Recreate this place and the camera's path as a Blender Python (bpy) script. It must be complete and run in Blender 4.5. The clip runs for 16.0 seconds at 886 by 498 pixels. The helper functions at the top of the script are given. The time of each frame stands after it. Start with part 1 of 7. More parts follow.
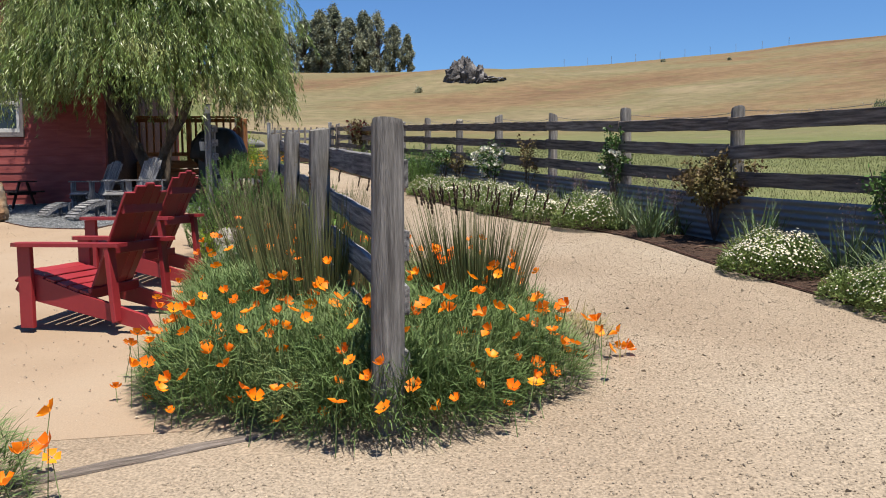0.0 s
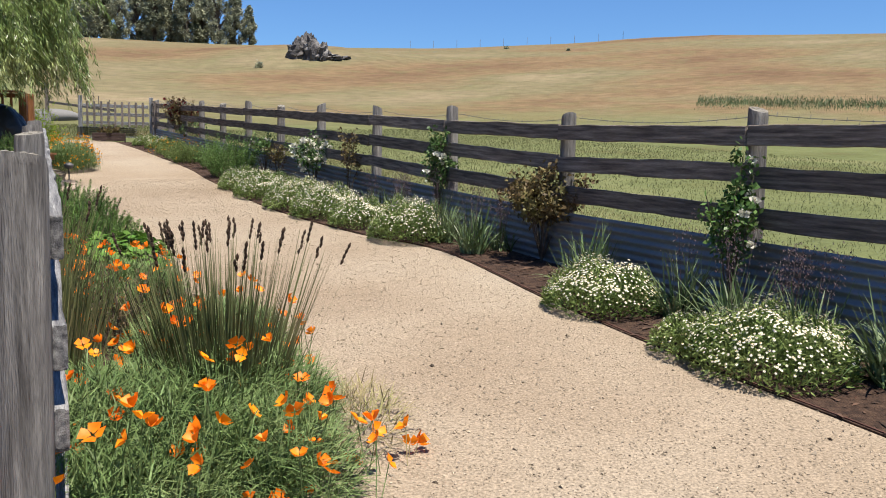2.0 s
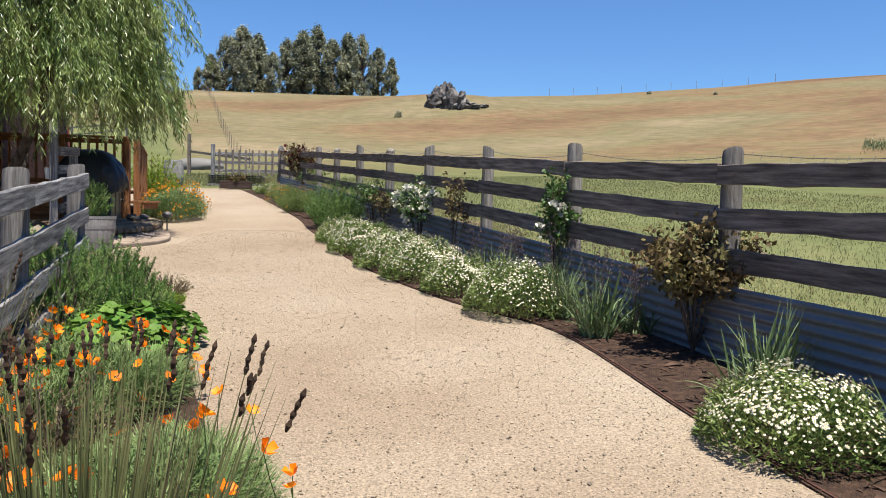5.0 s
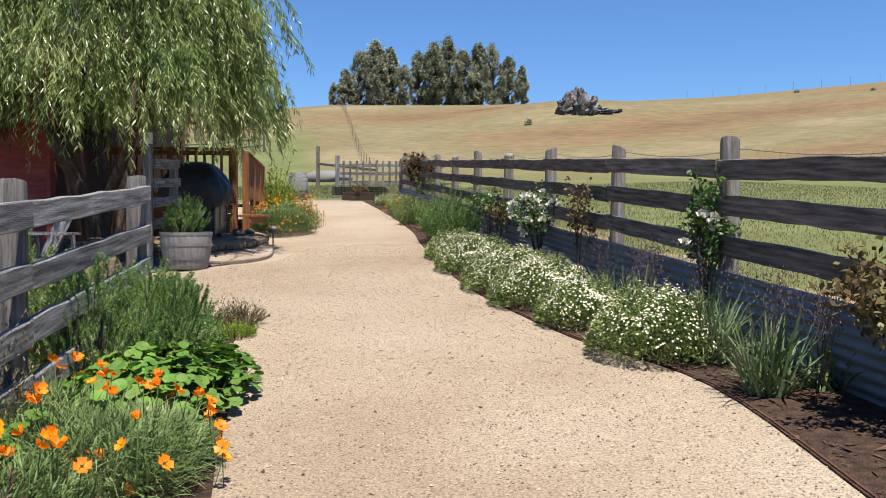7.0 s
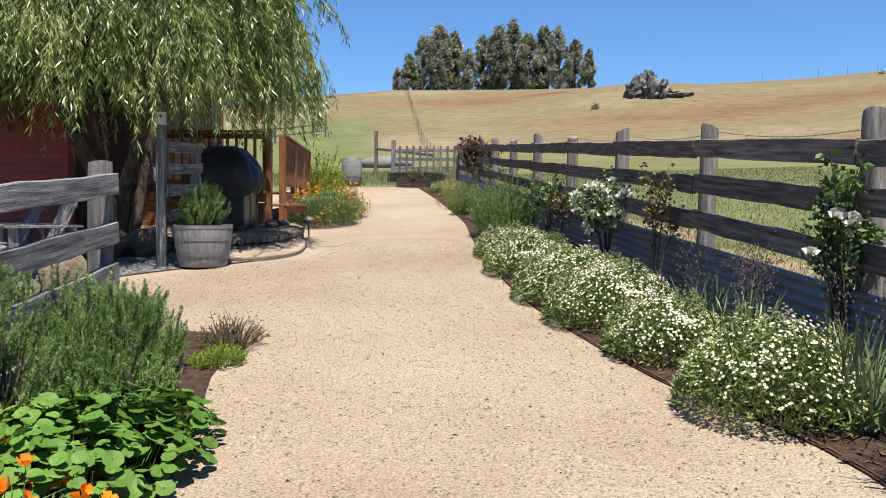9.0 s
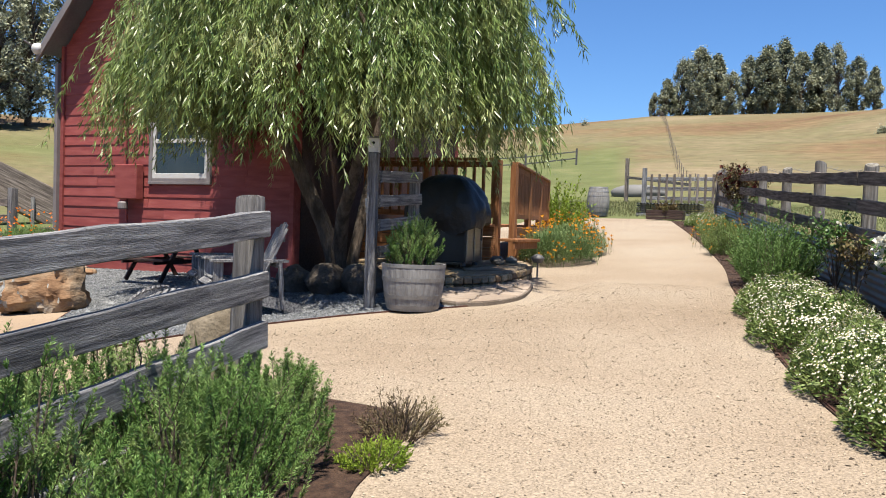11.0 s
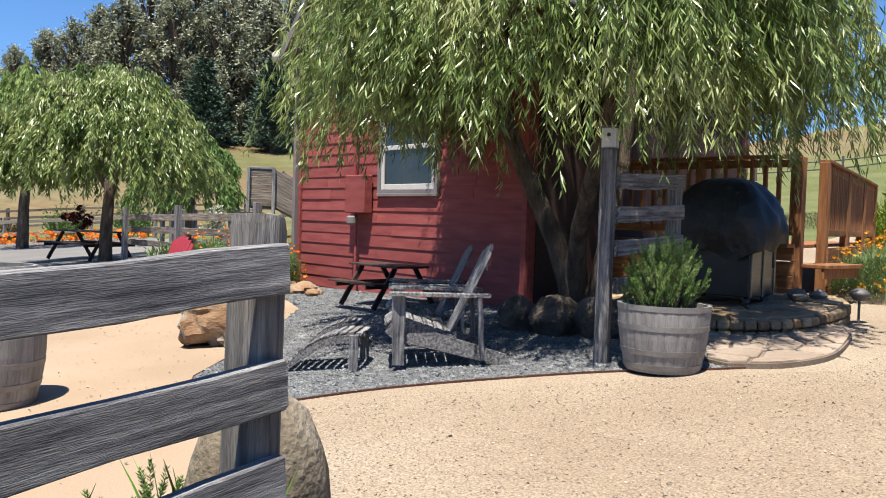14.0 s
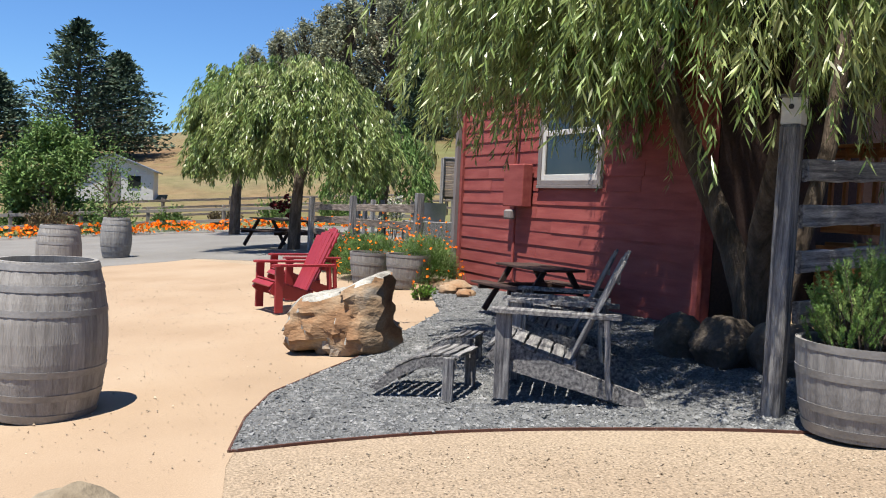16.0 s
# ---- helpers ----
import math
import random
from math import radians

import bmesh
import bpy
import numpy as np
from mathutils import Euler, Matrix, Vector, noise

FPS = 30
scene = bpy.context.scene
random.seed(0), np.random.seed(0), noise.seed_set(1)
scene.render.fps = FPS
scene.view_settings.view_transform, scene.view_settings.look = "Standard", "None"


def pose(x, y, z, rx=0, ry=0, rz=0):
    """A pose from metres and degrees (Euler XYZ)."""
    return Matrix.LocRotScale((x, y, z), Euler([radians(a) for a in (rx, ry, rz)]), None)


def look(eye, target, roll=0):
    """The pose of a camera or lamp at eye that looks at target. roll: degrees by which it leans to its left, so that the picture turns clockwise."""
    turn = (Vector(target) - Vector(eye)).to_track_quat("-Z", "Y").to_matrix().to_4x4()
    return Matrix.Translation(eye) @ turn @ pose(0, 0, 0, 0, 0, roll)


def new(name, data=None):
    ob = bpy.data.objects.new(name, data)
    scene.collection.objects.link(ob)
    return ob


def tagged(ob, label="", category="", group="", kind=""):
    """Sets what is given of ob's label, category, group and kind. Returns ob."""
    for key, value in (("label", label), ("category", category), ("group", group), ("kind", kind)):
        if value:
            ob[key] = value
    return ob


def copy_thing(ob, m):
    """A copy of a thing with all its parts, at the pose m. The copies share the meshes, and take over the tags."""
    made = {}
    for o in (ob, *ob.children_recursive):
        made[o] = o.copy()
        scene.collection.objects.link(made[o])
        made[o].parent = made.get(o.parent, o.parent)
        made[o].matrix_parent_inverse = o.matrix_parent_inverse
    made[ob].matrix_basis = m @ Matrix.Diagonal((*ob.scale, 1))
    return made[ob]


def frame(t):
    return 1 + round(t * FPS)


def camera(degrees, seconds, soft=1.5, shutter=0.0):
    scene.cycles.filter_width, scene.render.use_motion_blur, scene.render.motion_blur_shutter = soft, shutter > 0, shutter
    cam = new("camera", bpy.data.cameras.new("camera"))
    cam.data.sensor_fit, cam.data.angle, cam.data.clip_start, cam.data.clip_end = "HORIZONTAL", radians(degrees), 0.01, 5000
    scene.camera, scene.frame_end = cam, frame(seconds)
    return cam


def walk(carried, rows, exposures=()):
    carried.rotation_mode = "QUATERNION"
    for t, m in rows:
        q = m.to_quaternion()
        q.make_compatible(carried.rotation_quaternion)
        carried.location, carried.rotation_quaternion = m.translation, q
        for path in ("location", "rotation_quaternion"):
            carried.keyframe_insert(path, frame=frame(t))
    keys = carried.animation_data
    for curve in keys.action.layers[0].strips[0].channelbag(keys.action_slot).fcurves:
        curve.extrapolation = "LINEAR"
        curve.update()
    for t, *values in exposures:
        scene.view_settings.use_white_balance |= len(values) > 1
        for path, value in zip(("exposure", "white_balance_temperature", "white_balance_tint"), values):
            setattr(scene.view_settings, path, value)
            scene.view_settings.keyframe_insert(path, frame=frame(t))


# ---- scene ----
cam = camera(56.8, 16.0, 1.0)
METRES, EYE, TILT, LEAN, TURN = 11.2, 1.32, 0.0, -1.6, 0.0
ROWS = [
    (0.0, 0.0, 0.0, 0.0, -0.18, -4.74, 2.11),
    (0.5, 0.0065, 0.027, 0.0089, -5.45, -5.16, 1.56),
    (1.0, 0.0208, 0.0542, 0.0147, -8.85, -6.65, 0.77),
    (1.5, 0.0332, 0.0778, 0.0219, -10.36, -7.34, 0.55),
    (2.0, 0.0431, 0.1024, 0.0227, -10.82, -6.39, 0.46),
    (2.5, 0.0526, 0.1244, 0.0228, -10.11, -5.47, 0.15),
    (3.0, 0.0627, 0.1499, 0.0238, -7.39, -4.92, 0.33),
    (3.5, 0.0693, 0.1767, 0.0229, -5.27, -4.64, 0.83),
    (6.0, 0.1031, 0.3344, 0.0257, 3.49, -2.06, 0.08),
    (6.5, 0.1046, 0.3639, 0.0252, 6.66, -1.85, 0.52),
    (7.0, 0.1045, 0.3924, 0.0271, 8.06, -2.25, 1.09),
    (7.5, 0.1059, 0.4252, 0.0285, 8.83, -2.62, 0.64),
    (8.0, 0.105, 0.4577, 0.0295, 9.23, -3.06, 0.78),
    (10.5, 0.0828, 0.6166, 0.041, 24.74, -1.99, -0.19),
    (11.0, 0.0744, 0.6482, 0.0439, 29.95, -1.21, -0.53),
    (11.5, 0.0606, 0.6786, 0.0476, 33.73, -0.43, -0.51),
    (12.0, 0.0488, 0.7105, 0.0496, 38.69, -0.14, -0.42),
    (12.5, 0.0362, 0.7411, 0.0504, 42.17, -0.29, -0.79),
    (13.0, 0.0209, 0.7707, 0.0533, 44.13, -0.45, -0.87),
    (13.5, 0.0084, 0.8016, 0.0542, 47.28, -0.5, -0.88),
    (14.0, -0.0079, 0.8334, 0.054, 50.18, -0.7, -0.81),
    (14.5, -0.0241, 0.8624, 0.0561, 52.41, -1.04, -0.67),
    (15.0, -0.0342, 0.8931, 0.0584, 57.43, -1.23, -1.18),
    (15.5, -0.0486, 0.9205, 0.0591, 62.06, -1.51, -1.72),
    (16.0, -0.0635, 0.9436, 0.0609, 65.01, -1.66, -2.07),
]
walk(cam, [(t, pose(0, 0, EYE, TILT, LEAN, TURN) @ pose(METRES * x, METRES * y, METRES * z, 90 + pitch, roll, yaw)) for t, x, y, z, yaw, pitch, roll in ROWS], exposures=((0.0, 0.85), (3.0, 1.03), (7.0, 1.06), (11.0, 1.16), (14.0, 1.22), (16.0, 1.12)))

# ---- world, sun ----
SUN_EL, SUN_DIR = radians(72), Vector((0.52, -0.855, 0)).normalized()
world = bpy.data.worlds.new("sky")
scene.world = world
world.use_nodes = True
wn = world.node_tree
sky = wn.nodes.new("ShaderNodeTexSky")
sky.sky_type, sky.sun_disc = "NISHITA", False
sky.sun_elevation, sky.sun_rotation = SUN_EL, math.atan2(SUN_DIR.x, SUN_DIR.y)
sky.air_density, sky.dust_density, sky.ozone_density, sky.altitude = 1.0, 0.2, 4.0, 200
tint = wn.nodes.new("ShaderNodeMix")
tint.data_type, tint.blend_type = "RGBA", "MULTIPLY"
tint.inputs[0].default_value = 1.0
tint.inputs[7].default_value = (0.66, 0.93, 1.25, 1)
wn.links.new(sky.outputs[0], tint.inputs[6])
wn.links.new(tint.outputs[2], wn.nodes["Background"].inputs[0])
wn.nodes["Background"].inputs[1].default_value = 0.0575
sun = new("sun", bpy.data.lights.new("sun", "SUN"))
sun.data.energy, sun.data.angle, sun.data.color = 5.0, radians(0.53), (1.0, 0.935, 0.82)
s_from = SUN_DIR * math.cos(SUN_EL) + Vector((0, 0, math.sin(SUN_EL)))
sun.matrix_world = look(s_from * 60, (0, 0, 0))


# ---- materials ----
def mat(name, colors, scale=4.0, stretch=(1, 1, 1), rough=0.85, fine=60.0, fine_amt=0.35, bump=0.3, bump_scale=None, spec=0.3, metal=0.0,
        jitter=0.0, island=0.0, hue=0.0, detail=6.0, transl=0.0, bump_dist=0.01):
    """Noise between colours at a large scale, a fine grain over it, relief, and variation from piece to piece."""
    m = bpy.data.materials.new(name)
    m.use_nodes = True
    nt = m.node_tree
    N, L = nt.nodes, nt.links
    b = N["Principled BSDF"]
    b.inputs["Roughness"].default_value, b.inputs["Metallic"].default_value = rough, metal
    b.inputs["Specular IOR Level"].default_value = spec
    tc, mp = N.new("ShaderNodeTexCoord"), N.new("ShaderNodeMapping")
    mp.inputs["Scale"].default_value = stretch
    oi = N.new("ShaderNodeObjectInfo")
    ad = N.new("ShaderNodeVectorMath")
    ad.operation = "MULTIPLY_ADD"
    ad.inputs[1].default_value = (37.0, 21.0, 53.0)
    L.new(oi.outputs["Random"], ad.inputs[0]), L.new(tc.outputs["Object"], ad.inputs[2])
    L.new(ad.outputs[0], mp.inputs["Vector"])

    def noise_tex(s, det):
        n = N.new("ShaderNodeTexNoise")
        n.inputs["Scale"].default_value, n.inputs["Detail"].default_value = s, det
        L.new(mp.outputs[0], n.inputs["Vector"])
        return n.outputs["Fac"]

    big, small = noise_tex(scale, detail), noise_tex(fine, 4.0)
    ramp = N.new("ShaderNodeValToRGB")
    els = ramp.color_ramp.elements
    while len(els) < len(colors):
        els.new(0.5)
    for i, c in enumerate(colors):
        els[i].position = 0.3 + 0.4 * i / max(1, len(colors) - 1)
        els[i].color = (*c, 1)
    L.new(big, ramp.inputs[0])
    hs = N.new("ShaderNodeHueSaturation")
    L.new(ramp.outputs[0], hs.inputs["Color"])
    val = N.new("ShaderNodeMath")
    val.operation = "MULTIPLY_ADD"
    val.inputs[1].default_value, val.inputs[2].default_value = fine_amt * 2, 1 - fine_amt
    L.new(small, val.inputs[0])
    out = val.outputs[0]
    for amt, src in ((jitter, oi.outputs["Random"]), (island, None)):
        if not amt:
            continue
        if src is None:
            ge = N.new("ShaderNodeNewGeometry")
            src = ge.outputs["Random Per Island"]
        ma = N.new("ShaderNodeMath")
        ma.operation = "MULTIPLY_ADD"
        ma.inputs[1].default_value, ma.inputs[2].default_value = amt, 1 - amt / 2
        L.new(src, ma.inputs[0])
        mu = N.new("ShaderNodeMath")
        mu.operation = "MULTIPLY"
        L.new(ma.outputs[0], mu.inputs[0]), L.new(out, mu.inputs[1])
        out = mu.outputs[0]
        if hue:
            mh = N.new("ShaderNodeMath")
            mh.operation = "MULTIPLY_ADD"
            mh.inputs[1].default_value, mh.inputs[2].default_value = hue, 0.5 - hue / 2
            L.new(src, mh.inputs[0]), L.new(mh.outputs[0], hs.inputs["Hue"])
    L.new(out, hs.inputs["Value"])
    L.new(hs.outputs[0], b.inputs["Base Color"])
    if bump:
        bm_ = N.new("ShaderNodeBump")
        bm_.inputs["Strength"].default_value, bm_.inputs["Distance"].default_value = bump, bump_dist
        L.new(noise_tex(bump_scale, 5.0) if bump_scale else small, bm_.inputs["Height"])
        L.new(bm_.outputs[0], b.inputs["Normal"])
    if transl:
        tr, mx = N.new("ShaderNodeBsdfTranslucent"), N.new("ShaderNodeMixShader")
        mx.inputs[0].default_value = transl
        L.new(hs.outputs[0], tr.inputs["Color"])
        L.new(b.outputs[0], mx.inputs[1]), L.new(tr.outputs[0], mx.inputs[2])
        L.new(mx.outputs[0], N["Material Output"].inputs["Surface"])
    return m


M_gravel = mat("tan_gravel", [(0.217, 0.165, 0.118), (0.261, 0.208, 0.154), (0.288, 0.239, 0.183)], 0.5, fine=75, fine_amt=0.9, bump=0.9, rough=0.95, spec=0.1, bump_dist=0.012)
M_patio = mat("fine_tan_gravel", [(0.234, 0.171, 0.118), (0.272, 0.204, 0.144), (0.294, 0.229, 0.167)], 0.6, fine=150, fine_amt=0.3, bump=0.35, rough=0.95, spec=0.1, bump_dist=0.006)
M_bluegravel = mat("grey_gravel", [(0.0716, 0.0757, 0.0826), (0.115, 0.121, 0.126), (0.165, 0.168, 0.17)], 8, fine=90, fine_amt=0.6, bump=1.0, rough=0.9, bump_dist=0.02)
M_pebble_grey = mat("grey_stone", [(0.0877, 0.092, 0.0989), (0.198, 0.201, 0.204)], 9, fine=80, island=0.9, bump=0)
M_pebble_tan = mat("tan_stone", [(0.205, 0.163, 0.117), (0.335, 0.275, 0.209)], 9, fine=80, island=0.9, bump=0)
M_pebble_dark = mat("dark_litter", [(0.0495, 0.0358, 0.0248), (0.11, 0.0826, 0.0605)], 9, fine=80, island=0.8, bump=0)
M_mulch = mat("bark_mulch", [(0.0223, 0.0124, 0.00886), (0.0545, 0.0298, 0.0198), (0.0844, 0.0495, 0.0322)], 18, fine=90, fine_amt=0.6, bump=1.0, rough=0.95, bump_dist=0.03)
M_chip = mat("bark_chips", [(0.0275, 0.0154, 0.011), (0.0877, 0.0495, 0.033)], 14, fine=80, island=1.0, bump=0)
M_road = mat("road_gravel", [(0.126, 0.121, 0.115), (0.165, 0.16, 0.154)], 0.6, fine=70, fine_amt=0.4, bump=0.4)
M_greywood = mat("weathered_grey_wood", [(0.0605, 0.0605, 0.0682), (0.182, 0.178, 0.183), (0.33, 0.325, 0.319)], 3.0, (0.8, 16, 16), fine=24, fine_amt=0.7, bump=0.9, rough=0.9, jitter=0.35, spec=0.15, bump_dist=0.01)
M_greypost = mat("weathered_grey_log", [(0.0809, 0.0745, 0.0712), (0.169, 0.158, 0.15), (0.267, 0.251, 0.234)], 3.0, (13, 13, 0.8), fine=20, fine_amt=0.5, bump=0.9, rough=0.9, jitter=0.3, spec=0.15, bump_dist=0.01)
M_darkwood = mat("weathered_brown_wood", [(0.0686, 0.0576, 0.0521), (0.158, 0.131, 0.113), (0.274, 0.233, 0.205)], 3.0, (0.9, 14, 14), fine=22, fine_amt=0.5, bump=0.9, rough=0.9, jitter=0.4, spec=0.15, bump_dist=0.01)
M_endgrain = mat("lichened_end_grain", [(0.0877, 0.0798, 0.066), (0.198, 0.181, 0.154), (0.275, 0.259, 0.225)], 22, fine=120, fine_amt=0.5, bump=1.0, rough=0.95)
M_zinc = mat("galvanised_sheet", [(0.123, 0.135, 0.155), (0.196, 0.212, 0.237)], 1.6, fine=30, fine_amt=0.2, bump=0.05, rough=0.5, metal=0.4, spec=0.5)
M_red = mat("red_barn_paint", [(0.181, 0.0368, 0.0353), (0.221, 0.0515, 0.047), (0.257, 0.0698, 0.0625)], 2.2, (1, 6, 6), fine=40, fine_amt=0.18, bump=0.25, rough=0.7, jitter=0.22, spec=0.3)
M_redgloss = mat("red_chair_paint", [(0.211, 0.014, 0.0197), (0.253, 0.0224, 0.0267)], 4, fine=40, fine_amt=0.12, bump=0.08, rough=0.45, jitter=0.12, spec=0.5)
M_white = mat("white_paint", [(0.445, 0.439, 0.421), (0.507, 0.501, 0.489)], 6, fine=40, fine_amt=0.1, bump=0.05, rough=0.5)
M_greytrim = mat("grey_trim_paint", [(0.143, 0.126, 0.126), (0.181, 0.165, 0.165)], 5, fine=40, fine_amt=0.1, bump=0.1, rough=0.7)
M_black = mat("black_fabric", [(0.0048, 0.0048, 0.0056), (0.0112, 0.0112, 0.012)], 5, fine=120, fine_amt=0.3, bump=0.4, bump_scale=14, rough=0.45, spec=0.5, bump_dist=0.03)
M_redwood = mat("redwood_deck", [(0.151, 0.0585, 0.0206), (0.227, 0.0963, 0.0378), (0.289, 0.138, 0.0619)], 3, (9, 9, 1), fine=30, fine_amt=0.35, bump=0.3, rough=0.75, jitter=0.3)
# dark stain of tables, gutter and crate; on the barn's east wall painted shade
M_brownstain_shade = mat("dark_stained_wood_and_wall_shade", [(0.031, 0.0179, 0.0151), (0.0585, 0.0344, 0.0289)], 3, (1, 12, 12), fine=24, fine_amt=0.4, bump=0.4, rough=0.7, jitter=0.3)
M_bark = mat("tree_bark", [(0.044, 0.033, 0.0248), (0.0937, 0.0716, 0.055), (0.143, 0.115, 0.0912)], 5, (3, 3, 0.7), fine=25, fine_amt=0.5, bump=1.0, rough=0.95, bump_dist=0.03)
M_willow = mat("willow_leaves", [(0.0934, 0.143, 0.0366), (0.204, 0.265, 0.0815), (0.366, 0.4, 0.171)], 1.6, fine=8, fine_amt=0.3, bump=0, rough=0.36, island=1.0, hue=0.03, transl=0.38, spec=0.5)
M_farleaf = mat("far_tree_leaves", [(0.11, 0.127, 0.0826), (0.22, 0.231, 0.154), (0.341, 0.347, 0.242)], 0.35, fine=3, fine_amt=0.3, bump=0, rough=0.8, island=0.9, transl=0.15)
M_conifer = mat("conifer_needles", [(0.0227, 0.0464, 0.0351), (0.0568, 0.0929, 0.0619), (0.103, 0.139, 0.0877)], 0.5, fine=3, fine_amt=0.3, bump=0, rough=0.8, island=0.8)
M_tanrock = mat("tan_grey_rock", [(0.103, 0.0817, 0.0559), (0.172, 0.142, 0.103), (0.258, 0.224, 0.172)], 4, fine=34, fine_amt=0.5, bump=0.9, rough=0.95, bump_dist=0.015)
M_lichen = mat("pale_lichened_rock", [(0.138, 0.129, 0.116), (0.258, 0.249, 0.228), (0.361, 0.353, 0.327)], 9, fine=40, fine_amt=0.5, bump=0.9, rough=0.95, bump_dist=0.015)
M_rock = mat("grey_rock", [(0.0972, 0.0836, 0.0697), (0.175, 0.157, 0.132), (0.279, 0.261, 0.23)], 3.4, fine=34, fine_amt=0.55, bump=0.9, rough=0.95, bump_dist=0.015)
M_darkrock = mat("dark_outcrop_rock", [(0.0482, 0.0447, 0.0482), (0.103, 0.0963, 0.0963), (0.248, 0.234, 0.227)], 0.9, fine=9, fine_amt=0.5, bump=1.0, rough=0.95, bump_dist=0.15)
M_sandstone = mat("brown_sandstone", [(0.121, 0.066, 0.0358), (0.209, 0.121, 0.066), (0.237, 0.17, 0.11), (0.198, 0.187, 0.17)], 2.0, (1, 1, 2), fine=30, fine_amt=0.4, bump=0.6, bump_scale=7, rough=0.95, bump_dist=0.05)
M_iron = mat("dark_hoop_iron", [(0.0826, 0.0791, 0.0791), (0.144, 0.138, 0.138)], 5, fine=50, fine_amt=0.3, bump=0.2, rough=0.6, metal=0.5)
M_glass = mat("window_glass", [(0.012, 0.014, 0.015), (0.03, 0.033, 0.034)], 2, fine=3, fine_amt=0.1, bump=0, rough=0.06, spec=0.6)


def grass_material():
    """Dry straw on the hill, green in the low meadow, with drifts of rust and ochre."""
    m = mat("hill_grass", [(0.114, 0.071, 0.044), (0.157, 0.109, 0.063), (0.143, 0.122, 0.070), (0.196, 0.155, 0.098)], 0.045, (0.75, 1.15, 1), fine=0.9, fine_amt=0.45, bump=0.8, bump_scale=3.0, rough=0.95, spec=0.05, bump_dist=0.25, detail=8)
    nt = m.node_tree
    N, L = nt.nodes, nt.links
    b = N["Principled BSDF"]
    dry = b.inputs["Base Color"].links[0].from_socket
    geo = N.new("ShaderNodeNewGeometry")
    at = N.new("ShaderNodeAttribute")
    at.attribute_name = "green"
    nz, ramp = N.new("ShaderNodeTexNoise"), N.new("ShaderNodeValToRGB")
    nz.inputs["Scale"].default_value, nz.inputs["Detail"].default_value = 0.35, 9
    L.new(geo.outputs["Position"], nz.inputs["Vector"])
    for e, p, c in zip(ramp.color_ramp.elements, (0.35, 0.7), ((0.074, 0.102, 0.036, 1), (0.140, 0.142, 0.066, 1))):
        e.position, e.color = p, c
    L.new(nz.outputs["Fac"], ramp.inputs[0])
    ma = N.new("ShaderNodeMath")
    ma.operation = "MULTIPLY_ADD"
    ma.inputs[1].default_value, ma.use_clamp = 0.9, True
    sub = N.new("ShaderNodeMath")
    sub.operation = "MULTIPLY_ADD"
    sub.inputs[1].default_value, sub.inputs[2].default_value = 1.5, -0.75
    L.new(nz.outputs["Fac"], sub.inputs[0])
    L.new(at.outputs["Fac"], ma.inputs[0]), L.new(sub.outputs[0], ma.inputs[2])
    mx = N.new("ShaderNodeMix")
    mx.data_type = "RGBA"
    L.new(ma.outputs[0], mx.inputs[0]), L.new(dry, mx.inputs[6]), L.new(ramp.outputs[0], mx.inputs[7])
    L.new(mx.outputs[2], b.inputs["Base Color"])
    return m


M_grass = grass_material()
M_verge = mat("straw_littered_soil", [(0.10, 0.07, 0.045), (0.19, 0.145, 0.085), (0.27, 0.215, 0.13)], 2.5, fine=40, fine_amt=0.6, bump=0.8, rough=0.95, bump_dist=0.02)


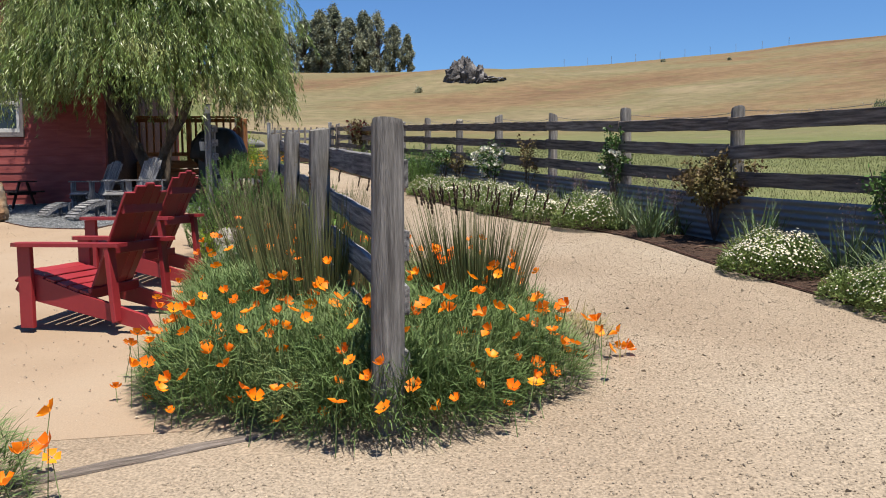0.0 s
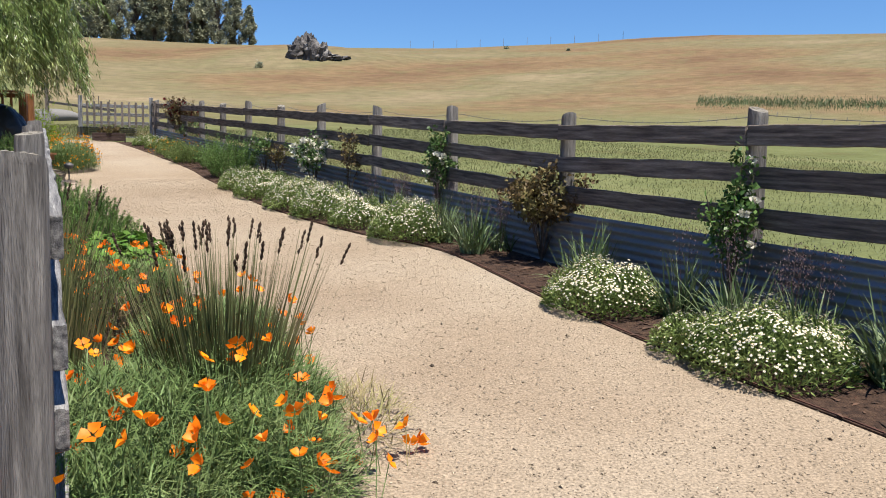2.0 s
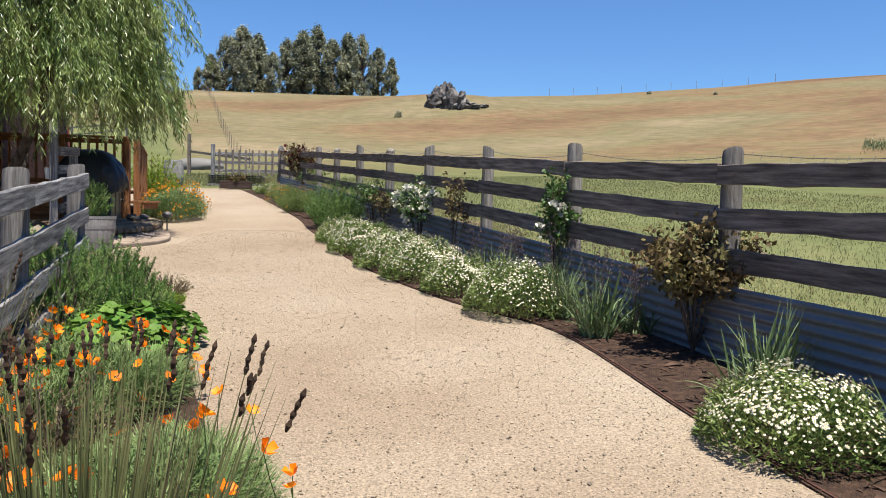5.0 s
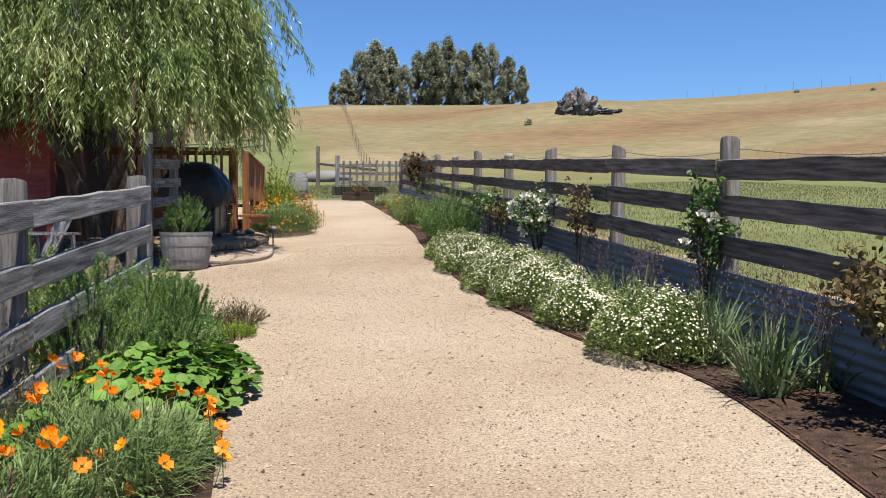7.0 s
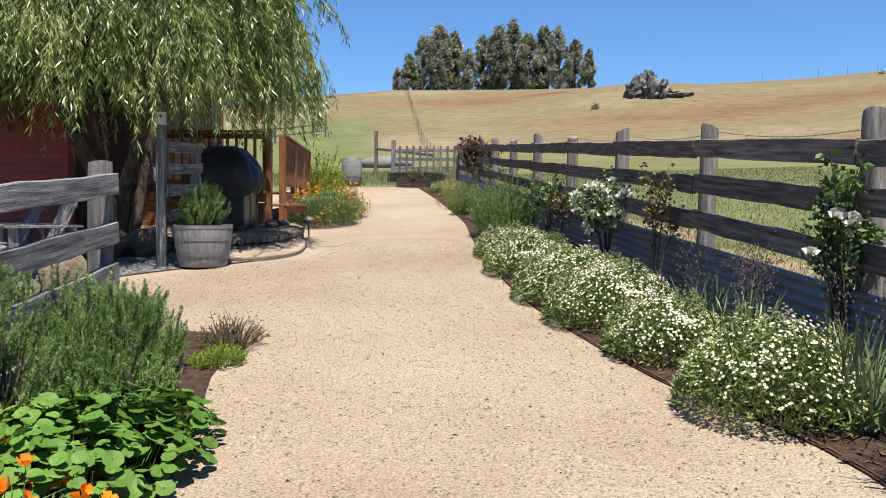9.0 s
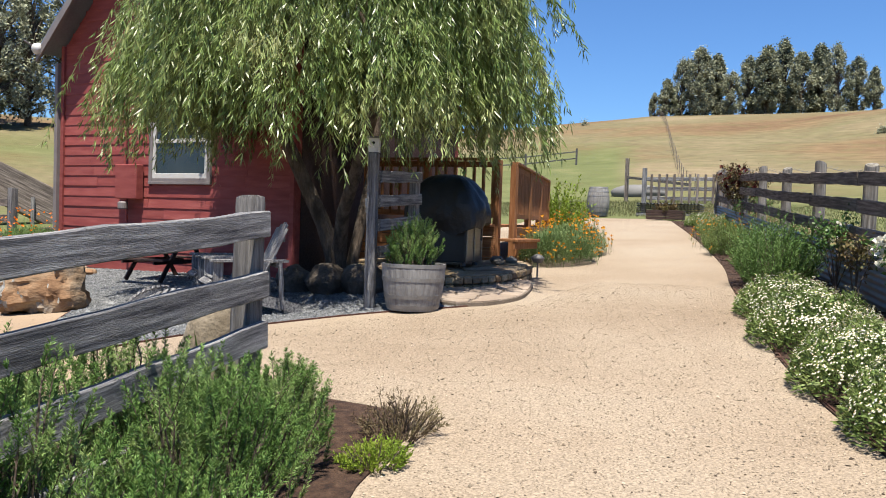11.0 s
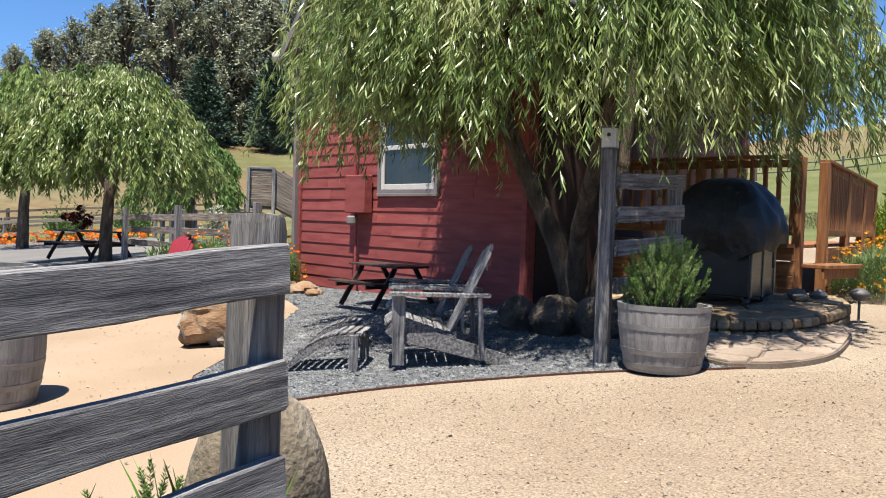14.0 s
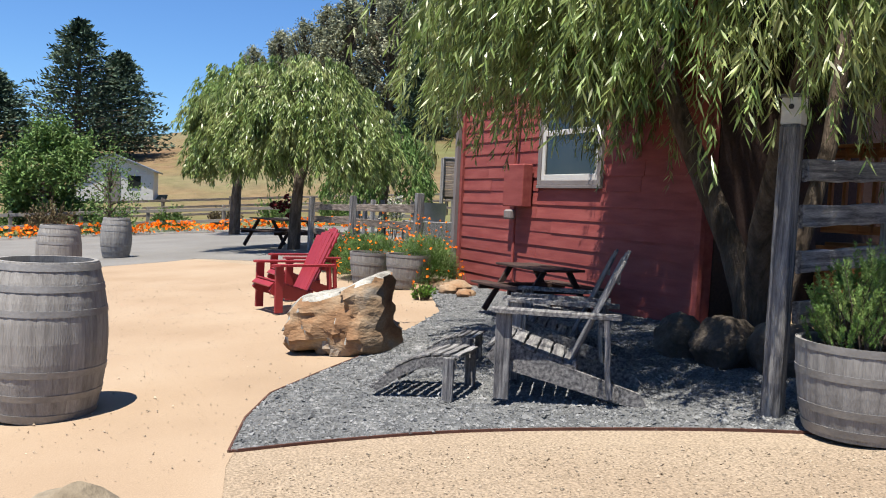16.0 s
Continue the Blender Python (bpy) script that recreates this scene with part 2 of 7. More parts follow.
# ---- mesh building ----
class MB:
    """Gathers vertices and faces for one mesh."""

    def __init__(self):
        self.v, self.f = [], []

    def loft(self, rings, caps=True, closed=True):
        base, n = len(self.v), len(rings[0])
        for r in rings:
            self.v.extend(tuple(p) for p in r)
        for i in range(len(rings) - 1):
            for j in range(n if closed else n - 1):
                a, b_ = base + i * n + j, base + i * n + (j + 1) % n
                self.f.append((a, b_, b_ + n, a + n))
        if caps:
            self.f.append(tuple(base + j for j in reversed(range(n))))
            self.f.append(tuple(base + (len(rings) - 1) * n + j for j in range(n)))
        return self

    def box(self, lo, hi, c=0.004):
        """A box with chamfered long edges and ends."""
        (x0, y0, z0), (x1, y1, z1) = lo, hi
        def ring(x, d):
            a, b_, e, g = y0 + d, y1 - d, z0 + d, z1 - d
            return [(x, a + c, e), (x, b_ - c, e), (x, b_, e + c), (x, b_, g - c), (x, b_ - c, g), (x, a + c, g), (x, a, g - c), (x, a, e + c)]
        return self.loft([ring(x0, c * 0.7), ring(x0 + c, 0), ring(x1 - c, 0), ring(x1, c * 0.7)])

    def plank(self, length, width, thick, c=0.006, warp=0.004, seg=7, rnd=None):
        """A worn board along x from 0, width along z, thickness along y, its edges uneven."""
        r_ = rnd or random
        rings = []
        w2, t2 = width / 2, thick / 2
        xs = [0.0, c] + [length * (i + 1) / (seg + 1) for i in range(seg)] + [length - c, length]
        for i, x in enumerate(xs):
            k = 0.7 if i in (0, len(xs) - 1) else 1.0
            dz0, dz1, dy = (r_.uniform(-warp, warp) for _ in range(3))
            a, b_, e, g = -t2 * k + dy, t2 * k + dy, -w2 * (0.97 if k < 1 else 1) + dz0, w2 * (0.97 if k < 1 else 1) + dz1
            x += r_.uniform(-0.006, 0.006) if i in (0, len(xs) - 1) else 0
            rings.append([(x, a + c, e), (x, b_ - c, e), (x, b_, e + c), (x, b_, g - c), (x, b_ - c, g), (x, a + c, g), (x, a, g - c), (x, a, e + c)])
        return self.loft(rings)

    def tube(self, pts, radii, n=8, caps=True, wob=0.0):
        pts = [Vector(p) for p in pts]
        rings = []
        side = Vector((0.0123, 1, 0.0321)).normalized()
        for i, p in enumerate(pts):
            d = (pts[min(i + 1, len(pts) - 1)] - pts[max(i - 1, 0)]).normalized()
            if abs(d.dot(side)) > 0.95:
                side = Vector((1, 0, 0))
            u = (side - d * side.dot(d)).normalized()
            w = d.cross(u)
            side = u
            r = radii[i] if hasattr(radii, "__len__") else radii
            rings.append([p + (u * math.cos(a) + w * math.sin(a)) * r * (1 + random.uniform(-wob, wob)) for a in (2 * math.pi * j / n for j in range(n))])
        return self.loft(rings, caps)

    def lathe(self, prof, n=24, centre=(0, 0, 0), caps=True):
        cx, cy, cz = centre
        return self.loft([[(cx + r * math.cos(2 * math.pi * j / n), cy + r * math.sin(2 * math.pi * j / n), cz + z) for j in range(n)] for r, z in prof], caps)

    def blob(self, c, r, rough=0.25, n=12, m=8, seed=0, flat=1.0, scale=0.9):
        rings = []
        off = Vector((seed * 7.3, seed * 3.1, seed * 5.7))
        for i in range(m + 1):
            th = math.pi * (0.04 + 0.92 * i / m)
            ring = []
            for j in range(n):
                ph = 2 * math.pi * j / n
                d = Vector((math.sin(th) * math.cos(ph), math.sin(th) * math.sin(ph), -math.cos(th)))
                k = 1 + rough * noise.noise(d * scale * 1.7 + off) + rough * 0.45 * noise.noise(d * scale * 5 + off)
                ring.append((c[0] + d.x * r[0] * k, c[1] + d.y * r[1] * k, c[2] + d.z * r[2] * k))
            rings.append(ring)
        return self.loft(rings)

    def quads(self, arr):
        """arr: n x 4 x 3."""
        base = len(self.v)
        self.v.extend(map(tuple, arr.reshape(-1, 3).tolist()))
        n = len(arr)
        self.f.extend((base + 4 * i, base + 4 * i + 1, base + 4 * i + 2, base + 4 * i + 3) for i in range(n))
        return self

    def mesh(self, name, material, smooth=0.0, fix=True):
        me = bpy.data.meshes.new(name)
        me.from_pydata(self.v, [], self.f)
        if fix and len(self.f) < 20000:
            b = bmesh.new()
            b.from_mesh(me)
            bmesh.ops.recalc_face_normals(b, faces=b.faces)
            b.to_mesh(me)
            b.free()
        for mm in (material if isinstance(material, (list, tuple)) else [material]):
            me.materials.append(mm)
        if smooth:
            me.polygons.foreach_set("use_smooth", [True] * len(me.polygons))
            me.set_sharp_from_angle(angle=radians(smooth))
        me.update()
        return me


def part(name, data, material=None, parent=None, label="", m=None, smooth=0.0):
    me = data.mesh(name, material, smooth) if isinstance(data, MB) else data
    ob = new(name, me)
    ob.parent = parent
    if m is not None:
        ob.matrix_basis = m
    if label:
        ob["label"] = label
    return ob


def thing(name, m, label, category, group="", kind="", data=None):
    ob = new(name, data)
    ob.matrix_basis = m
    return tagged(ob, label, category, group, kind)


def axis_pose(p, q):
    """At p with x along p to q and z as near to up as can be."""
    p, q = Vector(p), Vector(q)
    x = (q - p).normalized()
    y = Vector((0, 0, 1)).cross(x).normalized() if abs(x.z) < 0.9995 else Vector((0, 1, 0))
    z = x.cross(y)
    return Matrix.Translation(p) @ Matrix((x, y, z)).transposed().to_4x4()


# ---- terrain ----
SKYLINE = ((-180, 1), (-110, 3), (-60, 7.5), (-40, 8.4), (-30, 8.75), (-25, 8.7), (-21, 8.45), (-17, 8.3), (-11, 7.9), (-5, 7.82), (2, 7.85), (10, 7.7), (15.8, 7.55), (18.6, 7.22), (24, 6.7), (30, 5.75), (45, 5.6), (58, 5.6),
           (65, 5.8), (70, 6.0), (77, 5.0), (84, 3.7), (93, 3.7), (120, 2.2), (180, 1))
SKY_A, SKY_E = [a for a, _ in SKYLINE], [e for _, e in SKYLINE]
CX, CY, R_NEAR, R_CREST = 0.0, 8.0, 42.0, 150.0


def plane_z(x, y):
    return -0.024 + 0.0212 * x + 0.0711 * y


def ground_z(x, y):
    dx, dy = x - CX, y - CY
    r = math.hypot(dx, dy)
    if r <= R_NEAR:
        return plane_z(x, y)
    a = math.degrees(math.atan2(-dx, dy))
    k = R_NEAR / r
    z0 = plane_z(CX + dx * k, CY + dy * k)
    slope = (plane_z(CX + dx * k, CY + dy * k) - plane_z(CX, CY)) / R_NEAR
    zc = 1.65 + R_CREST * math.tan(radians(float(np.interp(a, SKY_A, SKY_E))))
    if r <= R_CREST:
        u = (r - R_NEAR) / (R_CREST - R_NEAR)
        s = u * u * (3 - 2 * u)
        z = z0 * 1.0 + (zc - z0) * (0.75 * u + 0.25 * s) * (1 - (1 - u) ** 3 * 0.55)
        z += slope * (r - R_NEAR) * (1 - u) ** 3 * 0.5
        z += 0.5 * noise.noise(Vector((x * 0.03, y * 0.03, 0))) * min(1, (r - R_NEAR) / 30)
        if abs(a) < 60:
            z += 2.1 * math.exp(-((a + 2) / 7.0) ** 2 - ((r - 106) / 11) ** 2)
        return z
    return zc - (r - R_CREST) * 0.10 if r < 420 else zc - 27 - (r - 420) * 0.02


def make_ground():
    mb = MB()
    radii = [0.0, 3, 8, 14, 20, 26, 32, 38, 42] + [42 + 4.5 * i for i in range(1, 24)] + [147, 150, 153, 158, 166, 180, 210, 260, 340, 420, 700, 1200, 2200, 4000]
    nseg = 180
    green = []
    for r in radii:
        for j in range(nseg):
            a = 2 * math.pi * j / nseg
            x, y = CX + r * math.sin(a), CY + r * math.cos(a)
            z = ground_z(x, y)
            mb.v.append((x, y, z))
            az = math.degrees(math.atan2(-(x - CX), y - CY))
            g = max(0.0, min(1.0, (66 - r) / 32))
            if 17 < az < 40:
                g = max(g, max(0.0, min(1.0, (100 - r) / 15)))
            if 52 < az < 82:
                g = max(g, max(0.0, 0.9 - abs(r - 92) / 28))
            green.append(g)
    for i in range(len(radii) - 1):
        for j in range(nseg):
            a, b_ = i * nseg + j, i * nseg + (j + 1) % nseg
            mb.f.append((a, a + nseg, b_ + nseg, b_))
    me = mb.mesh("ground", M_grass, 80, fix=False)
    me.attributes.new("green", "FLOAT", "POINT").data.foreach_set("value", green)
    return thing("ground", Matrix(), "green meadow rising to a dry straw-coloured grass hill", "ground", kind="structure", data=me)


make_ground()


def sheet(name, poly, dz, material, label, category, kind="structure"):
    mb = MB()
    mb.v = [(x, y, plane_z(x, y) + dz) for x, y in poly] + [(x, y, plane_z(x, y) + dz - 0.05) for x, y in poly]
    n = len(poly)
    mb.f = [tuple(range(n))] + [(i, (i + 1) % n, n + (i + 1) % n, n + i) for i in range(n)]
    return thing(name, Matrix(), label, category, kind=kind, data=mb.mesh(name, material))


def smooth_line(pts, k=6):
    """Catmull-Rom through the points."""
    out = []
    P = [Vector((*p, 0)) for p in pts]
    P = [P[0] * 2 - P[1]] + P + [P[-1] * 2 - P[-2]]
    for i in range(1, len(P) - 2):
        a, b_, c, d = P[i - 1:i + 3]
        for j in range(k):
            t = j / k
            q = 0.5 * ((2 * b_) + (c - a) * t + (2 * a - 5 * b_ + 4 * c - d) * t * t + (3 * b_ - a - 3 * c + d) * t ** 3)
            out.append((q.x, q.y))
    out.append((P[-2].x, P[-2].y))
    return out


BED_EDGE = smooth_line([(4.6, -3.0), (3.9, 1.5), (3.3, 4.0), (2.88, 5.4), (2.47, 7.1), (2.05, 9.2), (1.30, 10.4), (0.55, 12.0), (0.05, 13.4), (-0.45, 15.2), (-1.0, 17.2), (-1.6, 19.6), (-3.3, 25.0), (-5.0, 30.0)])
path_poly = BED_EDGE + [(-5.6, 31.0), (-9.6, 31.8), (-8.0, 24.0), (-6.0, 19.0), (-8.0, 16.0), (-14, 16.0), (-19.5, 13.4), (-19.0, 12.6), (-17.5, 8), (-16.0, -3.0)]
sheet("path", path_poly, 0.012, M_gravel, "tan crushed-gravel path with scattered small stones", "path")
sheet("patio", [(-0.9, 3.6), (-1.5, 6.0), (-2.1, 8.2), (-2.7, 10.4), (-3.2, 11.0), (-4.6, 11.3), (-5.9, 11.8), (-7.0, 12.9), (-8.0, 13.8), (-9, 14.5), (-12.5, 15.2), (-19.3, 13.2), (-17.5, 8), (-15.5, 2.0)], 0.0145, M_patio, "smooth tan decomposed-granite patio", "patio")
sheet("road", [(-19.4, 13.3), (-18.9, 12.6), (-17.4, 8), (-16, 2), (-40, 2), (-40, 22), (-24, 22), (-17, 17.8), (-14, 16.4)], 0.016, M_road, "pale grey gravel driveway", "road")
FP, FA, FS = Vector((3.634, 6.392, 0)), radians(17.8), 2.185
FDIR = Vector((-math.sin(FA), math.cos(FA), 0))
FNRM = Vector((-math.cos(FA), -math.sin(FA), 0))


def fence_pt(s, off=0.0):
    p = FP + FDIR * s + FNRM * off
    rise = min(0.16, 0.032 * max(0.0, 2.5 - s))
    return Vector((p.x, p.y, plane_z(p.x, p.y) + rise))


bed_poly = [(p[0] - 0.02, p[1]) for p in BED_EDGE] + [tuple(fence_pt(s)[:2]) for s in (24.5, 0, -9.5)]
sheet("planting_bed", bed_poly, 0.022, M_mulch, "dark bark-mulched planting bed along the fence", "planting bed")
GP = smooth_line([(-4.81, 11.35), (-4.72, 11.9), (-4.54, 12.53), (-4.2, 13.2), (-3.76, 13.89), (-3.26, 14.43), (-2.9, 14.9)], 5)
gp_poly = GP + [(-4.0, 16.0), (-5.0, 17.0), (-6.3, 17.0), (-6.4, 15.78), (-11.3, 15.7), (-10.6, 15.0), (-8.7, 14.3), (-7.93, 13.67), (-7.4, 13.2), (-6.89, 12.84), (-6.4, 12.3), (-5.93, 11.82), (-5.4, 11.55)]
sheet("gravel_bed", gp_poly, 0.021, M_bluegravel, "loose blue-grey gravel bed beside the barn", "gravel bed")


verge = [fence_pt(s_, -0.16) for s_ in range(-9, 35)] + [fence_pt(s_, -1.9 - 0.5 * noise.noise(Vector((s_ * 0.7, 1.5, 0))) - 0.25 * math.sin(s_ * 1.7)) for s_ in range(34, -10, -1)]
sheet("straw_verge_soil", [(p.x, p.y) for p in verge], 0.012, M_verge, "strip of mown straw and bare soil behind the board fence", "verge")


# ---- fences ----
def round_post(parent, base, h, r, mat_, seed, tilt=(0, 0), slant=0.25):
    """A peeled-log post with a slanting sawn top."""
    rnd = random.Random(seed)
    n, rings = 14, []
    hs = [-0.25, 0.02, h * 0.25, h * 0.5, h * 0.75, h - 0.03, h]
    wob = [rnd.uniform(0.93, 1.06) for _ in range(n)]
    ang = rnd.uniform(0, 6.28)
    for i, z in enumerate(hs):
        k = (1.06 - 0.10 * max(0, z) / h) * (0.94 if i == len(hs) - 1 else 1)
        ring = []
        for j in range(n):
            a = 2 * math.pi * j / n
            rr = r * k * wob[j] * rnd.uniform(0.985, 1.015)
            dz = math.cos(a - ang) * r * slant if i >= len(hs) - 2 else 0
            ring.append((rr * math.cos(a) + tilt[0] * z, rr * math.sin(a) + tilt[1] * z, z + dz))
        rings.append(ring)
    mb = MB().loft(rings, caps=False)
    m = Matrix.Translation(base)
    post = part("post", mb, mat_, parent, m=parent.matrix_basis.inverted() @ m @ pose(0, 0, 0, 0, 0, 0), smooth=50)
    top = [(x, y, z) for x, y, z in rings[-1]]
    cx, cy, cz = (sum(p[i] for p in top) / n for i in range(3))
    tb = MB()
    inner = [((x + cx) / 2, (y + cy) / 2, (z + cz) / 2 + rnd.uniform(-0.006, 0.012)) for x, y, z in top]
    tb.loft([top, inner, [(cx + (x - cx) * 0.1, cy + (y - cy) * 0.1, cz + 0.004) for x, y, z in inner]])
    part("post_top", tb, M_endgrain, post, "lichen-grey sawn post top")
    return post


def rail(parent, p, q, width, thick, mat_, seed):
    rnd = random.Random(seed)
    L_ = (Vector(q) - Vector(p)).length
    mb = MB().plank(L_, width, thick, 0.005, 0.006, 9, rnd)
    return part("rail", mb, mat_, parent, m=parent.matrix_basis.inverted() @ axis_pose(p, q))


def right_fence():
    f = thing("board_fence", Matrix.Translation(fence_pt(0)), "long weathered brown three-board fence on round log posts", "fence")
    n0, n1 = -4, 11
    for i in range(n0, n1 + 1):
        rnd = random.Random(i + 50)
        b_ = fence_pt(i * FS, -0.10)
        round_post(f, b_, 1.40 + rnd.uniform(-0.03, 0.03), 0.072, M_greypost, i + 70, (rnd.uniform(-0.01, 0.01), rnd.uniform(-0.01, 0.01)), 0.35)
        if i < n1:
            for k, (h, w) in enumerate(((1.225, 0.14), (0.95, 0.14), (0.665, 0.145))):
                p = fence_pt(i * FS + 0.006) + Vector((0, 0, h + rnd.uniform(-0.015, 0.015)))
                q = fence_pt((i + 1) * FS - 0.006) + Vector((0, 0, h + rnd.uniform(-0.015, 0.015)))
                rail(f, p, q, w, 0.042, M_darkwood, i * 7 + k)
    # barbed wire strung over the posts
    for h in (1.36,):
        mb = MB()
        pts = []
        for i in range(n0 * 8, n1 * 8 + 1):
            u = (i % 8) / 8
            pts.append(fence_pt(i * FS / 8, -0.19) - f.matrix_basis.translation + Vector((0, 0, h - 0.05 * math.sin(math.pi * u))))
        mb.tube(pts, 0.0025, 4)
        for i in range(0, len(pts) * 3):
            p = pts[0].lerp(pts[-1], i / (len(pts) * 3.0)) + Vector((0, 0, -0.02))
            k = min(len(pts) - 1, int(i / 3))
            p.z = pts[k].z
            mb.tube([p - Vector((0.012, 0.012, 0.015)), p + Vector((0.012, 0.012, 0.015))], 0.002, 3)
        part("barbed_wire", mb, M_iron, f, "rusty barbed wire")
    return f


def corrugated_wall():
    """Galvanised sheet along the foot of the fence, ribs lengthwise."""
    w = thing("corrugated_metal_wall", Matrix.Translation(fence_pt(0)), "galvanised corrugated metal retaining wall below the boards", "retaining wall")
    for i in range(-4, 11):
        rows = []
        for s in (i * FS, (i + 1) * FS - 0.004):
            b_ = fence_pt(s, 0.03) - w.matrix_basis.translation
            rows.append([b_ + FNRM * (0.010 * math.cos(z * 2 * math.pi / 0.068)) + Vector((0, 0, z)) for z in np.linspace(-0.28, 0.50, 90)])
        mb = MB().loft(rows, caps=False, closed=False)
        back = [[p - FNRM * 0.004 for p in r] for r in rows]
        mb.loft(back, caps=False, closed=False)
        part("corrugated_panel", mb, M_zinc, w, smooth=60)
    return w


right_fence()
corrugated_wall()
LF0, LF1 = Vector((-0.24, 3.52, 0)), Vector((-2.09, 10.34, 0))
LDIR = (LF1 - LF0).normalized()
LNRM = Vector((LDIR.y, -LDIR.x, 0))


def lf(s, off=0.0, h=0.0):
    p = LF0 + LDIR * s + LNRM * off
    return Vector((p.x, p.y, plane_z(p.x, p.y) + h))


def left_fence():
    f = thing("post_and_rail_fence", Matrix.Translation(lf(0)), "weathered grey four-rail fence on thick log posts", "fence")
    ss = (0.0, 2.40, 4.62, 7.06)
    hh = (1.36, 1.32, 1.28, 1.25)
    for i, s in enumerate(ss):
        round_post(f, lf(s, 0), hh[i], 0.073 if i == 0 else 0.076, M_greypost, i + 11, (0.012, 0.006), 0.16)
    ends = (0.06, 2.40, 4.62, 7.09)
    for i in range(3):
        for k, h in enumerate((1.115, 0.815, 0.555, 0.275)):
            rnd = random.Random(i * 5 + k)
            p = lf(ends[i] + 0.005, 0.099, h + rnd.uniform(-0.012, 0.012))
            q = lf(ends[i + 1] - 0.005, 0.099, h + rnd.uniform(-0.012, 0.012))
            rail(f, p, q, 0.13, 0.042, M_greywood, 300 + i * 5 + k)
    return f


left_fence()


# ---- barn ----
BX0, BX1, BY, BZ = -11.29, -6.38, 15.75, 0.80
EAVE, RIDGE = 4.42, 6.9


def barn():
    """Red clapboard barn: the gable wall with its window, roof, downspout and light."""
    b = thing("red_barn", Matrix.Translation((BX0, BY, BZ)), "red clapboard barn with a grey metal roof and white window", "barn")
    W, D = BX1 - BX0, 4.4
    mid = W / 2
    core = MB()
    top = EAVE - BZ
    rid = RIDGE - BZ
    prof = [(0.02, -0.3), (W - 0.02, -0.3), (W - 0.02, top), (mid, rid), (0.02, top)]
    wx0, wx1, wz0, wz1 = 2.16, 3.30, 1.52, 2.62
    # the wall behind the boards has a hole for the window
    yb, ye = 0.03, 0.16
    def slab(x0, x1, z0, z1):
        core.box((x0, yb, z0), (x1, ye, z1), 0.002)
    slab(0.02, wx0, -0.3, top)
    slab(wx1, W - 0.02, -0.3, top)
    slab(wx0 - 0.001, wx1 + 0.001, -0.3, wz0)
    slab(wx0 - 0.001, wx1 + 0.001, wz1, top)
    core.loft([[(0.02, yb, top), (W - 0.02, yb, top), (mid, yb, rid)], [(0.02, ye, top), (W - 0.02, ye, top), (mid, ye, rid)]])
    part("side_wall", MB().box((0.02, 0.17, -0.3), (0.15, D - 0.01, top)), M_red, b)
    back = MB()
    back.loft([[(0.02, D, -0.3), (W - 0.02, D, -0.3), (W - 0.02, D, top), (mid, D, rid), (0.02, D, top)], [(0.02, D + 0.1, -0.3), (W - 0.02, D + 0.1, -0.3), (W - 0.02, D + 0.1, top), (mid, D + 0.1, rid), (0.02, D + 0.1, top)]])
    part("wall", core, M_red, b)
    part("back_wall", back, M_red, b)
    # the east wall's dark brown puts the deep shade by the willow into its colour
    part("side_wall", MB().box((W - 0.15, 0.17, -0.3), (W - 0.02, D, top)), M_brownstain_shade, b, "side wall coloured dark brown for the shade by the willow")
    # clapboards, each lapping the one below
    pitch = 0.162
    z, k = -0.06, 0
    rnd = random.Random(4)
    while z < rid - 0.1:
        spans = [(0.0, W)]
        zt = z + pitch
        if zt > top:
            u = (zt - top) / (rid - top)
            spans = [(mid * u, W - mid * u)]
        if z + pitch > wz0 and z < wz1:
            spans = [(0.0, wx0 - 0.075), (wx1 + 0.075, W)]
        for x0, x1 in spans:
            cut = x0 + (x1 - x0) * rnd.uniform(0.3, 0.7)
            for a, c in ((x0, cut - 0.0015), (cut + 0.0015, x1)):
                if c - a < 0.15:
                    continue
                mb = MB()
                t0, t1 = 0.016 + rnd.uniform(0, 0.004), 0.007
                mb.loft([[(0, 0.028, 0), (0, 0.028 - t0, 0.0), (0, 0.028 - t0, 0.006), (0, 0.028 - t1, pitch + 0.01), (0, 0.028, pitch + 0.01)],
                         [(c - a, 0.028, 0), (c - a, 0.028 - t0, 0.0), (c - a, 0.028 - t0, 0.006), (c - a, 0.028 - t1, pitch + 0.01), (c - a, 0.028, pitch + 0.01)]])
                part("clapboard", mb, M_red, b, m=pose(a, rnd.uniform(-0.002, 0.002), z))
        z += pitch
        k += 1
    # east wall boards seen edge-on, corner boards
    for x in (-0.012, W - 0.06):
        part("corner_board", MB().box((x, -0.025, -0.12), (x + 0.072, 0.028, top + 0.02)), M_red, b)
    # roof with overhang
    for sgn in (-1, 1):
        mb = MB()
        ex = mid + sgn * (mid + 0.16)
        ez = top - (rid - top) * 0.16 / mid
        rg = lambda y: [(mid, y, rid + 0.03), (ex, y, ez + 0.03), (ex, y, ez + 0.09), (mid, y, rid + 0.10)]
        mb.loft([rg(-0.35), rg(D + 0.3)])
        part("roof", mb, M_zinc, b, "grey sheet-metal roof")
        rk = lambda y: [(mid, y, rid + 0.02), (ex, y, ez + 0.02), (ex, y, ez - 0.12), (mid, y, rid - 0.12)]
        part("rake_board", MB().loft([rk(-0.37), rk(-0.335)]), M_greytrim, b, "pale grey rake board")
    # window
    win = part("window", MB().box((wx0 - 0.07, -0.03, wz0 - 0.09), (wx1 + 0.07, 0.06, wz0 - 0.05)), M_greytrim, b, "white double-hung window with grey casing")
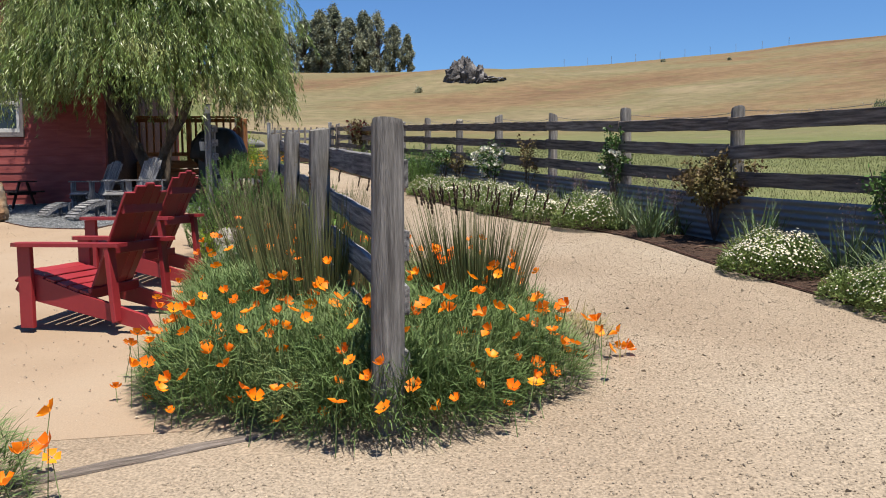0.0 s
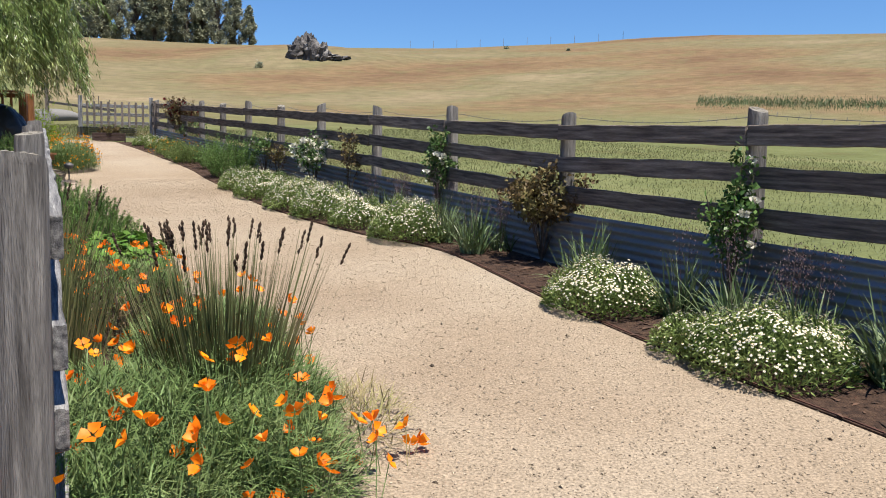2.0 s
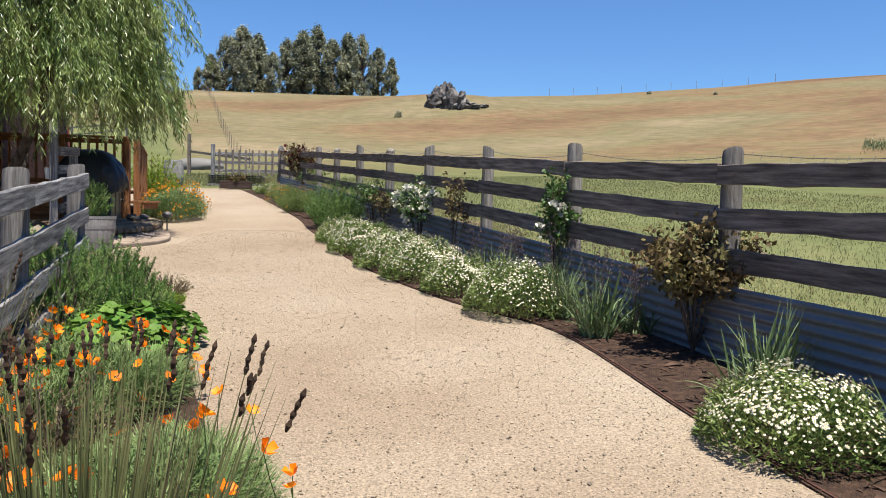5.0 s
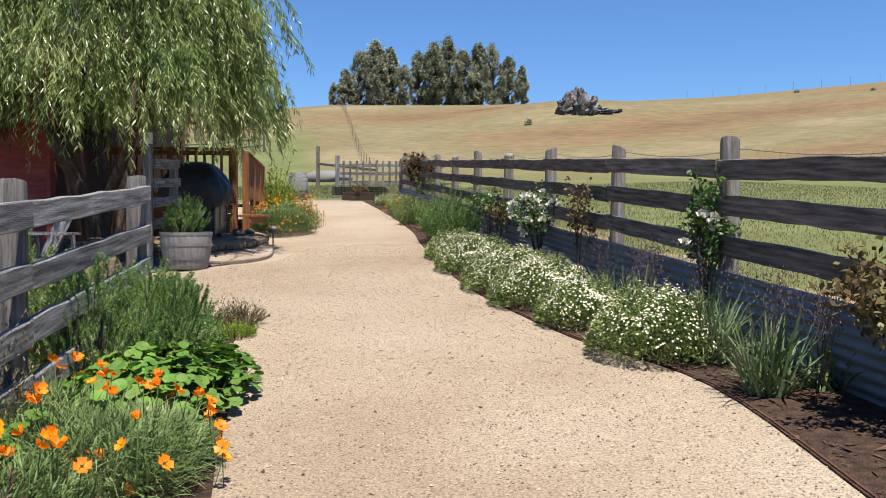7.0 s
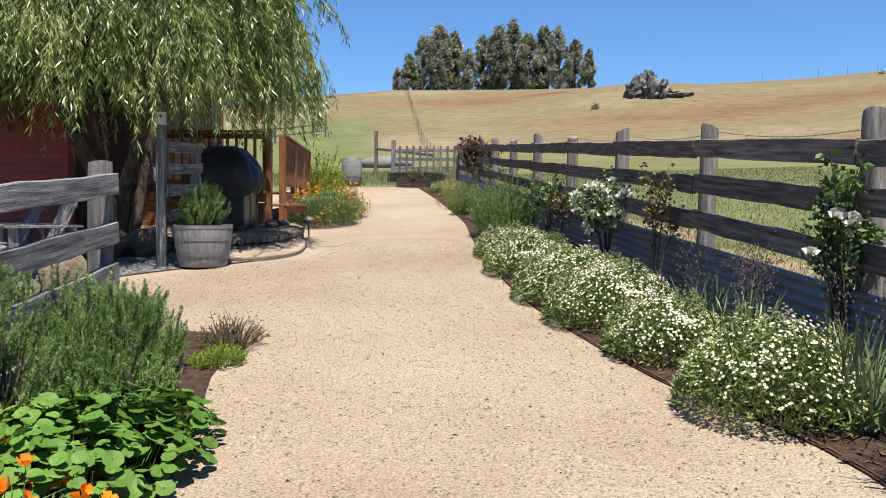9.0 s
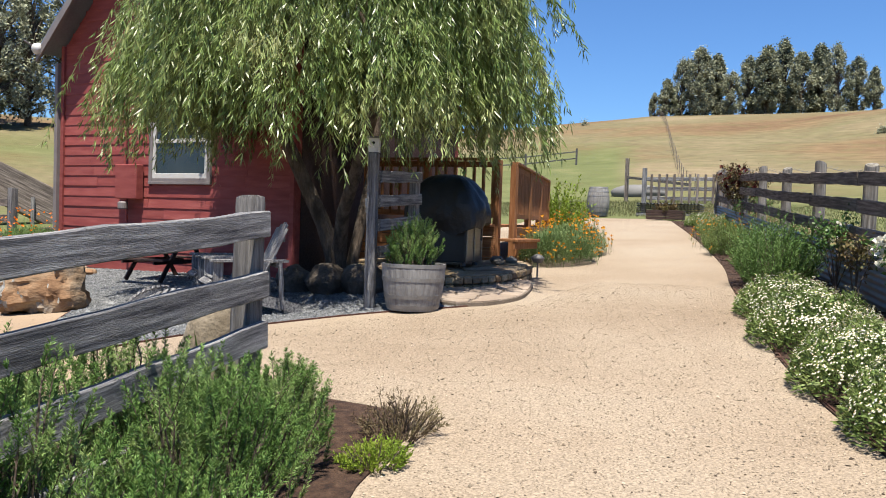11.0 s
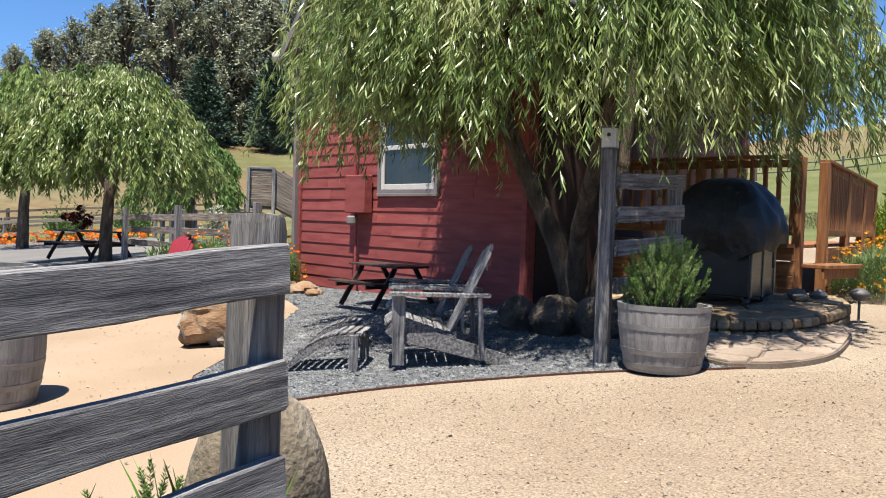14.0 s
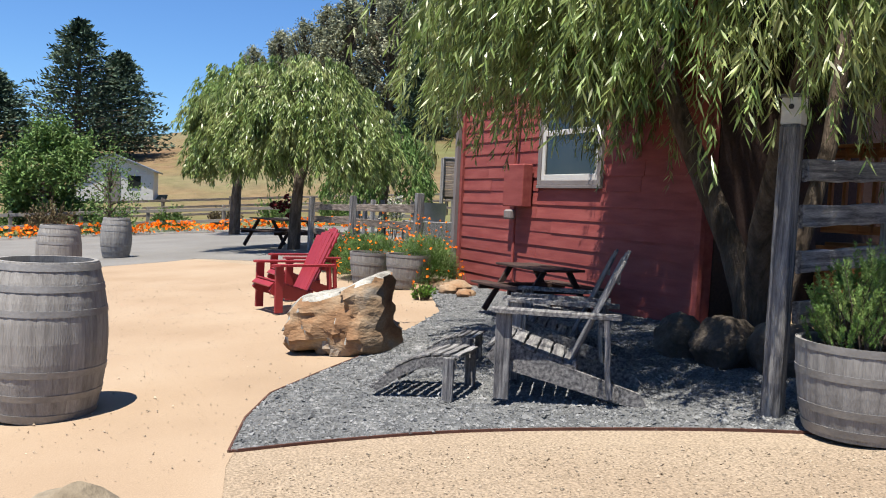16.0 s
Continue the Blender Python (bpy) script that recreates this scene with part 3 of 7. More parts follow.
    for lo, hi in (((wx0 - 0.07, -0.022, wz0 - 0.05), (wx0, 0.07, wz1 + 0.07)), ((wx1, -0.022, wz0 - 0.05), (wx1 + 0.07, 0.07, wz1 + 0.07)), ((wx0, -0.022, wz1), (wx1, 0.07, wz1 + 0.07)), ((wx0, -0.018, wz0 - 0.05), (wx1, 0.07, wz0))):
        part("casing", MB().box(lo, hi), M_greytrim, win)
    for lo, hi in (((wx0, -0.008, wz0), (wx0 + 0.06, 0.03, wz1)), ((wx1 - 0.06, -0.008, wz0), (wx1, 0.03, wz1)), ((wx0 + 0.06, -0.008, wz0), (wx1 - 0.06, 0.03, wz0 + 0.07)), ((wx0 + 0.06, -0.004, (wz0 + wz1) / 2 - 0.03), (wx1 - 0.06, 0.034, (wz0 + wz1) / 2 + 0.03)), ((wx0 + 0.06, -0.008, wz1 - 0.06), (wx1 - 0.06, 0.03, wz1))):
        part("sash_bar", MB().box(lo, hi), M_white, win, "white painted sash bar")
    part("pane", MB().box((wx0 + 0.05, 0.012, wz0 + 0.05), (wx1 - 0.05, 0.02, wz1 - 0.05), 0.001), M_glass, win, "dark reflecting glass")
    # electric box with conduit
    bx = part("electric_box", MB().box((1.50, -0.15, 1.20), (1.98, -0.012, 1.72), 0.012), M_red, b, "red painted electric box")
    part("conduit", MB().tube([(1.67, -0.06, 1.2), (1.67, -0.06, 0.30), (1.67, -0.03, 0.24)], 0.02, 8), M_red, bx)
    part("conduit", MB().tube([(1.62, -0.07, 1.72), (1.62, -0.05, 2.3), (1.60, -0.05, 3.9)], 0.022, 8), M_red, bx)
    part("meter", MB().lathe([(0.06, 0), (0.075, 0.02), (0.075, 0.10), (0.05, 0.12)], 16, (1.67, -0.13, 1.04)), M_greytrim, bx, "grey round meter")
    # downspout and flood light
    part("downspout", MB().box((-0.10, -0.08, 0.12), (-0.025, -0.005, top - 0.25), 0.012), M_greytrim, b, "grey sheet-metal downspout")
    lamp = part("flood_light", MB().lathe([(0.03, 0), (0.085, 0.03), (0.10, 0.09), (0.06, 0.15), (0.02, 0.17)], 14), M_white, b, "white outdoor flood lamp", m=pose(-0.10, -0.30, top - 0.10, 70, 0, -20), smooth=60)
    part("bracket", MB().tube([(0, 0, 0.16), (0.03, 0.02, 0.3)], 0.015, 6), M_greytrim, lamp)
    return b


barn()


# ---- plants ----
def leafmat(name, cols, island=0.6, transl=0.25, rough=0.55, hue=0.02):
    return mat(name, cols, 3.0, fine=12, fine_amt=0.25, bump=0, rough=rough, island=island, hue=hue, transl=transl * 0.7, spec=0.2)


M_poppyleaf = leafmat("poppy_foliage", [(0.0571, 0.095, 0.0304), (0.114, 0.168, 0.0571), (0.198, 0.251, 0.106)])
M_poppy = mat("orange_petals", [(0.90, 0.17, 0.003), (0.95, 0.23, 0.005), (0.97, 0.29, 0.008)], 25, fine=60, fine_amt=0.1, bump=0, rough=0.5, jitter=0.25, hue=0.012, transl=0.3)
M_rush = leafmat("rush_stems", [(0.0475, 0.0618, 0.0237), (0.0989, 0.109, 0.0443), (0.159, 0.138, 0.0696)], 0.5, 0.1)
M_seedhead = mat("brown_seed_heads", [(0.0206, 0.0117, 0.00688), (0.0516, 0.0289, 0.0165)], 30, fine=120, fine_amt=0.5, bump=0.5, island=0.5)
M_rosemary = leafmat("rosemary_needles", [(0.0484, 0.107, 0.0236), (0.124, 0.21, 0.0537), (0.258, 0.339, 0.124)], 0.7)
M_nast = leafmat("nasturtium_leaves", [(0.0531, 0.12, 0.0175), (0.092, 0.183, 0.0282), (0.141, 0.233, 0.0496)], 0.4, 0.35)
M_daisyleaf = leafmat("daisy_foliage", [(0.0732, 0.115, 0.0294), (0.136, 0.183, 0.0523), (0.199, 0.24, 0.0833)])
M_petal = mat("white_petals", [(0.585, 0.559, 0.464), (0.705, 0.688, 0.619)], 30, fine=60, fine_amt=0.05, bump=0, rough=0.6, island=0.25, transl=0.2)
M_yellow = mat("yellow_centres", [(0.413, 0.275, 0.0165), (0.468, 0.341, 0.033)], 30, fine=60, fine_amt=0.1, bump=0, rough=0.6, island=0.2)
M_strap = leafmat("strap_leaves", [(0.0476, 0.0796, 0.0314), (0.0955, 0.138, 0.0585), (0.169, 0.212, 0.117)], 0.6, 0.15, 0.4)
M_purple = mat("dusky_flower_stalks", [(0.0482, 0.031, 0.0344), (0.0894, 0.0619, 0.0688)], 20, fine=60, fine_amt=0.3, bump=0, island=0.4)
M_bronze = leafmat("bronze_rose_leaves", [(0.0662, 0.0421, 0.0241), (0.12, 0.0843, 0.0361), (0.144, 0.144, 0.0542)], 0.8, 0.25)
M_roseleaf = leafmat("rose_leaves", [(0.0337, 0.0722, 0.0193), (0.0674, 0.126, 0.0337), (0.106, 0.174, 0.0482)], 0.6, 0.25, 0.4)
M_shrub = leafmat("green_shrub_leaves", [(0.0495, 0.0998, 0.0248), (0.0998, 0.169, 0.0447), (0.15, 0.219, 0.0702)], 0.6)
M_lime = leafmat("lime_leaves", [(0.138, 0.206, 0.0206), (0.206, 0.275, 0.0344)], 0.4, 0.3)
M_heath = leafmat("dry_heath", [(0.0784, 0.0539, 0.0319), (0.129, 0.0972, 0.0539), (0.143, 0.129, 0.0644)], 0.6, 0.1)
M_redflower = mat("dark_red_roses", [(0.0716, 0.0066, 0.00989), (0.132, 0.0154, 0.0165)], 20, fine=60, fine_amt=0.2, bump=0, island=0.5)
M_drygrass = leafmat("straw_grass", [(0.196, 0.157, 0.0719), (0.261, 0.216, 0.111), (0.196, 0.196, 0.0784)], 0.6, 0.2)
M_meadowgrass = leafmat("meadow_grass_blades", [(0.0869, 0.102, 0.0372), (0.13, 0.136, 0.0557), (0.192, 0.174, 0.0929)], 0.7, 0.25)
M_lightwillow = mat("pale_willow_leaves", [(0.135, 0.202, 0.0482), (0.193, 0.27, 0.0771), (0.26, 0.328, 0.115)], 1.2, fine=8, fine_amt=0.25, bump=0, rough=0.5, island=0.6, hue=0.02, transl=0.35)

RNG = np.random.default_rng(5)


def unit(a):
    return a / np.maximum(np.linalg.norm(a, axis=-1, keepdims=True), 1e-9)


def rdir(n):
    return unit(RNG.normal(size=(n, 3)))


def leaf_quads(p, d, length, width, roll=None):
    """Pointed leaves at p along d."""
    n = len(p)
    s = unit(np.cross(d, roll if roll is not None else rdir(n)))
    L_ = np.broadcast_to(np.asarray(length, float).reshape(-1, 1), (n, 1))
    W_ = np.broadcast_to(np.asarray(width, float).reshape(-1, 1), (n, 1))
    m = p + d * L_ * 0.45
    return np.stack([p, m + s * W_ / 2, p + d * L_, m - s * W_ / 2], 1)


def blades(mb, p, d, length, width, droop, seg=4):
    """Long arching blades: strips that taper to a point and sag."""
    n = len(p)
    s = unit(np.cross(d, np.array([0, 0, 1.0]) + 0.3 * rdir(n)))
    L_ = np.broadcast_to(np.asarray(length, float).reshape(-1, 1), (n, 1))
    D_ = np.broadcast_to(np.asarray(droop, float).reshape(-1, 1), (n, 1))
    W_ = np.broadcast_to(np.asarray(width, float).reshape(-1, 1), (n, 1))
    rows = []
    for k in range(seg + 1):
        t = k / seg
        c = p + d * L_ * t
        c = c + np.array([0, 0, -1.0]) * D_ * L_ * t * t
        w = W_ * (1 - t) ** 0.6 * 0.5 + 0.0006
        rows.append((c - s * w, c + s * w))
    V = np.stack([np.stack(r, 1) for r in rows], 1)  # n, seg+1, 2, 3
    base = len(mb.v)
    mb.v.extend(map(tuple, V.reshape(-1, 3).tolist()))
    st = (seg + 1) * 2
    for i in range(n):
        b_ = base + i * st
        for k in range(seg):
            mb.f.append((b_ + 2 * k, b_ + 2 * k + 1, b_ + 2 * k + 3, b_ + 2 * k + 2))


def ground_arr(x, y):
    return -0.024 + 0.0212 * x + 0.0711 * y


def base_pose(x, y, rz=0.0, dz=0.02):
    return pose(x, y, plane_z(x, y) + dz, 0, 0, rz)


def tilt_z(x, y):
    """Height of the sloping ground at an offset from a thing's base."""
    return 0.0212 * x + 0.0711 * y


def disc_pts(n, rx, ry, power=0.5):
    a, r = RNG.uniform(0, 2 * np.pi, n), RNG.uniform(0, 1, n) ** power
    return np.stack([rx * r * np.cos(a), ry * r * np.sin(a)], 1)


def flower_mesh(name, material, petals, rad, cup, inner=None):
    mb = MB()
    for i in range(petals):
        a = 2 * math.pi * i / petals
        w = math.pi / petals * 1.25
        def P(r, t, z):
            return (r * math.cos(a + t), r * math.sin(a + t), z)
        b_ = len(mb.v)
        mb.v += [P(rad * 0.12, 0, 0), P(rad * 0.6, -w * 0.8, cup * 0.45), P(rad * 0.6, w * 0.8, cup * 0.45), P(rad, -w * 0.55, cup), P(rad * 1.04, w * 0.5, cup * 0.93), P(rad * 0.62, 0, cup * 0.32)]
        mb.f += [(b_, b_ + 1, b_ + 5), (b_, b_ + 5, b_ + 2), (b_ + 1, b_ + 3, b_ + 5), (b_ + 5, b_ + 3, b_ + 4), (b_ + 5, b_ + 4, b_ + 2)]
    return mb.mesh(name, material, 60, fix=False)


M_poppyyellow = mat("yellow_orange_petals", [(0.55, 0.206, 0.0103), (0.585, 0.289, 0.0206)], 25, fine=60, fine_amt=0.1, bump=0, rough=0.5, jitter=0.25, hue=0.015, transl=0.3)
PALE_POPPIES = [flower_mesh("flower", M_poppyyellow, 4, r, c) for r, c in ((0.033, 0.022), (0.030, 0.035))]
POPPIES = [flower_mesh("flower", M_poppy, 4, r, c) for r, c in ((0.033, 0.022), (0.030, 0.035), (0.036, 0.012))]


def poppy_patch(x, y, blobs, n_leaf, n_flower, label, leaf=M_poppyleaf, seed=1, fs=1.0, petals=None):
    """Feathery blue-green foliage in mounds, with flowers on thin stalks above it."""
    t = thing("poppy_clump", base_pose(x, y), label, "poppies", "orange poppies")
    mb = MB()
    rnd = random.Random(seed)
    stalk = MB()
    tot = sum(b[2] * b[3] for b in blobs)
    for bx, by, rx, ry, hh in blobs:
        n = int(n_leaf * rx * ry / tot)
        q = disc_pts(n, rx, ry, 0.55)
        e = np.sqrt(np.maximum(0, 1 - (q[:, 0] / rx) ** 2 - (q[:, 1] / ry) ** 2))
        z = hh * e ** 0.6 * RNG.uniform(0.15, 0.95, n)
        gx, gy = q[:, 0] + bx, q[:, 1] + by
        p = np.stack([gx, gy, tilt_z(gx, gy) + z], 1)
        d = unit(np.stack([q[:, 0] / rx, q[:, 1] / ry, np.full(n, 0.75)], 1) + 0.75 * rdir(n))
        d[:, 2] = np.abs(d[:, 2]) * 0.8 + 0.1
        blades(mb, p, unit(d), RNG.uniform(0.05, 0.16, n), RNG.uniform(0.0028, 0.0065, n), RNG.uniform(0.0, 0.5, n), 2)
    foliage = part("foliage", mb, leaf, t)
    foliage["kind"] = "stuff"
    for i in range(n_flower):
        bx, by, rx, ry, hh = rnd.choices(blobs, [b[2] * b[3] for b in blobs])[0]
        a, r = rnd.uniform(0, 6.28), rnd.uniform(0.1, 1) ** 0.5
        fx, fy = bx + (rx + 0.10) * r * math.cos(a), by + (ry + 0.10) * r * math.sin(a)
        z = tilt_z(fx, fy) + hh * max(0.03, 1 - r * r) ** 0.5 * rnd.uniform(0.9, 1.3) + 0.12
        if rnd.random() < 0.4:
            r = rnd.uniform(0.8, 1.0)
            fx, fy = bx + (rx * r + 0.13) * math.cos(a), by + (ry * r + 0.13) * math.sin(a)
            z = tilt_z(fx, fy) + rnd.uniform(0.07, 0.30) * min(1.0, hh / 0.4)
        rot = pose(fx, fy, z, rnd.uniform(-50, 50), rnd.uniform(-50, 50), rnd.uniform(0, 360))
        k = rnd.uniform(0.9, 1.4) * fs
        part("flower", rnd.choice(petals or POPPIES), None, t, m=rot @ Matrix.Diagonal((k, k, k, 1)))
        dx, dy = rnd.uniform(-0.06, 0.06), rnd.uniform(-0.06, 0.06)
        stalk.tube([(fx + dx, fy + dy, z - 0.22), (fx + dx * 0.4, fy + dy * 0.4, z - 0.1), (fx, fy, z)], 0.0022, 3, caps=False)
    part("stalks", stalk, leaf, t)["kind"] = "stuff"
    return t


def rush_clump(x, y, r, h, n, n_head, label, lean=0.25):
    t = thing("rush_clump", base_pose(x, y), label, "rushes")
    mb, hd = MB(), MB()
    q = disc_pts(n, r * 0.55, r * 0.55)
    d = unit(np.stack([q[:, 0] * lean * 3 / r, q[:, 1] * lean * 3 / r, np.ones(n)], 1) + 0.07 * rdir(n))
    L_ = RNG.uniform(0.55, 1.0, n) * h
    p = np.concatenate([q, tilt_z(q[:, 0], q[:, 1])[:, None]], 1)
    blades(mb, p, d, L_, RNG.uniform(0.006, 0.010, n), 0.03, 3)
    blades(mb, p, unit(d + 0.05 * rdir(n)), L_ * 0.95, RNG.uniform(0.005, 0.009, n), 0.02, 3)
    part("stems", mb, M_rush, t)["kind"] = "stuff"
    order = np.argsort(-L_)[:n_head]
    for i in order:
        tip = Vector(p[i] + d[i] * L_[i]) - Vector((0, 0, 0.03 * L_[i]))
        dd = Vector(d[i])
        nn = random.randint(3, 5)
        for k in range(nn):
            c = tip - dd * (0.025 * k) + Vector((random.uniform(-0.005, 0.005), random.uniform(-0.005, 0.005), 0))
            hd.tube([c - dd * 0.016, c, c + dd * 0.016], [0.003, 0.008, 0.002], 5)
    if n_head:
        part("seed_heads", hd, M_seedhead, t, "dark brown seed heads")["kind"] = "stuff"
    return t


def sprig_bush(name, x, y, rx, ry, h, n_stem, leaves, llen, lwid, material, label, category, spread=0.7, group="", rz=0.0, z0=0.0):
    """A bush of many upright leafy sprigs from one base."""
    t = thing(name, base_pose(x, y, rz, 0.02 + z0), label, category, group)
    mb, st = MB(), MB()
    q = disc_pts(n_stem, rx, ry, 0.6)
    e = np.sqrt(np.maximum(0.02, 1 - (q[:, 0] / rx) ** 2 - (q[:, 1] / ry) ** 2))
    L_ = h * (0.35 + 0.65 * e) * RNG.uniform(0.7, 1.15, n_stem)
    base = np.concatenate([q * 0.55, (tilt_z(q[:, 0], q[:, 1]) * (0 if z0 else 1))[:, None]], 1)
    d = unit(np.stack([q[:, 0] / rx * spread, q[:, 1] / ry * spread, np.ones(n_stem)], 1) + 0.22 * rdir(n_stem))
    k = np.repeat(np.arange(n_stem), leaves)
    u = RNG.uniform(0.15, 1.0, len(k))
    curve = RNG.normal(0, 0.12, (n_stem, 3))
    pos = base[k] + d[k] * (L_[k] * u)[:, None] + curve[k] * (L_[k] * u * u)[:, None]
    dd = unit(d[k] * 0.95 + rdir(len(k)) * 0.75)
    mb.quads(leaf_quads(pos, dd, llen * RNG.uniform(0.7, 1.3, len(k)), lwid))
    part("foliage", mb, material, t)["kind"] = "stuff"
    for i in range(0, n_stem, max(1, n_stem // 40)):
        st.tube([base[i], base[i] + d[i] * L_[i] * 0.5 + curve[i] * L_[i] * 0.25, base[i] + d[i] * L_[i] * 0.9 + curve[i] * L_[i] * 0.8], [0.006, 0.004, 0.002], 4, caps=False)
    part("stems", st, M_bark, t, "thin woody stems")["kind"] = "stuff"
    return t


def rosemary(name, x, y, r, h, n_shoot, label, group="", z0=0.0):
    """Upright woody shoots, each a tight brush of short needles that point up and out."""
    t = thing(name, base_pose(x, y, 0, 0.02 + z0), label, "rosemary", group)
    mb, st = MB(), MB()
    q = disc_pts(n_shoot, r, r, 0.55)
    e = np.sqrt(np.maximum(0.02, 1 - (q ** 2).sum(1) / (r * r)))
    top = h * (0.40 + 0.60 * e) * RNG.uniform(0.42, 1.12, n_shoot)
    L_ = np.minimum(top, RNG.uniform(0.14, 0.30, n_shoot) * (0.6 + 0.5 * h))
    d = unit(np.stack([q[:, 0] / r * 0.6, q[:, 1] / r * 0.6, np.ones(n_shoot)], 1) + 0.32 * rdir(n_shoot))
    g = np.zeros(n_shoot) if z0 else tilt_z(q[:, 0], q[:, 1])
    tip = np.stack([q[:, 0] * 1.05, q[:, 1] * 1.05, g + top], 1)
    bend = RNG.normal(0, 0.10, (n_shoot, 3)) * np.array([1, 1, 0.2])
    per = 150
    k = np.repeat(np.arange(n_shoot), per)
    u = RNG.uniform(0, 1.0, len(k))
    pos = tip[k] - d[k] * (L_[k] * u)[:, None] + bend[k] * (L_[k] * u * u)[:, None]
    side = unit(np.cross(d[k], rdir(len(k))))
    dd = unit(d[k] * (0.75 + 0.5 * (u < 0.08))[:, None] + side * 0.85)
    mb.quads(leaf_quads(pos, dd, RNG.uniform(0.017, 0.027, len(k)) * (1 - 0.3 * (u < 0.05)), 0.0040))
    part("foliage", mb, M_rosemary, t)["kind"] = "stuff"
    for i in range(0, n_shoot, 2):
        b_ = Vector((q[i, 0] * 0.5, q[i, 1] * 0.5, g[i] * 0.5))
        low = Vector(tip[i]) - Vector(d[i]) * float(L_[i]) + Vector(bend[i]) * float(L_[i])
        st.tube([b_, low, Vector(tip[i]) - Vector(d[i]) * 0.03], [0.006, 0.004, 0.0015], 4, caps=False)
    part("stems", st, M_bark, t, "thin woody stems")["kind"] = "stuff"
    return t


def daisy_mound(x, y, rx, ry, h, n_flower, label):
    t = thing("daisy_mound", base_pose(x, y), label, "daisies", "white daisy mounds")
    mb, fl, ct = MB(), MB(), MB()
    n = int(5200 * rx * ry / 0.16)
    q = disc_pts(n, rx, ry, 0.5)
    e = np.sqrt(np.maximum(0, 1 - (q[:, 0] / rx) ** 2 - (q[:, 1] / ry) ** 2))
    bump = 1 + 0.25 * np.sin(q[:, 0] * 13 + x * 9) * np.cos(q[:, 1] * 11 + y * 5)
    z = h * e ** 0.7 * bump * RNG.uniform(0.2, 1.0, n)
    p = np.stack([q[:, 0], q[:, 1], tilt_z(q[:, 0], q[:, 1]) + z], 1)
    d = unit(np.stack([q[:, 0] / rx, q[:, 1] / ry, np.full(n, 0.6)], 1) + 0.9 * rdir(n))
    mb.quads(leaf_quads(p, d, RNG.uniform(0.03, 0.06, n), 0.012))
    part("foliage", mb, M_daisyleaf, t)["kind"] = "stuff"
    n = int(n_flower * 2.7)
    q = disc_pts(n, rx * 1.02, ry * 1.02, 0.5)
    e = np.sqrt(np.maximum(0, 1 - (q[:, 0] / rx / 1.03) ** 2 - (q[:, 1] / ry / 1.03) ** 2))
    bump = 1 + 0.25 * np.sin(q[:, 0] * 13 + x * 9) * np.cos(q[:, 1] * 11 + y * 5)
    z = h * e ** 0.7 * bump * RNG.uniform(0.85, 1.05, n) + 0.035
    for i in range(n):
        c = Vector((q[i, 0], q[i, 1], tilt_z(q[i, 0], q[i, 1]) + z[i]))
        nrm = Vector((q[i, 0] / rx, q[i, 1] / ry, 0.9 + random.uniform(-0.3, 0.3))).normalized()
        u = nrm.orthogonal().normalized()
        w = nrm.cross(u)
        r = random.uniform(0.0062, 0.0098)
        b_ = len(fl.v)
        fl.v += [tuple(c + (u * math.cos(a) + w * math.sin(a)) * r * (1 if j % 2 else 0.72) - nrm * 0.002) for j, a in enumerate(2 * math.pi * j / 10 for j in range(10))]
        fl.f.append(tuple(range(b_, b_ + 10)))
        c2 = c + nrm * 0.002
        b_ = len(ct.v)
        ct.v += [tuple(c2 + (u * math.cos(a) + w * math.sin(a)) * r * 0.36) for a in (0, 1.26, 2.51, 3.77, 5.03)]
        ct.f.append(tuple(range(b_, b_ + 5)))
    part("flowers", fl, M_petal, t, "small white daisy heads")["kind"] = "stuff"
    part("flower_centres", ct, M_yellow, t)["kind"] = "stuff"
    return t


def strap_clump(x, y, h, n, label, stalks=0, mat_=None):
    t = thing("strap_leaf_clump", base_pose(x, y), label, "strappy plant", "strap-leaved clumps")
    mb = MB()
    n = int(n * 1.7)
    q = disc_pts(n, 0.12, 0.12)
    a = RNG.uniform(0, 2 * np.pi, n)
    out = RNG.uniform(0.15, 1.0, n)
    d = unit(np.stack([np.cos(a) * out, np.sin(a) * out, np.full(n, 1.0)], 1))
    p = np.concatenate([q, np.zeros((n, 1))], 1)
    blades(mb, p, d, RNG.uniform(0.7, 1.25, n) * h * 0.98, RNG.uniform(0.011, 0.019, n), 0.1 + 0.45 * out ** 2, 5)
    part("leaves", mb, mat_ or M_strap, t)["kind"] = "stuff"
    if stalks:
        st = MB()
        for i in range(stalks):
            aa, o = random.uniform(0, 6.28), random.uniform(0.05, 0.3)
            dd = Vector((math.cos(aa) * o, math.sin(aa) * o, 1)).normalized()
            L_ = h * random.uniform(1.15, 1.5)
            st.tube([(0, 0, 0), dd * L_ * 0.5, dd * L_], [0.003, 0.002, 0.001], 3, caps=False)
            for k in range(46):
                c = dd * L_ * random.uniform(0.6, 1.02) + Vector((random.gauss(0, 0.045), random.gauss(0, 0.045), random.gauss(0, 0.02)))
                st.tube([c, c + Vector((random.uniform(-0.012, 0.012), random.uniform(-0.012, 0.012), 0.012))], [0.004, 0.001], 3, caps=False)
        part("flower_stalks", st, M_purple, t, "dusky brown-purple flower stalks")["kind"] = "stuff"
    return t


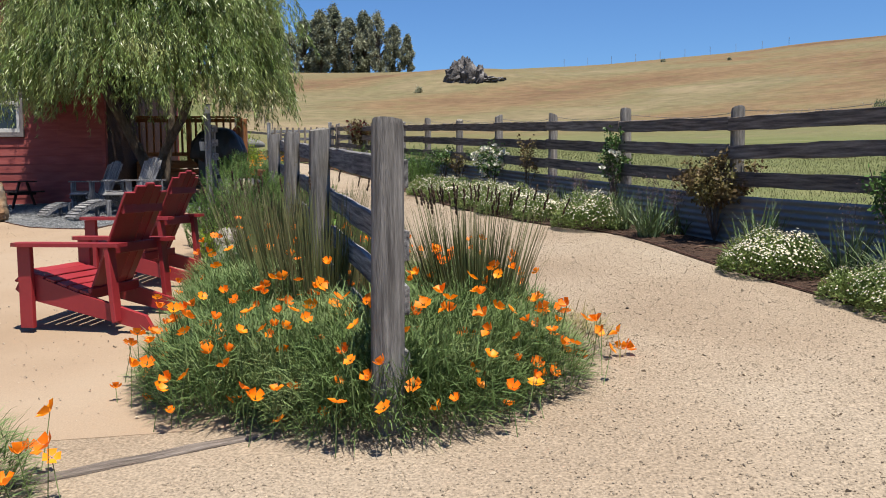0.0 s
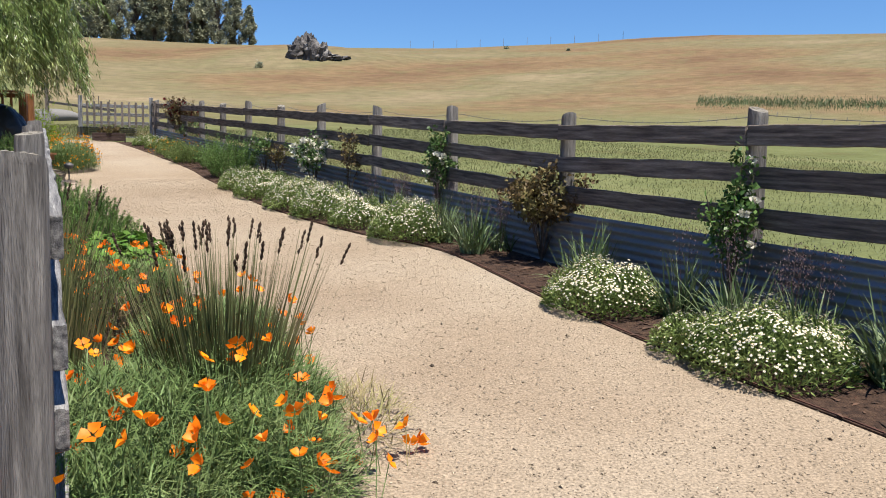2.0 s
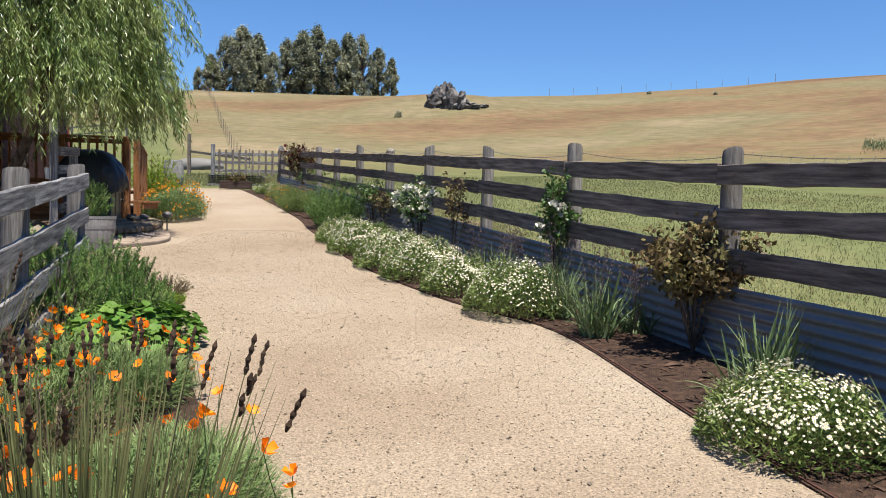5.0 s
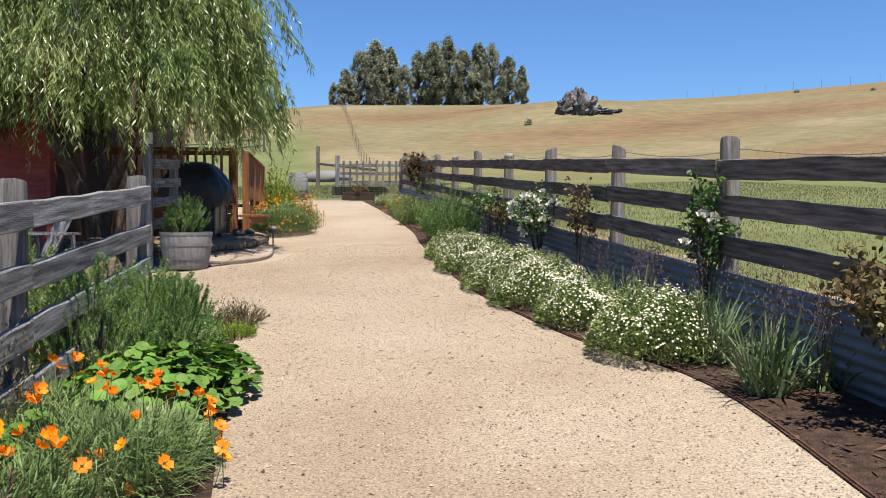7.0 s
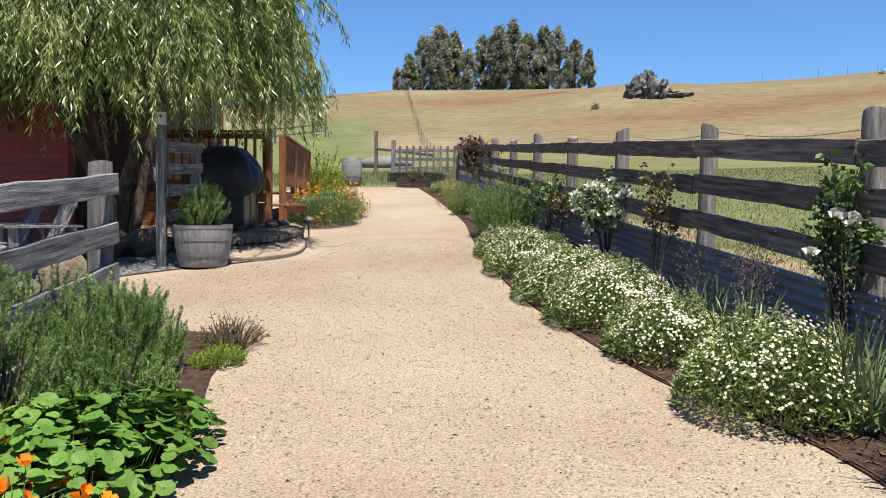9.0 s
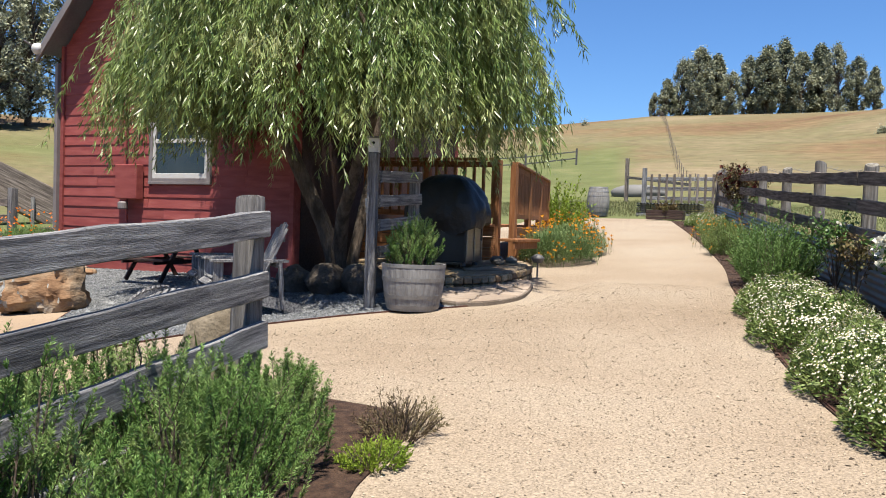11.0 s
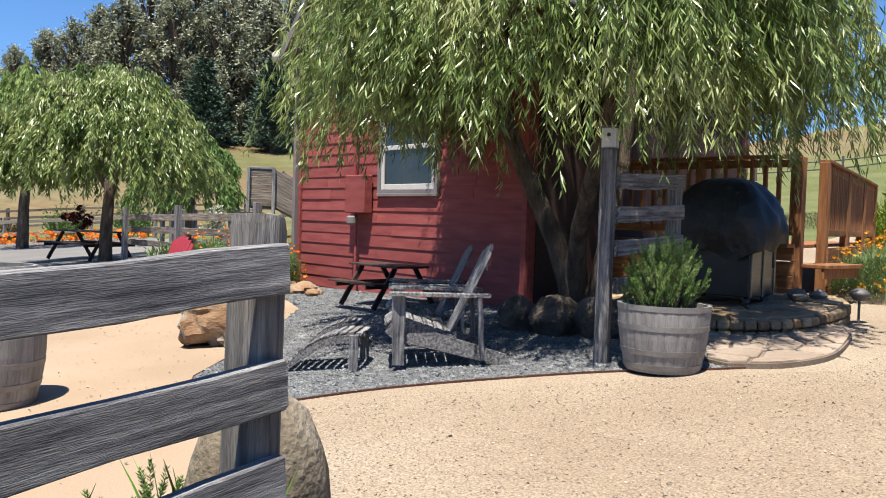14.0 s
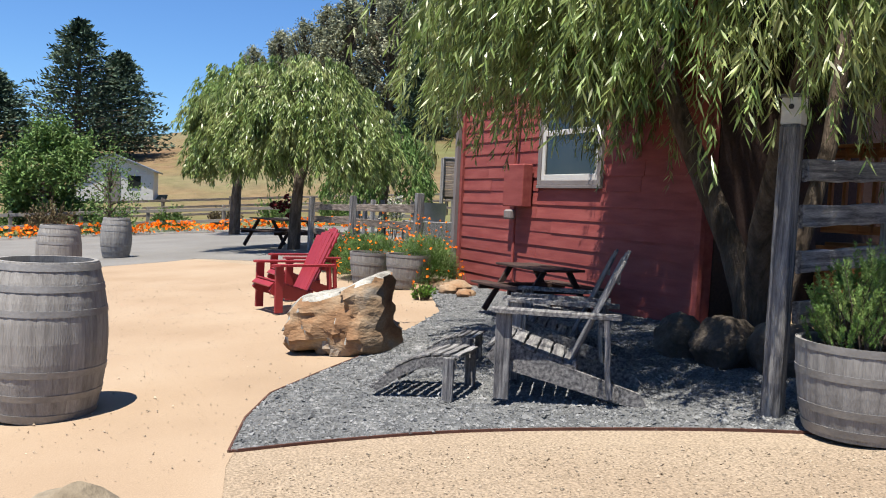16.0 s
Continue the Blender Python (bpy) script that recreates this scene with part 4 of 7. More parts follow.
def rose_bush(x, y, rx, ry, h, n_cane, n_leaf, leaf, label, flowers=0, fmat=None, frad=0.03, name="rose_bush", zlow=0.15):
    t = thing(name, base_pose(x, y), label, "rose bush", "roses along the fence")
    st, mb, fl = MB(), MB(), MB()
    tips, paths = [], []
    for i in range(n_cane):
        a = 2 * math.pi * (i + random.random() * 0.7) / n_cane
        o = random.uniform(0.2, 1.0)
        tip = Vector((rx * o * math.cos(a), ry * o * math.sin(a), h * random.uniform(0.7, 1.0) * (1.05 - 0.3 * o)))
        midp = Vector((tip.x * 0.35, tip.y * 0.35, tip.z * 0.55))
        st.tube([(0, 0, 0), midp, tip], [0.008, 0.006, 0.003], 5)
        paths.append((midp, tip))
        for k in range(3):
            f = random.uniform(0.2, 0.95)
            p0 = midp.lerp(tip, f)
            p1 = p0 + Vector((random.uniform(-1, 1) * rx * 0.5, random.uniform(-1, 1) * ry * 0.5, random.uniform(0.02, 0.22) * h))
            st.tube([p0, p1], [0.004, 0.002], 4)
            paths.append((p0, p1))
    P = np.array([[*a, *b_] for a, b_ in paths])
    k = RNG.integers(0, len(P), n_leaf)
    u = RNG.uniform(0, 1.05, n_leaf)[:, None]
    c = P[k, :3] * (1 - u) + P[k, 3:] * u + RNG.normal(0, 0.035, (n_leaf, 3))
    d = unit(rdir(n_leaf) + np.array([0, 0, -0.15]))
    mb.quads(leaf_quads(c, d, RNG.uniform(0.035, 0.06, n_leaf), RNG.uniform(0.022, 0.034, n_leaf)))
    part("canes", st, M_bark, t, "thin brown canes")["kind"] = "stuff"
    part("foliage", mb, leaf, t)["kind"] = "stuff"
    for i in range(flowers):
        a, b_ = random.choice(paths)
        c = a.lerp(b_, random.uniform(0.1, 1.0)) + Vector((random.uniform(-0.05, 0.05), random.uniform(-0.05, 0.05), random.uniform(-0.04, 0.05)))
        f = MB()
        for j in range(3):
            for kk in range(5):
                aa = 2 * math.pi * (kk + j * 0.33) / 5
                dd = np.array([[math.cos(aa) * (0.4 + 0.5 * j), math.sin(aa) * (0.4 + 0.5 * j), 1.0 - 0.3 * j]])
                f.quads(leaf_quads(np.zeros((1, 3)), unit(dd), frad * (0.8 + 0.2 * j), frad * 0.9, np.array([[-math.sin(aa), math.cos(aa), 0.1]])[:, [1, 0, 2]]))
        part("rose", f, fmat or M_petal, t, m=Matrix.Translation(c) @ pose(0, 0, 0, random.uniform(-50, 50), random.uniform(-50, 50), 0))
    return t


def willow(name, x, y, stems, centre, rad, n_strand, n_leaf, llen, lwid, material, label, drop=(0.8, 2.0), zmin=1.7, limb_n=26):
    """Trunk and limbs under a dome of hanging leafy strands."""
    t = thing(name, base_pose(x, y, 0, 0), label, "tree")
    tr = MB()
    for pts, r0, r1 in stems:
        n = len(pts)
        tr.tube(pts, [r0 + (r1 - r0) * i / (n - 1) for i in range(n)], 10, wob=0.06)
    C, R = Vector(centre), Vector(rad)
    tops = [Vector(s[0][-1]) for s in stems]
    for i in range(limb_n):
        a = 2 * math.pi * i / limb_n + random.uniform(-0.2, 0.2)
        el = random.uniform(0.0, 1.3)
        q = C + Vector((R.x * 0.8 * math.cos(a) * math.cos(el), R.y * 0.8 * math.sin(a) * math.cos(el), R.z * 0.85 * math.sin(el)))
        s = min(tops, key=lambda v: (v - q).length + random.uniform(0, 0.5))
        mid = s.lerp(q, 0.5) + Vector((random.uniform(-0.2, 0.2), random.uniform(-0.2, 0.2), 0.35))
        part("limb", MB().tube([s, mid, q], [0.036, 0.025, 0.010], 6, wob=0.05), M_bark, t)
    part("trunk", tr, M_bark, t, smooth=60)
    n = n_strand
    nc = n // 7
    tuft = RNG.integers(0, nc, n)
    a = RNG.uniform(0, 2 * np.pi, nc)[tuft] + RNG.normal(0, 0.12, n)
    sz = np.clip(RNG.uniform(-0.25, 1.0, nc)[tuft] + RNG.normal(0, 0.08, n), -0.3, 1.0)
    cr = np.sqrt(np.maximum(0, 1 - np.clip(sz, 0, 1) ** 2)) * np.where(sz < 0, 1.0, 1)
    lump = 0.90 + 0.07 * np.sin(3 * a + 1.3) + 0.05 * np.sin(7 * a + 4 * sz) + 0.04 * np.sin(11 * a + 2)
    depth = (RNG.uniform(0.5, 1.04, nc) ** 0.5)[tuft] * RNG.uniform(0.9, 1.0, n) * lump
    p0 = np.stack([centre[0] + rad[0] * cr * np.cos(a) * depth, centre[1] + rad[1] * cr * np.sin(a) * depth, centre[2] + rad[2] * sz * depth], 1)
    out = np.stack([np.cos(a), np.sin(a), np.zeros(n)], 1)
    L_ = RNG.uniform(drop[0], drop[1], nc)[tuft] * RNG.uniform(0.75, 1.1, n) * (1 - 0.45 * np.clip(sz, 0, 1))
    L_ = np.minimum(L_, np.maximum(0.35, p0[:, 2] - zmin - RNG.uniform(-0.45, 0.35, n) + 0.2 * np.sin(5 * a)))
    k = RNG.integers(0, n, n_leaf)
    u = RNG.uniform(0, 1, n_leaf)
    swing = (RNG.normal(0, 0.16, (nc, 3))[tuft] + RNG.normal(0, 0.07, (n, 3))) * np.array([1, 1, 0.1])
    ol = RNG.uniform(0.12, 0.45, n)
    pos = p0[k] + out[k] * (ol[k] * (1 - (1 - u) ** 2))[:, None] + swing[k] * (u * L_[k])[:, None]
    pos[:, 2] += 0.16 * np.sin(np.pi * np.minimum(1, u * 2.2)) - L_[k] * u ** 1.3
    pos += RNG.normal(0, 0.012, pos.shape)
    d = unit(np.array([0, 0, -1.0]) * 0.8 + out[k] * 0.22 + rdir(n_leaf) * 0.48)
    mb = MB()
    mb.quads(leaf_quads(pos, d, llen * RNG.uniform(0.65, 1.25, n_leaf), lwid * RNG.uniform(0.8, 1.2, n_leaf)))
    part("crown", mb, material, t)
    tw = MB()
    for i in range(0, n, 3):
        pts = []
        for uu in (0.0, 0.35, 0.7, 1.0):
            q = p0[i] + out[i] * ol[i] * (1 - (1 - uu) ** 2) + swing[i] * uu * L_[i]
            q = q + np.array([0, 0, 0.16 * math.sin(math.pi * min(1, uu * 2.2)) - L_[i] * uu ** 1.3])
            pts.append(q)
        tw.tube(pts, [0.006, 0.004, 0.003, 0.0015], 3, caps=False)
    part("twigs", tw, M_willow if material is M_willow else M_bark, t)["kind"] = "stuff"
    return t


def broad_tree(x, y, z, h, w, n_leaf, leaf, label, trunk_h=0.3, seed=0, lsize=0.45, clumps=26, name="tree", group="", flat=1.0):
    """A far tree: trunk, limbs, and a crown of leafy clumps with gaps."""
    rnd = random.Random(seed)
    t = thing(name, pose(x, y, z), label, "tree", group)
    tr, mb = MB(), MB()
    tr.tube([(0, 0, -0.6), (0.1, 0.05, h * trunk_h), (0.15, -0.1, h * 0.85)], [h * 0.028, h * 0.022, h * 0.006], 8, wob=0.08)
    cs = []
    for i in range(clumps):
        zz = trunk_h + (1 - trunk_h) * (i + rnd.random()) / clumps
        prof = math.sin(math.pi * min(1, (zz - trunk_h) / (1 - trunk_h) * 0.85 + 0.15)) ** 0.6
        a, r = rnd.uniform(0, 6.28), rnd.uniform(0.15, 1) ** 0.6 * w / 2 * prof * 0.85
        c = Vector((r * math.cos(a), r * math.sin(a), h * zz * flat))
        s = w * rnd.uniform(0.09, 0.19) * (26 / clumps) ** 0.4
        cs.append((c, s))
        tr.tube([(0.1, 0, c.z * rnd.uniform(0.55, 0.8)), c.lerp(Vector((0, 0, c.z * 0.75)), 0.4), c], [h * 0.010, h * 0.007, h * 0.002], 5)
    k = RNG.integers(0, len(cs), n_leaf)
    C = np.array([tuple(c) for c, _ in cs])
    S = np.array([s for _, s in cs])
    off = rdir(n_leaf) * (RNG.uniform(0.1, 1.0, n_leaf) ** 0.9 * RNG.choice([1.0, 1.25, 1.9], n_leaf, p=[0.5, 0.35, 0.15]))[:, None] * np.array([0.85, 0.85, 1.45])
    pos = C[k] + off * S[k][:, None]
    mb.quads(leaf_quads(pos, unit(rdir(n_leaf) + np.array([0, 0, -0.3])), lsize * RNG.uniform(0.6, 1.3, n_leaf), lsize * 0.45))
    part("trunk", tr, M_bark, t)
    part("crown", mb, leaf, t)
    return t


def conifer(x, y, z, h, w, label, seed=0):
    rnd = random.Random(seed)
    t = thing("conifer", pose(x, y, z), label, "tree", "dark conifers")
    tr, mb = MB(), MB()
    tr.tube([(0, 0, -0.6), (0, 0, h * 0.5), (0, 0, h)], [h * 0.03, h * 0.018, 0.03], 8)
    P, D = [], []
    for i in range(150):
        u = 0.06 + 0.94 * i / 150
        r = w / 2 * (1 - u) ** 0.75 * rnd.uniform(0.5, 1.1) + 0.15
        a = i * 2.399 + rnd.uniform(-0.3, 0.3)
        tip = Vector((r * math.cos(a), r * math.sin(a), h * u + r * 0.12))
        b_ = Vector((0, 0, h * u))
        tr.tube([b_, tip], [h * 0.005, 0.02], 4, caps=False)
        for k in range(60):
            f = rnd.uniform(0.25, 1.05)
            P.append(tuple(b_.lerp(tip, f) + Vector((rnd.gauss(0, 0.09 * r + 0.1), rnd.gauss(0, 0.09 * r + 0.1), rnd.gauss(0, 0.10)))))
            D.append((math.cos(a), math.sin(a), 0.25))
    P, D = np.array(P), unit(np.array(D) + rdir(len(D)) * 0.7)
    mb.quads(leaf_quads(P, D, RNG.uniform(0.3, 0.7, len(P)), 0.2))
    part("trunk", tr, M_bark, t)
    part("crown", mb, M_conifer, t)
    return t


# willow by the barn
WX, WY = -5.35, 15.25
willow("willow_tree", WX, WY,
       [([(0.05, 0.1, -0.2), (0.02, 0.03, 0.4), (-0.12, -0.02, 0.8), (-0.46, -0.18, 1.57), (-0.85, -0.3, 2.4), (-1.1, -0.3, 3.0)], 0.125, 0.06),
        ([(0.05, 0.1, -0.2), (0.1, 0.03, 0.5), (0.32, -0.2, 0.95), (0.8, -0.55, 1.57), (1.1, -0.6, 2.4), (1.2, -0.5, 3.0)], 0.10, 0.05),
        ([(0.1, 0.15, -0.2), (0.2, 0.25, 0.6), (0.25, 0.5, 1.6), (0.2, 0.7, 2.9)], 0.08, 0.05)],
       (0.05, -0.1, 3.0), (2.50, 2.35, 2.5), 3700, 300000, 0.115, 0.0135, M_willow,
       "weeping willow with a drooping green crown and leaning grey-brown trunks", drop=(0.6, 1.8), zmin=1.8, limb_n=18)
# round willow over the drive
willow("willow_tree", -21.0, 15.9,
       [([(0, 0, -0.2), (0.05, 0, 0.9), (0.0, 0.1, 2.0)], 0.17, 0.12), ([(0.0, 0.1, 1.7), (0.3, 0.3, 2.6), (0.6, 0.4, 3.3)], 0.09, 0.05), ([(0.0, 0.1, 1.7), (-0.4, -0.3, 2.6), (-0.7, -0.4, 3.3)], 0.09, 0.05)],
       (0.0, 0.0, 2.75), (2.6, 2.6, 2.25), 1700, 84000, 0.17, 0.032, M_willow, "round-headed willow with a single trunk beside the drive", drop=(0.3, 0.9), zmin=1.75, limb_n=16)
willow("willow_tree", -32.0, 16.5, [([(0, 0, -0.2), (0.1, 0, 1.5), (0.2, 0.1, 3.0)], 0.22, 0.14)],
       (0.0, 0.0, 4.3), (2.0, 2.0, 2.5), 700, 24000, 0.24, 0.045, M_lightwillow, "pale green willow beyond the drive", drop=(0.8, 2.4), zmin=1.6, limb_n=14)
willow("willow_tree", -27.0, 20.5, [([(0, 0, -0.2), (0.1, 0, 1.2), (0.2, 0.1, 2.2)], 0.16, 0.10)],
       (0.0, 0.0, 2.2), (1.9, 1.9, 1.7), 500, 16000, 0.2, 0.045, M_shrub, "dense dark green round tree behind the picnic table", drop=(0.4, 1.2), zmin=0.9, limb_n=10)


def polar(a, r):
    x, y = CX - r * math.sin(radians(a)), CY + r * math.cos(radians(a))
    return x, y, ground_z(x, y)


# grove on the crest, wood on the western hill
GROVE = [(2.3, 150, 7.0), (3.3, 155, 10.0), (4.4, 150, 11.2), (5.4, 156, 11.4), (6.5, 150, 11.8), (7.5, 155, 13.0), (8.5, 150, 11.8), (9.6, 156, 10.4), (10.7, 150, 8.8), (11.7, 155, 11.0), (12.8, 150, 12.4), (13.8, 154, 10.0), (14.8, 150, 7.6), (15.6, 152, 4.6)]
proto = []
for i, (a, r, h) in enumerate(GROVE):
    x, y, z = polar(a, r)
    if i < 3:
        proto_i = broad_tree(x, y, z - 0.4, h, h * 0.46, 13000, M_farleaf, "tall grey-green eucalyptus on the hill crest", 0.06, 40 + i, 0.34, 64, "eucalyptus_tree", "eucalyptus grove")
        proto.append((proto_i, h))
    else:
        ob, h0 = proto[i % 3]
        copy_thing(ob, pose(x, y, z - 0.4, 0, 0, i * 77) @ Matrix.Diagonal((h / h0 * 1.1, h / h0 * 1.1, h / h0 * (0.86, 1.06, 0.95, 1.1)[i % 4], 1)))
WOOD = [(57, 118, 19), (59, 112, 21), (60.5, 120, 23), (62, 110, 19), (63.5, 118, 23), (65, 112, 20), (66.5, 120, 22), (68, 113, 19), (69.5, 120, 20), (71, 114, 18), (72.5, 121, 17), (74, 116, 15), (75.5, 122, 14), (77.3, 120, 12), (54, 118, 22), (51, 115, 20), (47, 118, 21), (43, 120, 18)]
wproto = []
for i, (a, r, h) in enumerate(WOOD):
    x, y, z = polar(a, r)
    if i < 3:
        wp = broad_tree(x, y, z - 0.4, h, h * 0.5, 9000, M_farleaf, "tall dark eucalyptus in the hillside wood", 0.10, 60 + i, 0.48, 110, "eucalyptus_tree", "hillside wood")
        wproto.append((wp, h))
    else:
        ob, h0 = wproto[i % 3]
        copy_thing(ob, pose(x, y, z - 0.4, 0, 0, i * 61) @ Matrix.Diagonal((h / h0 * 1.15, h / h0 * 1.15, h / h0, 1)))
for i, (a, r, h, w) in enumerate(((61.5, 104, 12, 8), (66.0, 106, 11, 8), (87.6, 95, 14.5, 17), (85.2, 98, 11.5, 13), (92.4, 96, 9.0, 12), (97, 94, 13, 12))):
    x, y, z = polar(a, r)
    conifer(x, y, z - 0.3, h, w, "dark spreading conifer on the far slope", 90 + i)
x, y, z = polar(87.0, 41)
broad_tree(x, y, plane_z(x, y) if math.hypot(x, y - 8) < 42 else z, 4.5, 5.2, 22000, M_shrub, "dense dark green maple beside the rail fence", 0.1, 33, 0.2, 46, "maple_tree")
x, y, z = polar(83.2, 36.5)
broad_tree(x, y, plane_z(x, y), 3.4, 4.0, 1800, M_shrub, "half-bare leaning tree with pale branches", 0.15, 35, 0.14, 16, "bare_tree")

# poppies round the first post
poppy_patch(-0.3, 4.3, [(0.0, 0.0, 0.85, 0.85, 0.42), (0.05, -0.55, 0.62, 0.45, 0.36), (-0.55, -0.25, 0.6, 0.5, 0.36), (0.55, -0.1, 0.5, 0.5, 0.34), (-0.75, 0.1, 0.55, 0.65, 0.34), (0.5, 0.5, 0.5, 0.7, 0.40), (-0.9, 1.1, 0.55, 0.9, 0.42), (0.35, 1.5, 0.45, 0.7, 0.34), (-1.2, 2.2, 0.5, 0.8, 0.40)], 82000, 330, "orange poppies in a feathery green clump round the fence post", seed=3, fs=0.84)
poppy_patch(-1.90, 2.74, [(0.0, 0.0, 0.42, 0.42, 0.42), (-0.4, -0.2, 0.4, 0.4, 0.3)], 7000, 50, "orange poppies at the edge of the patio", seed=5)
poppy_patch(-0.80, 7.55, [(0.0, 0.0, 0.5, 0.6, 0.24), (-0.5, 0.2, 0.45, 0.6, 0.28), (-0.1, -0.6, 0.45, 0.4, 0.24)], 20000, 120, "orange poppies among round green leaves along the fence", seed=7, fs=0.8)
poppy_patch(0.75, 4.85, [(0.0, 0.0, 0.28, 0.4, 0.16)], 800, 7, "sparse straggling poppies at the path edge", M_drygrass, 9)
poppy_patch(-3.88, 18.9, [(0.0, 0.0, 0.55, 0.7, 0.50), (-0.25, 1.1, 0.55, 0.9, 0.52)], 22000, 330, "yellow-orange poppies in a mound beside the deck", seed=11, fs=0.6, petals=PALE_POPPIES)
rush_clump(0.20, 4.95, 0.40, 0.98, 280, 34, "dark green rushes with brown seed heads by the path", 0.22)
rush_clump(-0.78, 5.25, 0.6, 1.05, 300, 5, "dense dark green rushes beside the fence", 0.15)
rush_clump(-1.15, 6.2, 0.6, 1.05, 320, 6, "dense dark green rushes beside the fence", 0.2)
sprig_bush("heath_bush", -1.55, 7.6, 0.5, 0.5, 0.75, 260, 22, 0.03, 0.006, M_heath, "dry brown heath bush beside the fence", "shrub")
sprig_bush("heath_bush", -0.55, 6.35, 0.4, 0.5, 0.5, 200, 20, 0.03, 0.006, M_heath, "dry brown tangled heath under the fence", "shrub")
for x, y, r, h, n in ((-2.15, 8.7, 0.55, 0.98, 300), (-2.5, 9.5, 0.45, 0.60, 190), (-1.42, 9.40, 0.42, 0.66, 260), (-1.70, 10.0, 0.36, 0.52, 210), (-1.88, 9.45, 0.38, 0.74, 230), (-2.02, 10.62, 0.22, 0.36, 100), (-1.12, 8.98, 0.36, 0.46, 190), (-1.55, 8.75, 0.40, 0.80, 210), (-2.6, 10.25, 0.3, 0.42, 100)):
    rosemary("rosemary_bush", x, y, r, h, n, "upright grey-green rosemary bush growing through the fence", "rosemary along the fence")
sprig_bush("heath_bush", -1.42, 10.78, 0.30, 0.28, 0.2, 160, 18, 0.025, 0.005, M_heath, "low dry brown heather at the path edge", "shrub", 1.2)
sprig_bush("thyme_mat", -1.30, 10.36, 0.26, 0.24, 0.11, 200, 16, 0.018, 0.006, M_lime, "low yellow-green thyme mat at the path edge", "thyme", 1.4)
sprig_bush("spurge_plant", -2.15, 8.0, 0.28, 0.28, 0.36, 90, 22, 0.045, 0.013, M_lime, "lime-green leafy spurge beside a stone", "spurge")
strap_clump(-1.62, 8.75, 0.55, 26, "broad green iris leaves against the fence", mat_=M_nast)
strap_clump(-2.30, 9.85, 0.62, 16, "broad green iris leaves behind the fence", mat_=M_nast)
strap_clump(-2.35, 10.35, 0.6, 24, "broad green iris leaves behind the end post", mat_=M_nast)


def nasturtium(x, y, rx, ry, n, label):
    t = thing("nasturtium_patch", base_pose(x, y), label, "nasturtiums")
    mb, st = MB(), MB()
    for i in range(n):
        a, r = random.uniform(0, 6.28), random.uniform(0, 1) ** 0.5
        px, py = rx * r * math.cos(a), ry * r * math.sin(a)
        z = tilt_z(px, py) + (0.26 * (1 - r * r) ** 0.5 + 0.05) * random.uniform(0.5, 1.1)
        nrm = Vector((px * 0.8, py * 0.8, 1)) + Vector((random.uniform(-.5, .5), random.uniform(-.5, .5), 0))
        nrm.normalize()
        u = nrm.orthogonal().normalized()
        w = nrm.cross(u)
        rr = random.uniform(0.02, 0.046)
        c = Vector((px, py, z))
        b_ = len(mb.v)
        mb.v.append(tuple(c - nrm * rr * 0.15))
        mb.v += [tuple(c + (u * math.cos(q) + w * math.sin(q)) * rr * random.uniform(0.92, 1.06) + nrm * random.uniform(-0.004, 0.004)) for q in (2 * math.pi * j / 9 for j in range(9))]
        mb.f += [(b_, b_ + 1 + j, b_ + 1 + (j + 1) % 9) for j in range(9)]
        if i % 3 == 0:
            st.tube([(px * 0.8, py * 0.8, tilt_z(px, py)), c], 0.002, 3, caps=False)
    part("leaves", mb, M_nast, t)["kind"] = "stuff"
    part("stems", st, M_nast, t)["kind"] = "stuff"
    return t


nasturtium(-1.0, 8.60, 0.50, 0.78, 900, "bright green round-leaved nasturtiums spilling to the path")
nasturtium(-1.35, 7.4, 0.5, 0.6, 260, "bright green round-leaved plants along the fence")

# the bed along the right-hand fence
for x, y, rx, ry, h, n in ((3.20, 5.32, 0.46, 0.48, 0.31, 400), (2.92, 5.65, 0.26, 0.3, 0.2, 60), (2.77, 6.80, 0.42, 0.44, 0.31, 430), (1.80, 9.95, 0.44, 0.46, 0.40, 330), (1.35, 11.0, 0.36, 0.44, 0.30, 330), (1.02, 11.85, 0.48, 0.5, 0.36, 480), (0.68, 12.8, 0.5, 0.62, 0.36, 520), (0.18, 14.2, 0.48, 0.7, 0.33, 430), (-0.2, 15.4, 0.42, 0.6, 0.3, 280), (3.75, 3.6, 0.45, 0.45, 0.36, 260)):
    daisy_mound(x, y, rx, ry, h, n, "low spreading mound of small white daisies on mulch")
for x, y, h, n, s in ((2.98, 7.55, 0.55, 60, 0), (3.22, 6.42, 0.52, 60, 2), (3.30, 5.85, 0.54, 80, 5), (2.80, 7.35, 0.42, 60, 0), (3.5, 5.4, 0.5, 60, 3), (3.72, 4.95, 0.58, 70, 4), (2.30, 9.05, 0.52, 80, 5), (2.12, 9.75, 0.56, 80, 3), (1.80, 10.75, 0.50, 70, 4), (1.62, 11.4, 0.45, 50, 4), (4.0, 4.1, 0.55, 60, 3)):
    strap_clump(x, y, h, n, "strappy blue-green leaf clump in the mulched bed", s)
for x, y, s in ((3.62, 5.75, 6), (2.62, 9.15, 5), (1.9, 11.2, 6)):
    strap_clump(x, y, 0.42, 24, "strappy clump with dusky dried flower stalks", s + 4)
rose_bush(2.86, 8.55, 0.46, 0.46, 0.95, 16, 3600, M_bronze, "bronze-leaved rose bush against the metal wall", name="bronze_rose_bush")
rose_bush(3.48, 6.25, 0.20, 0.20, 1.22, 10, 1200, M_roseleaf, "slender green rose with white blooms at a post", 8, M_petal, 0.042)
